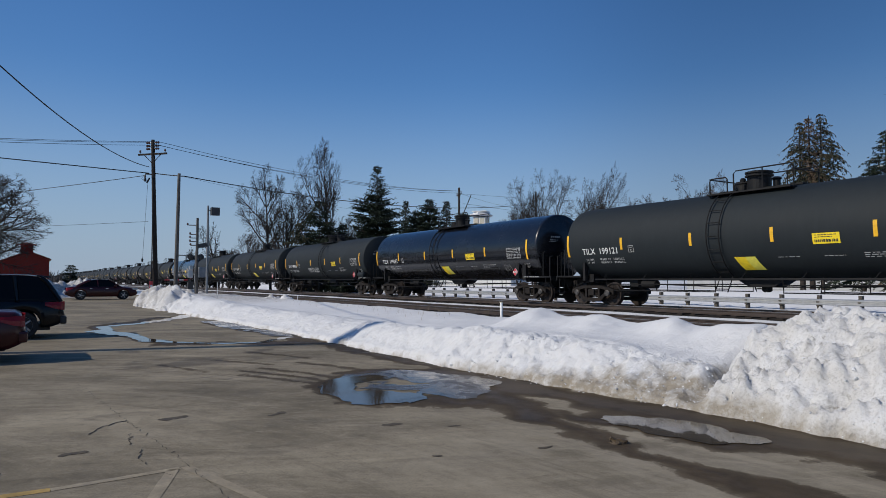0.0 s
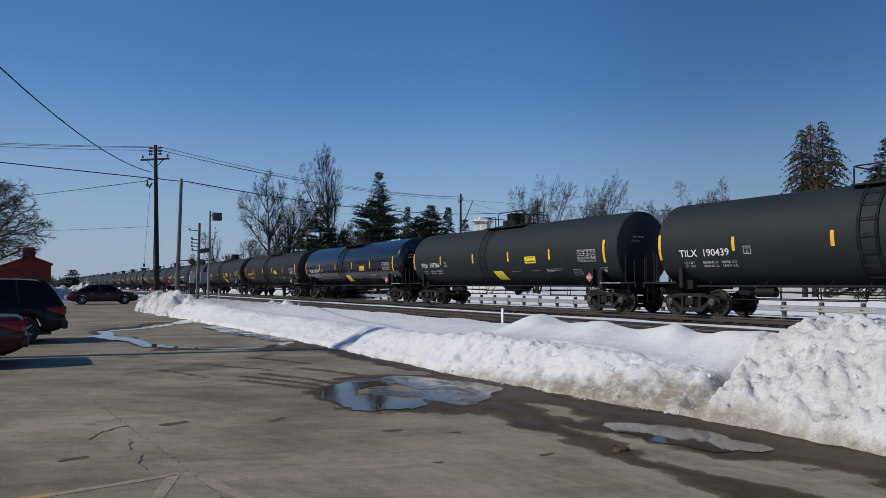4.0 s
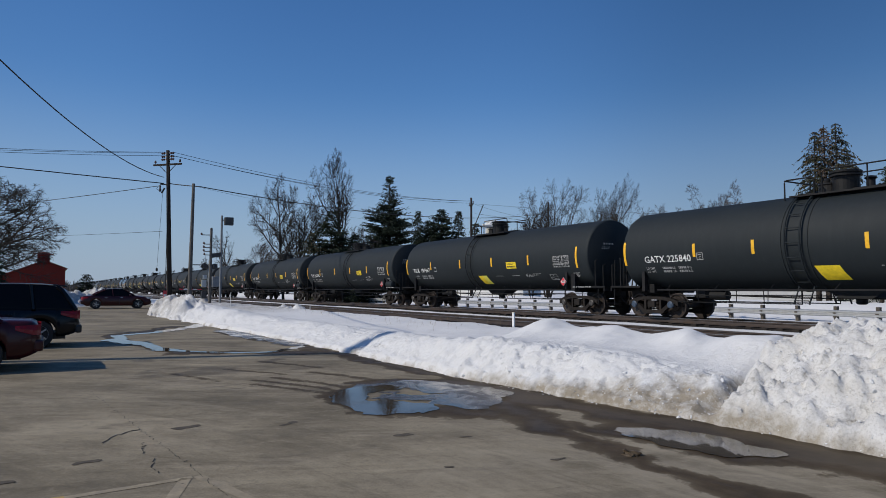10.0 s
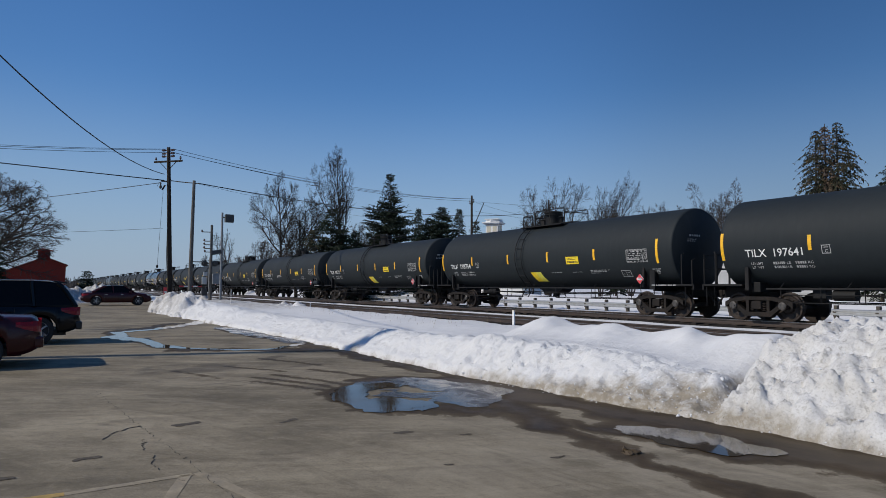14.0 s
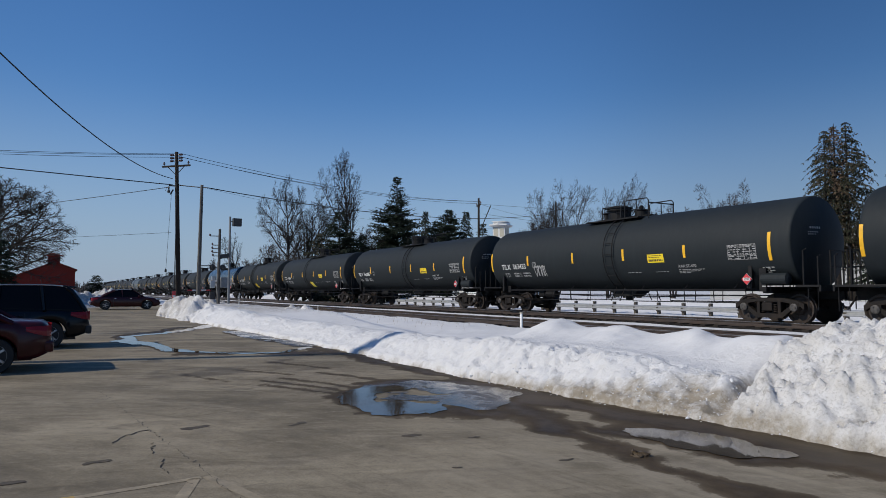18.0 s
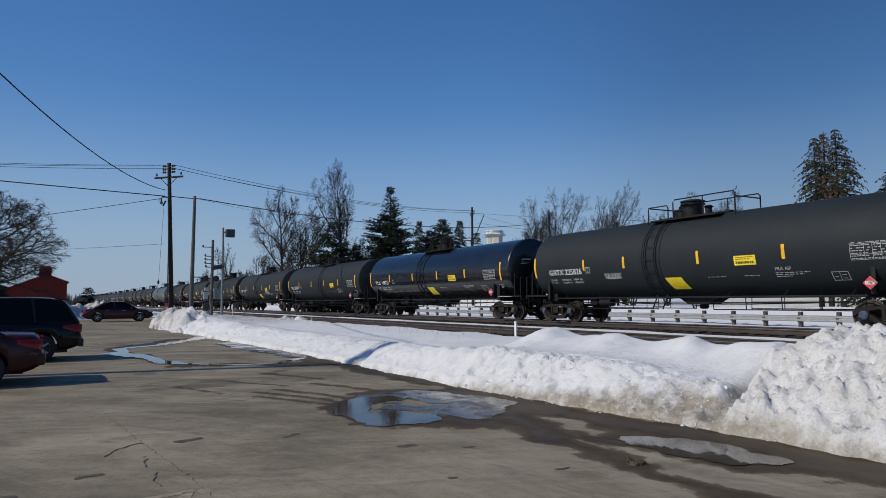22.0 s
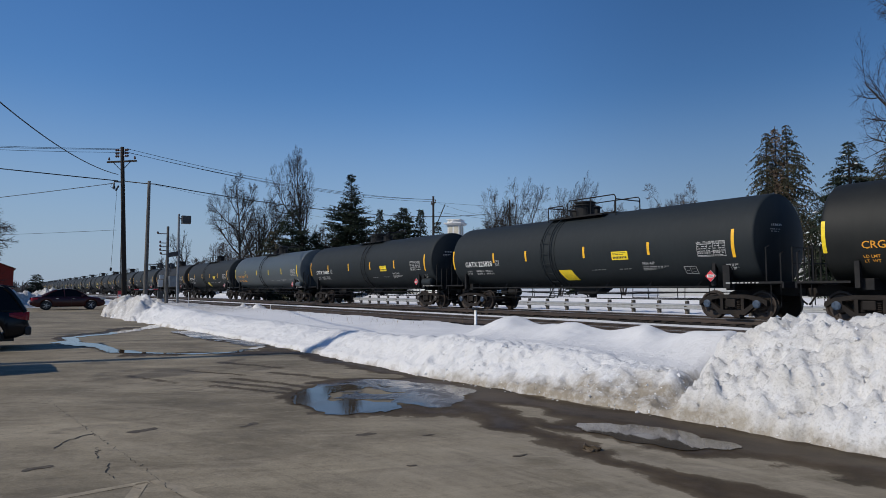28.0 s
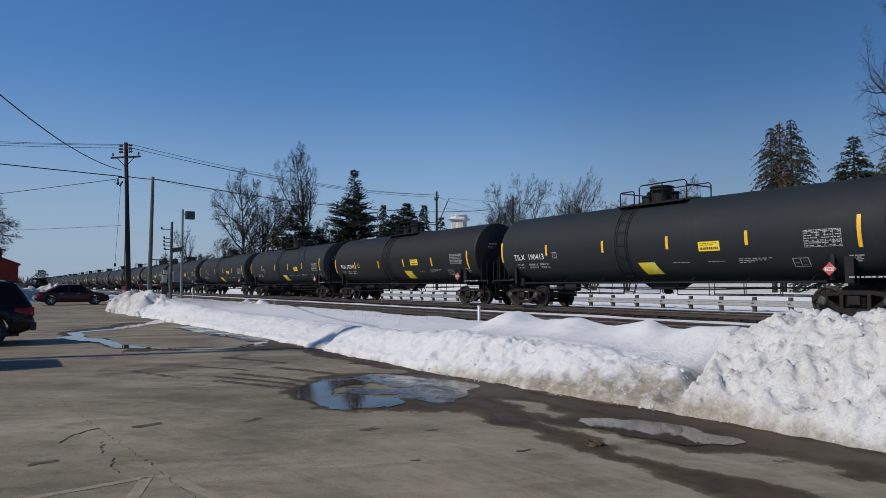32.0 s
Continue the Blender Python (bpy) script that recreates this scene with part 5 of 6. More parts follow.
lathe(bm, [(8.42, 0.03), (8.46, 0.09), (8.60, 0.09), (8.66, 0.05), (8.80, 0.06), (8.9, 0.03)], "z", 10, (-0.2, -0.42, 0))
rod(bm, (-0.2, -0.30, 8.35), (-0.3, -0.12, 8.7), 0.06)
part("fuse_cutout", bm, "darkbox", pole, "small dark fuse cutout on a bracket")
bm = bmesh.new()
pipe(bm, [(-0.2, -0.42, 8.45), (-0.35, -0.62, 8.62), (-0.30, -0.5, 8.85), (-0.1, -0.25, 9.0)], 0.014, 5)
rod(bm, (-0.05, -0.50, 2.9), (-0.1, -0.25, 8.4), 0.010, None, 5)
lathe(bm, [(2.85, 0.03), (2.9, 0.07), (3.05, 0.07), (3.1, 0.02)], "z", 8, (-0.05, -0.50, 0))
part("hanging_wire", bm, "cable", pole)
bm = bmesh.new()
box(bm, (0.17, 0.05, 1.15), (0.05, 0.22, 0.75), None, 0.01)
part("marker_board", bm, "red", pole, "faded red and white marker board")
bm = bmesh.new()
box(bm, (0.20, 0.05, 1.2), (0.03, 0.18, 0.14))
part("marker_band", bm, "whitewall", pole)
bm = bmesh.new()
rod(bm, (0.14, 0.06, 0.5), (0.12, 0.06, 10.2), 0.025, None, 6)
part("ground_conduit", bm, "cable", pole)
pole2 = utility_pole("bare_pole", -47.2, 8.5, 8.8, 0.15, "leaning grey weathered timber pole with nothing on its top", "oldpole", (0.0, 0.10))

utility_pole("utility_pole", -19.4, -10.4, 14.0, 0.25, "tall timber utility pole at the rear of the lot")
utility_pole("utility_pole", -28.9, -9.0, 10.0, 0.15, "timber utility pole at the rear of the lot")

lamp = thing("flood_light", "slim steel pole with a square dark floodlight at its top", "street lamp", pose(-53.8, 12.0, 0.0))
bm = bmesh.new()
rod(bm, (0, 0, 0), (0, 0, 7.45), 0.10, 0.08, 12)
part("mast", bm, "box", lamp)
bm = bmesh.new()
box(bm, (0.17, 0.50, 7.0), (0.42, 0.66, 0.62), None, 0.03)
part("lamp_head", bm, "darkbox", lamp)
bm = bmesh.new()
rod(bm, (0, 0, 7.1), (0.1, 0.3, 7.05), 0.04)
part("bracket", bm, "darkbox", lamp)
bm = bmesh.new()
box(bm, (0.1, -0.40, 4.3), (0.05, 0.75, 0.34), Matrix.Rotation(0.2, 4, "X"))
part("sign_panel", bm, "darkbox", lamp, "dark sign board seen from behind")

mast = thing("signal_pole", "short pole with stacked insulator arms and a grey cabinet", "signal pole", pose(-56.8, 11.85, 0.0))
bm = bmesh.new()
rod(bm, (0, 0, 0), (0, 0, 6.7), 0.13, 0.10, 12)
part("shaft", bm, "oldpole", mast)
for z, w in ((6.1, 0.75), (5.35, 0.55), (5.05, 0.55), (4.75, 0.55), (4.45, 0.5)):
    bm = bmesh.new()
    rod(bm, (0, 0, z), (-0.1, -w, z), 0.035)
    lathe(bm, [(z - 0.02, 0.04), (z + 0.08, 0.09), (z + 0.18, 0.04)], "z", 8, (-0.1, -w, 0))
    part("insulator_arm", bm, "porcelain", mast)
bm = bmesh.new()
box(bm, (0.25, 0.35, 2.25), (0.5, 0.55, 0.85), None, 0.03)
part("cabinet", bm, "box", mast)
bm = bmesh.new()
box(bm, (0.1, -0.52, 2.1), (0.3, 0.36, 0.6), None, 0.03)
box(bm, (0.1, -0.45, 2.62), (0.26, 0.30, 0.30), None, 0.03)
part("meter_box", bm, "galv", mast, "pale weathered meter boxes")

cross = thing("crossing_signal", "railway crossing signal with hooded lamps and a raised striped gate", "crossing signal", pose(-58.0, 12.0, 0.0))
bm = bmesh.new()
rod(bm, (0, 0, 0), (0, 0, 4.0), 0.07, None, 10)
part("mast", bm, "box", cross)
for s in (-1, 1):
    bm = bmesh.new()
    lathe(bm, [(-0.05, 0.06), (-0.03, 0.25), (0.02, 0.25), (0.04, 0.13), (0.28, 0.13)], "x", 20, (0, s * 0.42, 3.55))
    part("lamp_target", bm, "darkbox", cross)
bm = bmesh.new()
rod(bm, (0, -0.6, 3.55), (0, 0.6, 3.55), 0.05)
box(bm, (0, -0.95, 3.66), (0.3, 1.0, 0.07), None, 0.03)
part("lamp_arm", bm, "darkbox", cross)
bm = bmesh.new()
box(bm, (0, -0.4, 1.15), (0.42, 0.42, 0.6), None, 0.03)
part("gate_machine", bm, "darkbox", cross)
for k in range(5):
    bm = bmesh.new()
    box(bm, (0, -0.75 - k * 0.36, 1.62), (0.05, 0.36, 0.09))
    part("gate_stripe", bm, "red" if k % 2 == 0 else "whitewall", cross)

fpole = utility_pole("utility_pole", -62.5, 41.4, 12.1, 0.17, "timber utility pole behind the tracks with a short crossarm")
crossarm(fpole, 11.3, 0.9, (-0.8, 0.8), 0.05, Vector((0.95, -0.3, 0)).normalized())
bm = bmesh.new()
rod(bm, (0.1, 0.1, 8.3), (1.1, 0.9, 11.2), 0.05, None, 6)
part("strut", bm, "timber", fpole)
fpole2 = utility_pole("utility_pole", -72.6, 61.2, 14.2, 0.18, "plain timber utility pole among bare trees")


def wire(a, b, sag, r=0.018, label="black overhead wire between poles"):
    w = thing("overhead_wire", label, "wire", group="overhead wires")
    a, b = Vector(a), Vector(b)
    bm = bmesh.new()
    n = 18
    pipe(bm, [a.lerp(b, i / n) - Vector((0, 0, sag * 4 * (i / n) * (1 - i / n))) for i in range(n + 1)], r, 5)
    part("cable", bm, "cable", w)


px, py = POLE
for q, z in ((-0.45, 11.2), (0.45, 11.2), (0.45, 10.95)):
    wire((px + ARM.x * q, py + ARM.y * q, z), (-62.5 + q, 41.4, 11.6 + 0.15 * q), 0.75, 0.016)
    wire((px + ARM.x * q, py + ARM.y * q, z), (-50.5 + q, -42, 10.9 + 0.5 * (z - 11)), 1.25, 0.014)
wire((px + 0.1, py + 0.2, 9.0), (-47.3, 8.95, 8.65), 0.02, 0.034)
wire((-47.3, 8.95, 8.65), (-72.6, 61.2, 12.6), 1.35, 0.034, "thick black overhead cable strung from pole to pole")
wire((px, py - 0.2, 9.0), (-50.5, -42, 10.8), 0.12, 0.034, "thick black overhead cable strung from pole to pole")
wire((px - 0.1, py - 0.2, 9.45), (-19.5, -4.1, 10.34), 1.12, 0.026, "sagging black service cable")
wire((px - 0.2, py - 0.4, 8.85), (-76, -6.5, 9.0), 0.08, 0.024)
wire((px - 0.1, py - 0.2, 5.65), (-78, -8.5, 6.3), 0.08, 0.012)
wire((-62.5, 41.4, 11.5), (-72.6, 61.2, 11.6), 0.4, 0.013)
wire((-62.3, 41.8, 11.4), (-20.0, 78.0, 9.0), 1.0, 0.013)
wire((-62.3, 41.8, 10.3), (-40.0, 60.0, 6.0), 0.2, 0.013)
wire((-47.3, 8.95, 8.6), (-81, 58, 11.0), 1.0, 0.008)


# ---- trees ----
def tube(vs, fs, a, b, r0, r1, seg):
    d = (b - a).normalized()
    s = d.cross(Vector((0.3, 0.9, 0.2))).normalized()
    u = s.cross(d)
    base = len(vs)
    for p, r in ((a, r0), (b, r1)):
        for k in range(seg):
            t = 2 * math.pi * k / seg
            vs.append(p + (s * math.cos(t) + u * math.sin(t)) * r)
    for k in range(seg):
        fs.append((base + k, base + (k + 1) % seg, base + seg + (k + 1) % seg, base + seg + k))


WANDER, PIECES, FROM, FORK = (0.05, 0.085, 0.09, 0.09, 0.08), (14, 9, 7, 4, 2), (0.0, 0.16, 0.18, 0.15, 1.0), ((28, 52), (30, 60), (25, 58), (25, 62))


def bare_tree(name, x, y, z, h, r, seed, label, mat="bark", base=0.28, limbs=9, twig=0.014, lean=(0.0, 0.0), rise=0.10, open_=(28, 52), leader=0.8, fine=1.0, stems=1, sag=0.0, reach=(0.55, 0.85), splay=(0.16, 0.34)):
    """A leafless tree: a wandering trunk or several stems, limbs that fork four times, down to fine twigs."""
    rng = random.Random(seed)
    trunk, crown = ([], []), ([], [])

    def grow(p, d, length, rad, level):
        n = PIECES[level]
        turn = rng.uniform(0, 6.283)
        for i in range(n):
            g = (i + 1) / n
            up_ = 0.0 if level == 0 else rise * (1 - 0.25 * level) - (sag * g if level > 1 else 0.0)
            d = (d + Vector((rng.gauss(0, WANDER[level]), rng.gauss(0, WANDER[level]), rng.gauss(0, WANDER[level]) + up_))).normalized()
            q = p + d * (length / n)
            r0, r1 = max(rad * (1 - 0.78 * i / n), twig * 0.45), max(rad * (1 - 0.78 * g), twig * 0.4)
            store = trunk if level == 0 else crown
            tube(store[0], store[1], p, q, r0, r1, 8 if level == 0 else 5 if level == 1 else 3)
            if level < 4 and g > (base if level == 0 else FROM[level]):
                count = limbs / (n * (1 - base)) if level == 0 else (1.0, 1.15, 1.2, 2.0 * fine)[level]
                while count > 0:
                    if rng.random() < count:
                        turn += 2.4 + rng.gauss(0, 0.5)
                        side = d.orthogonal().normalized()
                        side = Matrix.Rotation(turn, 3, d) @ side
                        a = radians(rng.uniform(*(open_ if level == 0 else FORK[level])))
                        share = rng.uniform(0.42, 0.72) if level == 1 else rng.uniform(0.5, 0.85) if level else rng.uniform(*reach)
                        long = length * (1.08 - 0.72 * g) * share
                        if long > 0.22:
                            grow(q, d * math.cos(a) + side * math.sin(a), long, max(min(r1 * 0.85, rad * 0.52), twig * 0.7), level + 1)
                    count -= 1
            p = q

    thick = 0.0155 * h + 0.05
    for k in range(stems):
        a = 6.283 * k / stems + seed
        tilt = 0.0 if stems == 1 else rng.uniform(*splay)
        grow(Vector((0.25 * math.cos(a), 0.25 * math.sin(a), 0)) if stems > 1 else Vector((0, 0, -0.1)), Vector((tilt * math.cos(a), tilt * math.sin(a), 1)).normalized(), h * leader * (rng.uniform(0.8, 1.0) if k else 1.0), 1.25 * thick / stems ** 0.5 if stems > 1 else thick, 0)
    tall = sorted(v.z for v in crown[0])[int(len(crown[0]) * 0.997)]
    out = sorted(math.hypot(v.x, v.y) for v in crown[0])[int(len(crown[0]) * 0.94)]
    for v in trunk[0] + crown[0]:
        g = v.z / tall
        v.x, v.y, v.z = v.x * r / out + lean[0] * h * g * g, v.y * r / out + lean[1] * h * g * g, v.z * h / tall
    t = thing(name, label, "tree", pose(x, y, z))
    raw("trunk", trunk[0], trunk[1], mat, t, True)
    tagged(raw("crown", crown[0], crown[1], mat, t), kind="stuff")
    return t


def conifer(name, x, y, z, h, r, seed, label, mat="fir", droop=0.35, gap=0.34, clump=0.34, sparse=0.0, bare=0.06, power=0.85, lop=0.0, whorl=(5, 8), tip=3.4, lift=0.16, ragged=0.3, snow=0.0):
    """A needle tree: a straight trunk, whorls of boughs, side twigs on each bough, small sprays of needles on each twig."""
    rng = random.Random(seed)
    t = thing(name, label, "tree", pose(x, y, z))
    bm = bmesh.new()
    rod(bm, (0, 0, 0), (0, 0, h * 0.985), h * 0.013 + 0.04, 0.02, 8)
    part("trunk", bm, "bark", t)
    vs, fs, bv, bf, wv, wf = [], [], [], [], [], []
    zz = h * bare
    while zz < h * 0.99:
        f = (h - zz) / (h * (1 - bare))
        reach = r * f ** power * min(1.0, 0.08 + tip * f)
        for _ in range(rng.randint(*whorl)):
            if rng.random() < sparse:
                continue
            a = rng.uniform(0, 2 * math.pi)
            out = Vector((math.cos(a), math.sin(a), 0))
            across = Vector((-out.y, out.x, 0))
            patch = noise.noise(Vector((math.cos(a) * 1.6, math.sin(a) * 1.6, zz * 0.6 + seed)))
            L = reach * (1 - ragged + 1.3 * ragged * rng.random()) * (1 + 0.9 * ragged * patch) * (1 + lop * math.cos(a - 1.0)) + 0.15
            n = max(2, int(L / 0.28))
            start = Vector((0, 0, zz + rng.uniform(-0.3, 0.3) * min(1.0, (h - zz) / 3)))
            rise_ = lift * (0.5 + 1.3 * (1 - f))
            prev = start
            for i in range(1, n + 1):
                g = i / n
                p = start + out * (L * g) + Vector((0, 0, L * (rise_ * g - droop * g * g))) + across * (0.05 * L * math.sin(g * 3 + a * 5))
                tube(bv, bf, prev, p, 0.022 * (1.2 - g) + 0.006, 0.022 * (1.1 - g) + 0.005, 3)
                step = p - prev
                prev = p
                if g < 0.18:
                    continue
                for s_ in (-1, 1) if i < n else (0,):
                    way = (step.normalized() * 0.75 + across * s_ * rng.uniform(0.6, 1.0) + Vector((0, 0, -0.45 * droop))).normalized()
                    long = min(0.42 * L * (1.15 - g), 1.0) * rng.uniform(0.6, 1.15) + 0.10
                    for m in range(max(1, int(long / (clump * 0.42)))):
                        c = p + way * (clump * 0.42 * (m + rng.random() * 0.7))
                        for _ in range(2):
                            d = (way * rng.uniform(0.4, 1.0) + Vector((rng.gauss(0, 0.45), rng.gauss(0, 0.45), rng.gauss(0, 0.22) - droop * rng.uniform(0.2, 1.2)))).normalized()
                            w = d.cross(Vector((rng.gauss(0, 0.7), rng.gauss(0, 0.7), 1.0))).normalized() * clump * rng.uniform(0.10, 0.20)
                            e = d * clump * rng.uniform(0.6, 1.2)
                            b = len(vs)
                            vs.extend((c, c + e * 0.45 + w, c + e, c + e * 0.45 - w))
                            fs.append((b, b + 1, b + 2, b + 3))
                if snow and rng.random() < snow:
                    b, e = len(wv), 0.16 * rng.uniform(0.6, 1.3)
                    top = p + Vector((0, 0, 0.05))
                    wv.extend((top + out * e, top + across * e, top - out * e, top - across * e, top + Vector((0, 0, 0.10))))
                    wf.extend(((b, b + 1, b + 4), (b + 1, b + 2, b + 4), (b + 2, b + 3, b + 4), (b + 3, b, b + 4), (b + 3, b + 2, b + 1, b)))
        zz += gap * rng.uniform(0.7, 1.2)
    tagged(raw("branchwork", bv, bf, "bark", t), kind="stuff")
    tagged(raw("crown", vs, fs, mat, t), kind="stuff")
    if wv:
        tagged(raw("caught_snow", wv, wf, "snow", t), kind="stuff")
    return t


BARE = "tall leafless deciduous tree with a fine branching crown"
THICKET = "low tangled brown thicket under the taller trees"
bare_tree("bare_tree", -81.0, 25.7, 0.1, 16.0, 4.3, 11, BARE, base=0.28, limbs=12, twig=0.016, fine=1.5, open_=(38, 72), rise=0.09, leader=1.0, reach=(0.40, 0.70))
bare_tree("bare_tree", -78.4, 32.8, 0.1, 19.2, 3.9, 12, "tallest leafless deciduous tree of its row, finely branched", base=0.30, limbs=9, twig=0.016, fine=1.5, open_=(25, 50), rise=0.12, leader=0.8, reach=(0.5, 0.9))
bare_tree("bare_tree", -82.2, 27.7, 0.1, 13.6, 3.3, 13, "leaning leafless deciduous tree of a row", base=0.35, limbs=10, twig=0.017, fine=1.3, open_=(25, 50), rise=0.12, lean=(0.10, 0.16), leader=0.8)
bare_tree("bare_tree", -75.6, 30.6, 0, 9.0, 3.4, 15, THICKET, base=0.08, limbs=9, twig=0.022, stems=3, leader=0.8)
bare_tree("bare_tree", -73.6, 33.6, 0, 9.2, 3.2, 16, THICKET, base=0.08, limbs=9, twig=0.022, stems=3, leader=0.8)
bare_tree("bare_tree", -92.5, 21.8, 0.1, 9.4, 2.2, 14, "small slender leafless tree by the crossing", base=0.25, limbs=6, twig=0.026, open_=(25, 45), fine=0.2)
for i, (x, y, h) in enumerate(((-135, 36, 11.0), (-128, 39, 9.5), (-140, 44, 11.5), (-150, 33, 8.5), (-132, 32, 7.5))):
    bare_tree("bare_tree", x, y, 0, h, 4.2, 20 + i, "distant grey leafless tree", "hazebark", base=0.15, limbs=7, twig=0.024, stems=2, rise=0.16)
bare_tree("bare_tree", -69.0, 58.0, 0, 16.4, 4.6, 31, "leafless tree of several stems with upswept branches", base=0.35, limbs=7, twig=0.019, fine=0.55, lean=(0.05, 0.06), stems=4, rise=0.06, open_=(25, 55), splay=(0.2, 0.5))
bare_tree("bare_tree", -64.2, 62.8, 0, 16.7, 4.2, 32, "windswept leafless tree with upswept branches", base=0.35, limbs=7, twig=0.019, fine=0.55, lean=(0.09, 0.12), stems=4, rise=0.06, open_=(25, 50), splay=(0.2, 0.45))
bare_tree("bare_tree", -70.8, 56.6, 0, 13.2, 3.0, 33, "leafless tree of several stems with upswept branches", base=0.3, limbs=7, twig=0.019, fine=0.55, stems=2, rise=0.16)
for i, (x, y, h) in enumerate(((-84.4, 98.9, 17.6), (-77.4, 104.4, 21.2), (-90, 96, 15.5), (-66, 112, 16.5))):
    bare_tree("bare_tree", x, y, 0, h, 6.6, 40 + i, "rounded leafless tree far behind the tracks", "hazebark", base=0.25, limbs=9, twig=0.028, fine=0.7, stems=4, rise=0.05, open_=(30, 65), splay=(0.2, 0.5))
bare_tree("bare_tree", -89.5, -6.3, 0.2, 14.6, 9.0, 51, "broad old leafless oak with a wide dense crown", base=0.20, limbs=26, twig=0.026, open_=(45, 84), rise=0.06, leader=0.7, sag=0.05)
bare_tree("bare_tree", -11.9, 41.8, 0, 20.0, 4.7, 61, "very tall leafless tree with spreading twigs", base=0.3, limbs=16, twig=0.010, open_=(40, 75), rise=0.06, leader=0.85)
bare_tree("bare_tree", -22.3, 46.5, 0, 8.6, 2.0, 62, "small leafless tree beside a spruce", base=0.25, limbs=8, twig=0.015)

conifer("fir_tree", -71.6, 35.6, 0, 15.3, 4.3, 71, "dark green fir tree with ragged outline", clump=0.40, gap=0.30, sparse=0.05, droop=0.12, power=0.52, whorl=(7, 10), lift=0.30, ragged=0.46, tip=2.4)
conifer("fir_tree", -73.5, 29.0, 0, 11.2, 3.4, 72, "dark ragged fir tree under bare trees", clump=0.40, gap=0.28, power=0.5, ragged=0.45, lift=0.3)
conifer("fir_tree", -72.6, 31.6, 0, 8.4, 3.0, 73, "dark ragged fir tree under bare trees", clump=0.40, gap=0.28, power=0.5, ragged=0.45, lift=0.3)
conifer("fir_tree", -74.6, 27.2, 0, 8.6, 2.4, 87, "brownish ragged evergreen under bare trees", "spruce", clump=0.5, gap=0.30, power=0.45, ragged=0.5, lift=0.3)
conifer("fir_tree", -87.5, 48.3, 0, 13.9, 2.0, 74, "narrow dark fir tree in a row", clump=0.45, gap=0.30, whorl=(7, 9), power=0.75, tip=5.0, lift=0.05)
conifer("fir_tree", -85.8, 51.4, 0, 13.8, 3.3, 75, "broad dark evergreen in a row", clump=0.50, gap=0.30, whorl=(7, 10), power=0.45, tip=6.0, lift=0.5, ragged=0.4)
conifer("fir_tree", -87.2, 50.0, 0, 12.2, 2.8, 76, "broad dark evergreen in a row", clump=0.50, gap=0.30, whorl=(7, 10), power=0.5, tip=6.0, lift=0.5, ragged=0.4)
conifer("fir_tree", -84.4, 53.6, 0, 13.7, 1.8, 77, "narrow dark fir tree in a row", clump=0.45, gap=0.30, whorl=(7, 9), power=0.6, tip=6.0, lift=0.1)
conifer("fir_tree", -82.6, 55.4, 0, 11.8, 2.4, 78, "dark fir tree in a row", clump=0.45, gap=0.32, whorl=(6, 9), power=0.7, tip=5.0, lift=0.3, ragged=0.45)
conifer("fir_tree", -104.8, 107.3, 0, 19.0, 2.6, 79, "small dark fir far off", clump=0.5, gap=0.4)
conifer("fir_tree", -109.9, 5.5, 0.3, 3.5, 1.7, 80, "small dark fir behind a snow pile", clump=0.40, gap=0.24, power=0.7, lift=0.5)
conifer("fir_tree", -79.9, -5.2, 0.2, 8.4, 2.9, 81, "dark dense fir at the edge of the lot", clump=0.45, gap=0.30, power=0.6)
SPRUCE = dict(droop=0.66, gap=0.25, clump=0.21, power=0.55, tip=6.0, lift=0.14, ragged=0.6, bare=0.30)
conifer("spruce_tree", -25.5, 45.2, 0, 12.7, 1.6, 82, "dark spruce with drooping boughs in a clump", "spruce", sparse=0.08, whorl=(8, 11), lop=-0.30, **SPRUCE)
conifer("spruce_tree", -25.0, 45.5, 0, 13.2, 1.2, 83, "dying spruce with brown hanging boughs in a clump", "rustspruce", sparse=0.10, whorl=(7, 10), **SPRUCE)
conifer("spruce_tree", -24.4, 45.85, 0, 13.2, 2.0, 86, "spruce with long drooping boughs in a clump", "spruce", sparse=0.15, whorl=(7, 10), lop=0.40, **SPRUCE)
conifer("fir_tree", -19.5, 43.9, 0, 10.9, 3.8, 84, "dark fir with snow caught on its boughs", clump=0.26, gap=0.25, whorl=(7, 10), sparse=0.06, tip=4.0, bare=0.18, snow=0.035, ragged=0.4)
conifer("fir_tree", -16.6, 42.9, 0, 10.8, 2.8, 85, "dark brownish fir behind the tracks", "spruce", 0.5, 0.28, 0.26, 0.1, power=0.5, bare=0.18)
for i, (x, y, h, r) in enumerate(((-14, 38.5, 0.75, 0.8), (-11.5, 38.2, 0.7, 0.9), (-8.5, 38.8, 0.8, 0.8), (-16.5, 39.5, 0.6, 0.6))):
    conifer("shrub", x, y - 1.8, ground_height(x, y - 1.8) - 0.05, h, r, 90 + i, "low dark evergreen shrub in the snow", "fir", 0.2, 0.16, 0.22, 0.1, 0.05, 0.4)


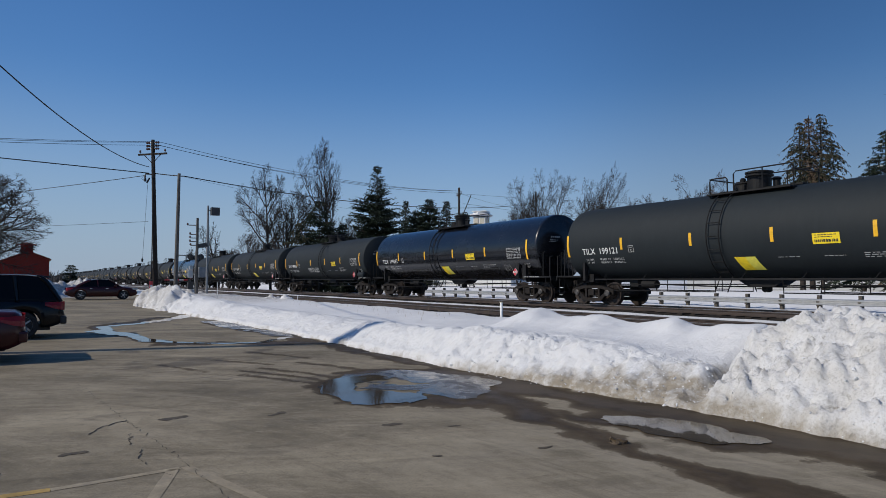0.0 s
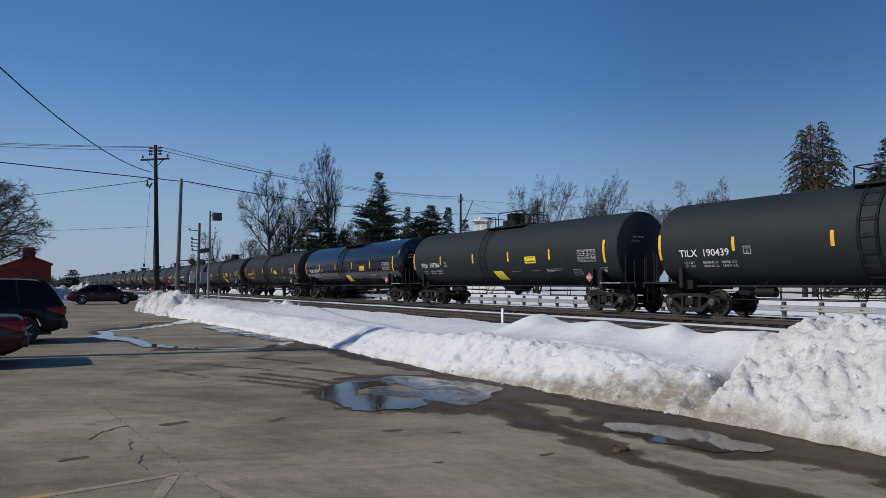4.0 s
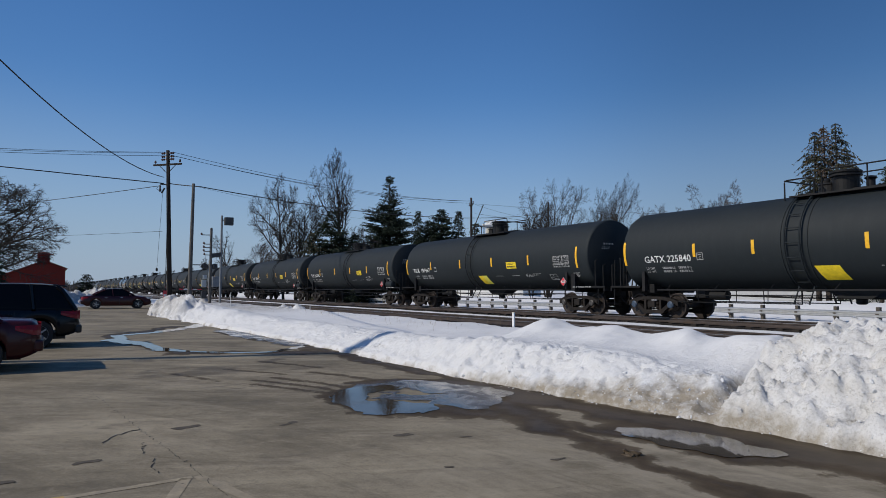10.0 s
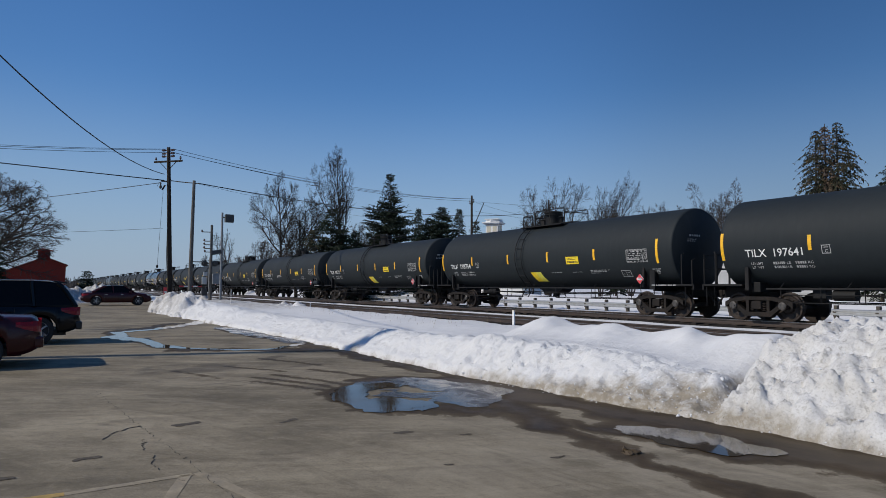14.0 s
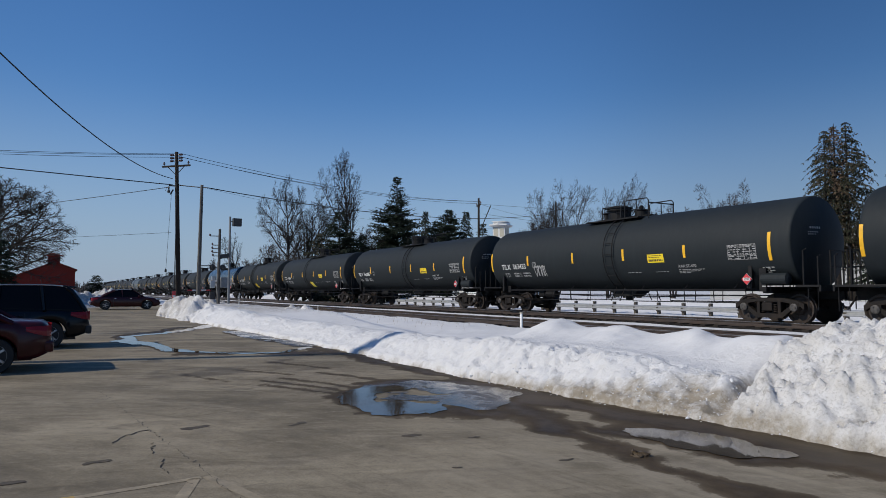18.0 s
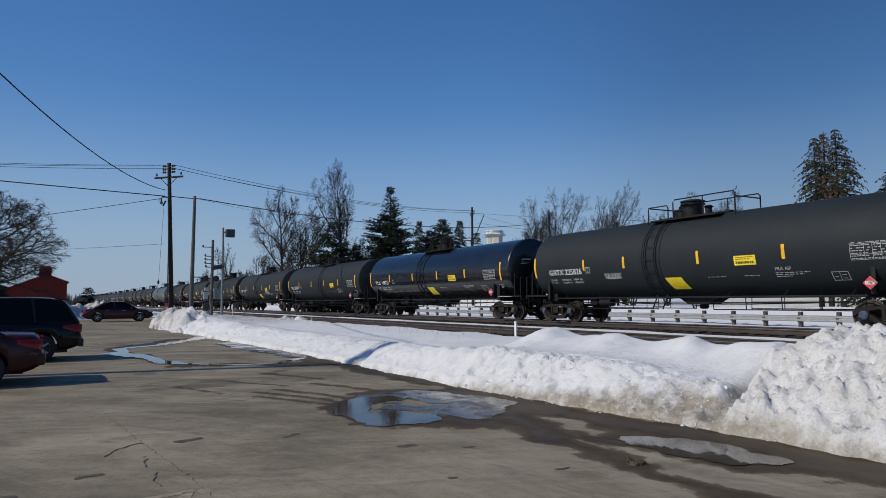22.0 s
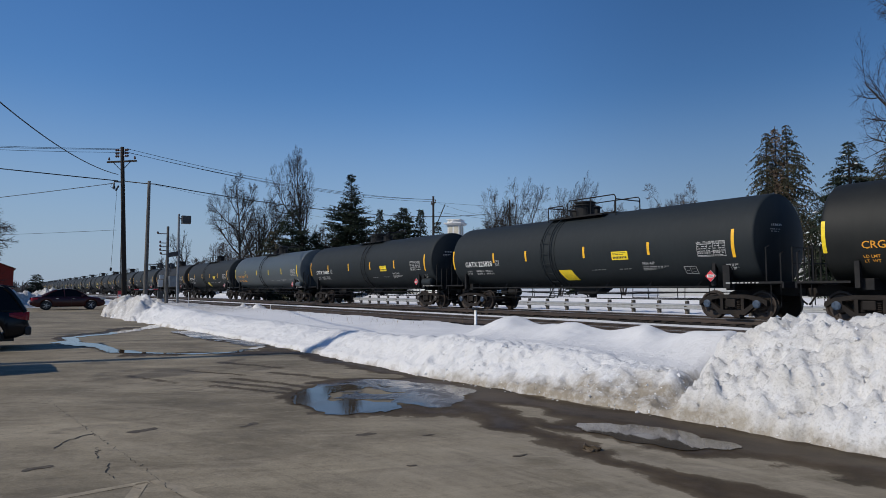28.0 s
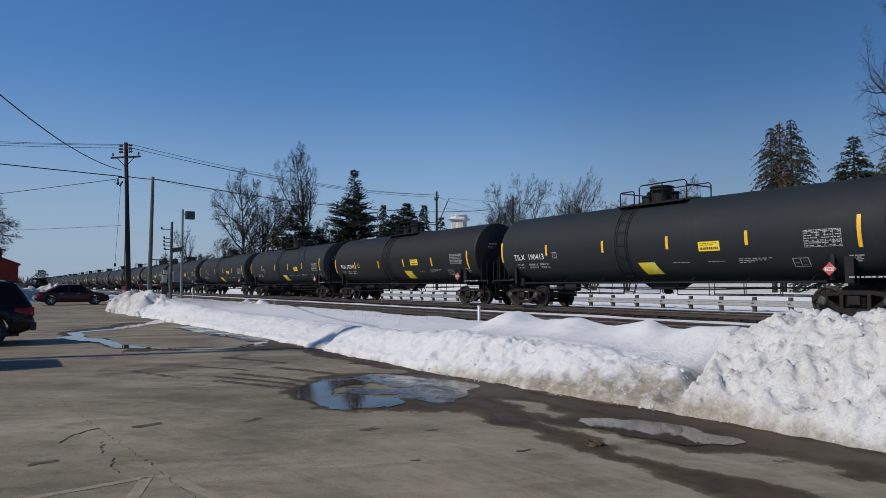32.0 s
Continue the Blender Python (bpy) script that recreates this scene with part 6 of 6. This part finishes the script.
# far woods along the horizon
vs, fs = [], []
rng = random.Random(9)
for _ in range(1500):
    a = rng.uniform(0, 1)
    x, y = -430 - 130 * rng.random(), -60 + 330 * a + rng.gauss(0, 4)
    h = 4.5 + 3.5 * fract(x * 0.02, y * 0.02, 1.0, 3, 0.5, 3.0) + rng.uniform(-1, 1.8)
    for _ in range(2):
        tube(vs, fs, Vector((x, y, 0)), Vector((x + rng.gauss(0, 1.2), y + rng.gauss(0, 1.2), h * rng.uniform(0.6, 1.0))), 0.45, 0.10, 3)
tagged(raw("far_woods", vs, fs, "hazebark"), "distant grey leafless woods on the horizon", "woods", kind="stuff")


# ---- buildings ----
def red_barn():
    b = thing("red_building", "red wooden building with a small cupola on its ridge", "building", pose(-110, 0.2, 0.0))
    bm = bmesh.new()
    A = [(-8.4, 0.0), (2.6, 0.0), (2.6, 4.5), (0.0, 5.55), (-8.4, 1.9)]
    f = [bm.verts.new((0, y, z)) for y, z in A]
    g = [bm.verts.new((-9, y, z)) for y, z in A]
    bm.faces.new(f)
    bm.faces.new(g[::-1])
    for k in range(5):
        bm.faces.new((f[k], g[k], g[(k + 1) % 5], f[(k + 1) % 5]))
    part("wall", bm, "redwall", b)
    for (y0, z0), (y1, z1) in (((2.85, 4.46), (-0.03, 5.62)), ((-8.6, 1.9), (0.03, 5.62))):
        bm = bmesh.new()
        q = [bm.verts.new(p) for p in ((0.3, y0, z0), (0.3, y1, z1), (-9.3, y1, z1), (-9.3, y0, z0))]
        q2 = [bm.verts.new((v.co.x, v.co.y, v.co.z + 0.14)) for v in q]
        bm.faces.new(q)
        bm.faces.new(q2[::-1])
        for k in range(4):
            bm.faces.new((q[k], q2[k], q2[(k + 1) % 4], q[(k + 1) % 4]))
        part("roof", bm, "redwall", b)
    bm = bmesh.new()
    box(bm, (-1.0, -0.15, 5.95), (1.5, 1.55, 1.3))
    cup = part("cupola", bm, "redwall", b)
    bm = bmesh.new()
    lathe(bm, [(6.55, 1.28), (6.62, 1.28), (6.95, 0.1)], "z", 4, (-1.0, -0.15, 0))
    part("cupola_roof", bm, "redwall", cup)
    for k in range(26):
        bm = bmesh.new()
        y = -8.2 + k * 0.42
        top = min(4.4, 5.4 + 0.40 * y - 0.1, 5.4) if y < 0 else 5.45 - 0.41 * y
        box(bm, (0.02, y, max(0.6, top) / 2), (0.03, 0.05, max(0.6, top)))
        part("batten", bm, "redwall", b)


red_barn()


def cupola_house():
    b = thing("white_house", "house with a white square cupola showing over the train", "house", pose(-81.5, 58.0, 0.0, 0, 0, 35))
    bm = bmesh.new()
    box(bm, (0, 0, 3.2), (12, 9, 6.4))
    part("wall", bm, "whitewall", b)
    bm = bmesh.new()
    lathe(bm, [(6.4, 8.2), (6.5, 8.2), (8.9, 1.6)], "z", 4)
    part("roof", bm, "roof", b)
    bm = bmesh.new()
    box(bm, (0, 0, 9.9), (1.9, 1.9, 2.6))
    c = part("cupola", bm, "whitewall", b)
    for z, w, h in ((11.25, 2.5, 0.16), (11.42, 2.75, 0.18), (11.95, 2.2, 0.1)):
        bm = bmesh.new()
        box(bm, (0, 0, z), (w, w, h), None, 0.02)
        part("cornice", bm, "whitewall", c)
    bm = bmesh.new()
    lathe(bm, [(11.5, 1.5), (11.55, 1.5), (11.9, 1.2)], "z", 4)
    part("cupola_roof", bm, "whitewall", c)
    for k in range(4):
        for s in (-0.45, 0.45):
            bm = bmesh.new()
            box(bm, (0.96, s, 10.3), (0.04, 0.6, 1.3))
            m = Matrix.Rotation(k * math.pi / 2, 4, "Z")
            bmesh.ops.transform(bm, matrix=m, verts=bm.verts)
            part("louvre", bm, "cream", c)


cupola_house()


def pale_house():
    b = thing("pale_house", "pale grey wooden house with a snow-covered roof behind the spruces", "house", pose(-32.0, 53.5, 0.0, 0, 0, 27))
    bm = bmesh.new()
    box(bm, (0, 4, 2.2), (15, 8, 4.4))
    part("wall", bm, "palewall", b)
    for s in (-1, 1):
        bm = bmesh.new()
        prism(bm, [(-7.9, 0), (7.9, 0), (7.9, 0.28), (-7.9, 0.28)], 0, 5.0)
        bmesh.ops.transform(bm, matrix=Matrix.Translation((0, 4, 6.35)) @ Matrix.Rotation(0 if s > 0 else math.pi, 4, "Z") @ Matrix.Rotation(radians(-24), 4, "X"), verts=bm.verts)
        part("roof", bm, "snow", b, "snow-covered roof")
    for x in (-7.49, 7.49):
        bm = bmesh.new()
        prism(bm, [(-0.06, 4.4), (0.06, 4.4), (0.06, 4.41), (-0.06, 4.41)], 0, 8)
        A = [bm.verts.new((x * 0.998, y, z)) for y, z in ((0.1, 4.4), (7.9, 4.4), (4, 6.15))]
        bm.faces.new(A)
        part("gable", bm, "palewall", b)
    for k in range(17):
        bm = bmesh.new()
        box(bm, (0, -0.02, 0.22 + k * 0.25), (15.04, 0.035, 0.235), Matrix.Rotation(0.05, 4, "X"))
        part("board", bm, "palewall", b)


pale_house()


# ---- snow piles and tufts ----
def pile(x, y, rx, ry, h, seed, label="heap of ploughed snow at the edge of the lot"):
    n, m = 90, 34
    vs, fs = [], []
    for j in range(m + 1):
        for i in range(n):
            a, g = 2 * math.pi * i / n, j / m
            px, py = x + rx * g * math.cos(a), y + ry * g * math.sin(a)
            z = h * (1 - g * g) ** 1.3 + 0.50 * h * fract(px, py, 0.9, 4, 0.6, seed) * (1 - g ** 2) + (0.4 - noise.voronoi(Vector((px * 1.5, py * 1.5, seed)))[0][0]) * 0.45 * (1 - g ** 3) - 0.05
            vs.append((px, py, max(z, -0.05) + lot_height(px)))
    for j in range(m):
        for i in range(n):
            fs.append((j * n + i, j * n + (i + 1) % n, (j + 1) * n + (i + 1) % n, (j + 1) * n + i))
    return tagged(raw("snow_pile", vs, fs, "bank", None, True), label, "snow pile", kind="structure")


pile(-66, 1.0, 5.0, 3.6, 1.25, 1.0)
pile(-74, 4.6, 5.0, 3.0, 1.2, 2.0)
pile(-62, 12.0, 8.0, 2.0, 0.55, 3.0, "low snow heap by the crossing")
pile(-38, 12.6, 5.0, 1.2, 0.55, 4.0, "low snow heap beside the siding")


# ---- parked cars ----
def parked_car(name, label, m, paint, length, width, height, suv):
    c = thing(name, label, "car", m)
    h, w, L = height, width / 2, length / 2
    wr = 0.36 if suv else 0.33
    ax, belt, sill = (L * 0.60, h * 0.60, 0.30) if suv else (L * 0.60, h * 0.645, 0.24)

    deck = ([(-L, 0.62), (-L * 0.985, belt - 0.22), (-L * 0.95, belt + 0.0), (L * 0.45, belt + 0.02), (L * 0.86, belt * 0.92), (L * 0.96, belt * 0.82), (L, 0.55)] if suv else
            [(-L, 0.60), (-L * 0.985, belt - 0.16), (-L * 0.95, belt - 0.02), (-L * 0.60, belt + 0.02), (L * 0.48, belt + 0.01), (L * 0.80, belt * 0.90), (L * 0.95, belt * 0.76), (L, 0.52)])
    dx, dz = [a for a, _ in deck], [b for _, b in deck]
    bm = bmesh.new()
    stations = sorted({-L + 2 * L * k / 52 for k in range(53)} | {c + (wr + 0.055) * math.cos(a * math.pi / 8) for c in (-ax, ax) for a in range(9)})
    rows = []
    for x in stations:
        end = min(1.0, (L - abs(x)) / 0.45)
        hw = w * (0.80 + 0.20 * math.sqrt(max(0.0, 1 - (1 - end) ** 2)))
        zt = float(np.interp(x, dx, dz))
        zl = sill + 0.16 * (1 - end) ** 2
        for wx in (-ax, ax):
            if abs(x - wx) < wr + 0.055:
                zl = max(zl, wr + math.sqrt((wr + 0.055) ** 2 - (x - wx) ** 2) - 0.01)
        zl = min(zl, zt - 0.12)
        half = [(hw * 0.60, zl), (hw * 0.95, zl), (hw * 0.985, zl + (zt - zl) * 0.12), (hw, zl + (zt - zl) * 0.45), (hw * 0.985, zl + (zt - zl) * 0.66), (hw * 0.955, zl + (zt - zl) * 0.86), (hw * 0.90, zt - 0.012), (hw * 0.55, zt + 0.018), (0.0, zt + 0.03)]
        ring = [(-y, z) for y, z in half] + [(y, z) for y, z in half[-2::-1]]
        rows.append([bm.verts.new((x, y, z)) for y, z in ring])
    n = len(rows[0])
    for a, b in zip(rows, rows[1:]):
        for k in range(n):
            bm.faces.new((a[k], a[(k + 1) % n], b[(k + 1) % n], b[k]))
    bm.faces.new(rows[0])
    bm.faces.new(rows[-1][::-1])
    part("body", bm, paint, c, "", True)
    top = ([(-L * 0.955, belt - 0.03), (-L * 0.86, belt + 0.36), (-L * 0.79, h - 0.10), (-L * 0.72, h - 0.03), (-L * 0.50, h), (L * 0.06, h - 0.01), (L * 0.22, h - 0.06), (L * 0.50, belt - 0.02)] if suv else
           [(-L * 0.72, belt - 0.03), (-L * 0.36, h - 0.06), (-L * 0.15, h), (L * 0.10, h - 0.01), (L * 0.20, h - 0.05), (L * 0.52, belt - 0.03)])

    line = top
    for _ in range(3):
        line = [line[0]] + [(a[0] * (1 - f) + b[0] * f, a[1] * (1 - f) + b[1] * f) for a, b in zip(line, line[1:]) for f in (0.25, 0.75)] + [line[-1]]

    def house(bm, s, grow, lift=0.0):
        A, B = [], []
        for x, z in line:
            f = (z - belt) / (h - belt)
            y = w * (0.93 - 0.16 * max(0, f)) * s + grow
            A.append(bm.verts.new((x, -y, z + lift)))
            B.append(bm.verts.new((x, y, z + lift)))
        bm.faces.new(A)
        bm.faces.new(B[::-1])
        for k in range(len(line)):
            bm.faces.new((A[k], B[k], B[(k + 1) % len(line)], A[(k + 1) % len(line)]))
        return bm
    part("glasshouse", house(bmesh.new(), 1.0, -0.02), "glass", c, "dark tinted windows")
    bm = bmesh.new()
    def side(z):
        return w * (0.93 - 0.16 * max(0.0, (z - belt) / (h - belt))) - 0.02
    roof = [(x, z) for x, z in line if z > h - 0.14 * (h - belt)]
    rows = [[bm.verts.new((x, k * side(z) / 3 * 1.01, z + 0.012 + 0.028 * (1 - (k / 3) ** 2))) for k in range(-3, 4)] for x, z in roof]
    for A, B in zip(rows, rows[1:]):
        for k in range(6):
            bm.faces.new((A[k], A[k + 1], B[k + 1], B[k]))
    part("roof", bm, paint, c, "", True)
    rear, fore = [q for q in line if q[1] <= h - 0.10 * (h - belt) and q[0] < 0], [q for q in line if q[1] <= h - 0.10 * (h - belt) and q[0] > 0]
    for s in (-1, 1):
        for run_, thick in ((rear, 0.06), (fore, 0.035)):
            bm = bmesh.new()
            pipe(bm, [(x, s * side(z), z) for x, z in run_], thick)
            part("pillar", bm, paint, c)
        bm = bmesh.new()
        rod(bm, (-L * 0.12, s * w * 0.945, belt), (-L * 0.14, s * w * 0.785, h - 0.03), 0.035, None, 6)
        part("pillar", bm, paint if not suv else "glass", c)
        if suv:
            bm = bmesh.new()
            rod(bm, (-L * 0.55, s * w * 0.93, belt), (-L * 0.52, s * w * 0.775, h - 0.03), 0.05, None, 6)
            part("pillar", bm, paint, c)
        bm = bmesh.new()
        # lamp wrapped round the rear corner, tapering forward along the side
        deep, low, high = (0.46, belt * 0.74, belt * 0.97) if suv else (0.42, belt * 0.70, belt * 0.92)
        rows = []
        for k in range(7):
            g = k / 6
            x, end = -L + 0.012 + deep * g, min(1.0, deep * g / 0.45)
            y = w * (0.80 + 0.20 * math.sqrt(max(0.0, 1 - (1 - end) ** 2)))
            lo, hi = low + (high - low) * 0.55 * g ** 1.5, high - (high - low) * 0.10 * g
            rows.append([bm.verts.new((x, s * (y * m + 0.014), z)) for m, z in ((0.99, lo), (0.985, (lo + hi) / 2), (0.955, hi), (0.87, hi), (0.87, lo))])
        for A, B in zip(rows, rows[1:]):
            for k in range(5):
                bm.faces.new((A[k], A[(k + 1) % 5], B[(k + 1) % 5], B[k]))
        bm.faces.new(rows[0])
        bm.faces.new(rows[-1][::-1])
        part("tail_lamp", bm, "lamp_red", c, "red tail lamp")
        bm = bmesh.new()
        box(bm, (L * 0.93, s * w * 0.78, belt * 0.80), (0.34, 0.36, 0.14), None, 0.05)
        part("headlight", bm, "galv", c)
        bm = bmesh.new()
        box(bm, (L * 0.36, s * (w + 0.08), belt + 0.06), (0.16, 0.20, 0.13), None, 0.04)
        part("door_mirror", bm, paint, c)
        for x in (-L * 0.32, L * 0.12):
            bm = bmesh.new()
            box(bm, (x, s * (w + 0.012), belt - 0.14), (0.18, 0.03, 0.03), None, 0.008)
            part("door_handle", bm, "chrome" if not suv else paint, c)
            bm = bmesh.new()
            box(bm, (x - 0.13, s * (w - 0.008), (belt + sill) / 2), (0.012, 0.02, belt - sill - 0.12))
            part("door_gap", bm, "trim", c)
        for x in (-ax, ax):
            bm = bmesh.new()
            lathe(bm, [(s * (w - 0.22), wr * 0.7), (s * (w - 0.22), wr * 0.97), (s * (w - 0.19), wr), (s * (w - 0.03), wr), (s * (w - 0.005), wr * 0.95), (s * (w - 0.005), wr * 0.66)], "y", 28, (x, 0, wr))
            wheel = part("wheel", bm, "tyre", c, "black tyre")
            bm = bmesh.new()
            lathe(bm, [(s * (w - 0.05), 0.05), (s * (w - 0.02), wr * 0.12), (s * (w - 0.045), wr * 0.16)], "y", 16, (x, 0, wr))
            for k in range(5):
                a = k * 2 * math.pi / 5
                rod(bm, (x, s * (w - 0.04), wr), (x + wr * 0.62 * math.cos(a), s * (w - 0.02), wr + wr * 0.62 * math.sin(a)), 0.045, 0.03, 6)
            lathe(bm, [(s * (w - 0.02), wr * 0.60), (s * (w - 0.0), wr * 0.64), (s * (w - 0.02), wr * 0.68)], "y", 28, (x, 0, wr))
            part("rim", bm, "alloy", wheel, "five-spoke alloy rim")
    if suv:
        bm = bmesh.new()
        box(bm, (-L * 0.79, 0, h - 0.035), (0.34, width * 0.70, 0.045), Matrix.Rotation(radians(-7), 4, "Y"), 0.015)
        part("roof_spoiler", bm, paint, c)
    bm = bmesh.new()
    box(bm, (-L + 0.04, 0, 0.48), (0.16, width * 0.94, 0.22), None, 0.05)
    part("rear_bumper", bm, "trim" if suv else paint, c)
    bm = bmesh.new()
    box(bm, (0, 0, 0.30), (length * 0.86, width * 0.8, 0.16))
    part("underbody", bm, "trim", c)
    return c


parked_car("suv", "dark blue-black sport utility vehicle parked nose-in", pose(-21.45, -1.50, lot_height(-21.5), 0, 0, -90), "navy", 4.85, 1.92, 1.68, True)
parked_car("sedan", "wine-red sedan with alloy wheels parked nose-in", pose(-15.85, -2.30, lot_height(-15.8), 0, 0, -90), "wine", 4.65, 1.80, 1.49, False)
parked_car("sedan", "dark red sedan standing across the lot by a snow bank", pose(-56.0, 4.85, lot_height(-56.0), 0, 0, 90), "wine", 4.75, 1.84, 1.50, False)

# ---- marks on the lot ----
def stripe(a, b, width, material, label):
    (x0, y0), (x1, y1) = a, b
    d = Vector((x1 - x0, y1 - y0, 0)).normalized()
    s = Vector((-d.y, d.x, 0)) * width / 2
    n = 10
    vs, fs = [], []
    rng = random.Random(int(x0 * 100))
    for i in range(n + 1):
        p = Vector((x0, y0, 0)).lerp(Vector((x1, y1, 0)), i / n)
        for q in (-1, 1):
            v = p + s * q * rng.uniform(0.85, 1.1)
            vs.append((v.x, v.y, lot_height(v.x) + 0.003))
        if i:
            fs.append((2 * i - 2, 2 * i - 1, 2 * i + 1, 2 * i))
    return tagged(raw("painted_line", vs, fs, material), label, "painted line", kind="structure")


stripe((-5.95, -2.6), (-5.93, 0.2), 0.11, "line", "worn yellow parking line on concrete")
stripe((-5.93, 0.2), (-6.02, 1.15), 0.085, "whiteline", "worn pale parking line on concrete")
stripe((-6.02, 1.10), (-5.0, 0.72), 0.10, "whiteline", "worn pale parking line on concrete")
stripe((-6.04, 1.2), (-4.4, 1.62), 0.10, "whiteline", "worn pale parking line on concrete")


def crack(points, width, seed, name="crack"):
    rng = random.Random(seed)
    bm = bmesh.new()
    prev = None
    for (x0, y0), (x1, y1) in zip(points, points[1:]):
        n = max(2, int(math.hypot(x1 - x0, y1 - y0) / 0.05))
        for i in range(n):
            f = i / n
            x, y = x0 + (x1 - x0) * f + rng.gauss(0, 0.012), y0 + (y1 - y0) * f + rng.gauss(0, 0.012)
            w = width * rng.uniform(0.3, 1.1)
            z = lot_height(x) + 0.0042
            row = (bm.verts.new((x - w, y - w * 0.4, z)), bm.verts.new((x + w, y + w * 0.4, z)))
            if prev:
                bm.faces.new((prev[0], prev[1], row[1], row[0]))
            prev = row
    return tagged(part(name, bm, "crack"), "dark crack in the concrete", "crack", kind="structure")


crack([(-11.7, 0.7), (-8.48, 0.99), (-6.67, 1.18), (-5.1, 1.3), (-3.5, 1.42)], 0.006, 1)
crack([(-8.35, 1.02), (-8.1, 0.72), (-7.75, 0.58)], 0.016, 2)
crack([(-7.6, 0.95), (-7.25, 0.9), (-7.0, 0.93)], 0.011, 3)
crack([(-6.85, 0.96), (-6.55, 0.90), (-6.25, 0.94)], 0.011, 4)
crack([(-5.95, 1.02), (-5.8, 1.08)], 0.012, 5)
for x, y, rx, ry, a, s in ((-8.2, 1.45, 0.22, 0.09, 1.7, 1), (-7.72, 2.5, 0.16, 0.05, 1.8, 2), (-6.55, 3.42, 0.13, 0.07, 1.6, 3), (-6.2, 4.0, 0.10, 0.04, 1.6, 4), (-6.9, 0.45, 0.15, 0.06, 1.7, 5),
                         (-5.2, 3.2, 0.05, 0.03, 1.6, 7), (-4.9, 4.3, 0.09, 0.035, 1.8, 8), (-6.6, -0.2, 0.12, 0.06, 1.7, 9)):
    c_, s_ = math.cos(a) * rx * 0.6, math.sin(a) * rx * 0.6
    pool("oil_stain", [(x - c_, y - s_, x + c_, y + s_, ry * 0.75)], "stain", 0.003 + 0.0002 * s, "dark oil stain on the concrete", "stain", 40.0 + s, 0.02, 0.13)

# dry stalks poking through the snow by the siding
vs, fs = [], []
rng = random.Random(5)
for _ in range(170):
    x, y = rng.uniform(-40, -17), rng.gauss(11.6, 0.7)
    z = bank_height(x, y)
    a, h = rng.uniform(0, 6.28), rng.uniform(0.10, 0.34)
    b = len(vs)
    vs.extend(((x - 0.006, y, z), (x + 0.006, y, z), (x + 0.08 * math.cos(a), y + 0.08 * math.sin(a), z + h)))
    fs.append((b, b + 1, b + 2))
tagged(raw("dry_stalks", vs, fs, "grass"), "thin dry grass stalks poking out of the snow", "grass", kind="stuff")

# ---- sleepers of the two tracks ----
bm = bmesh.new()
box(bm, (0, 0, 0), (0.22, 2.6, 0.16), None, 0.012)
tie = part("sleeper", bm, "tie", near_track)
first = True
for host, yc, z in ((near_track, NEAR_Y, 0.52), (far_track, TRACK_Y, RAIL_Z)):
    for k in range(105):
        o = tie if first else new("sleeper", tie.data)
        first = False
        o.parent, o.location = host, (3.0 - k * 0.53, yc, z - 0.245 + 0.006 * (k % 3))

motions()
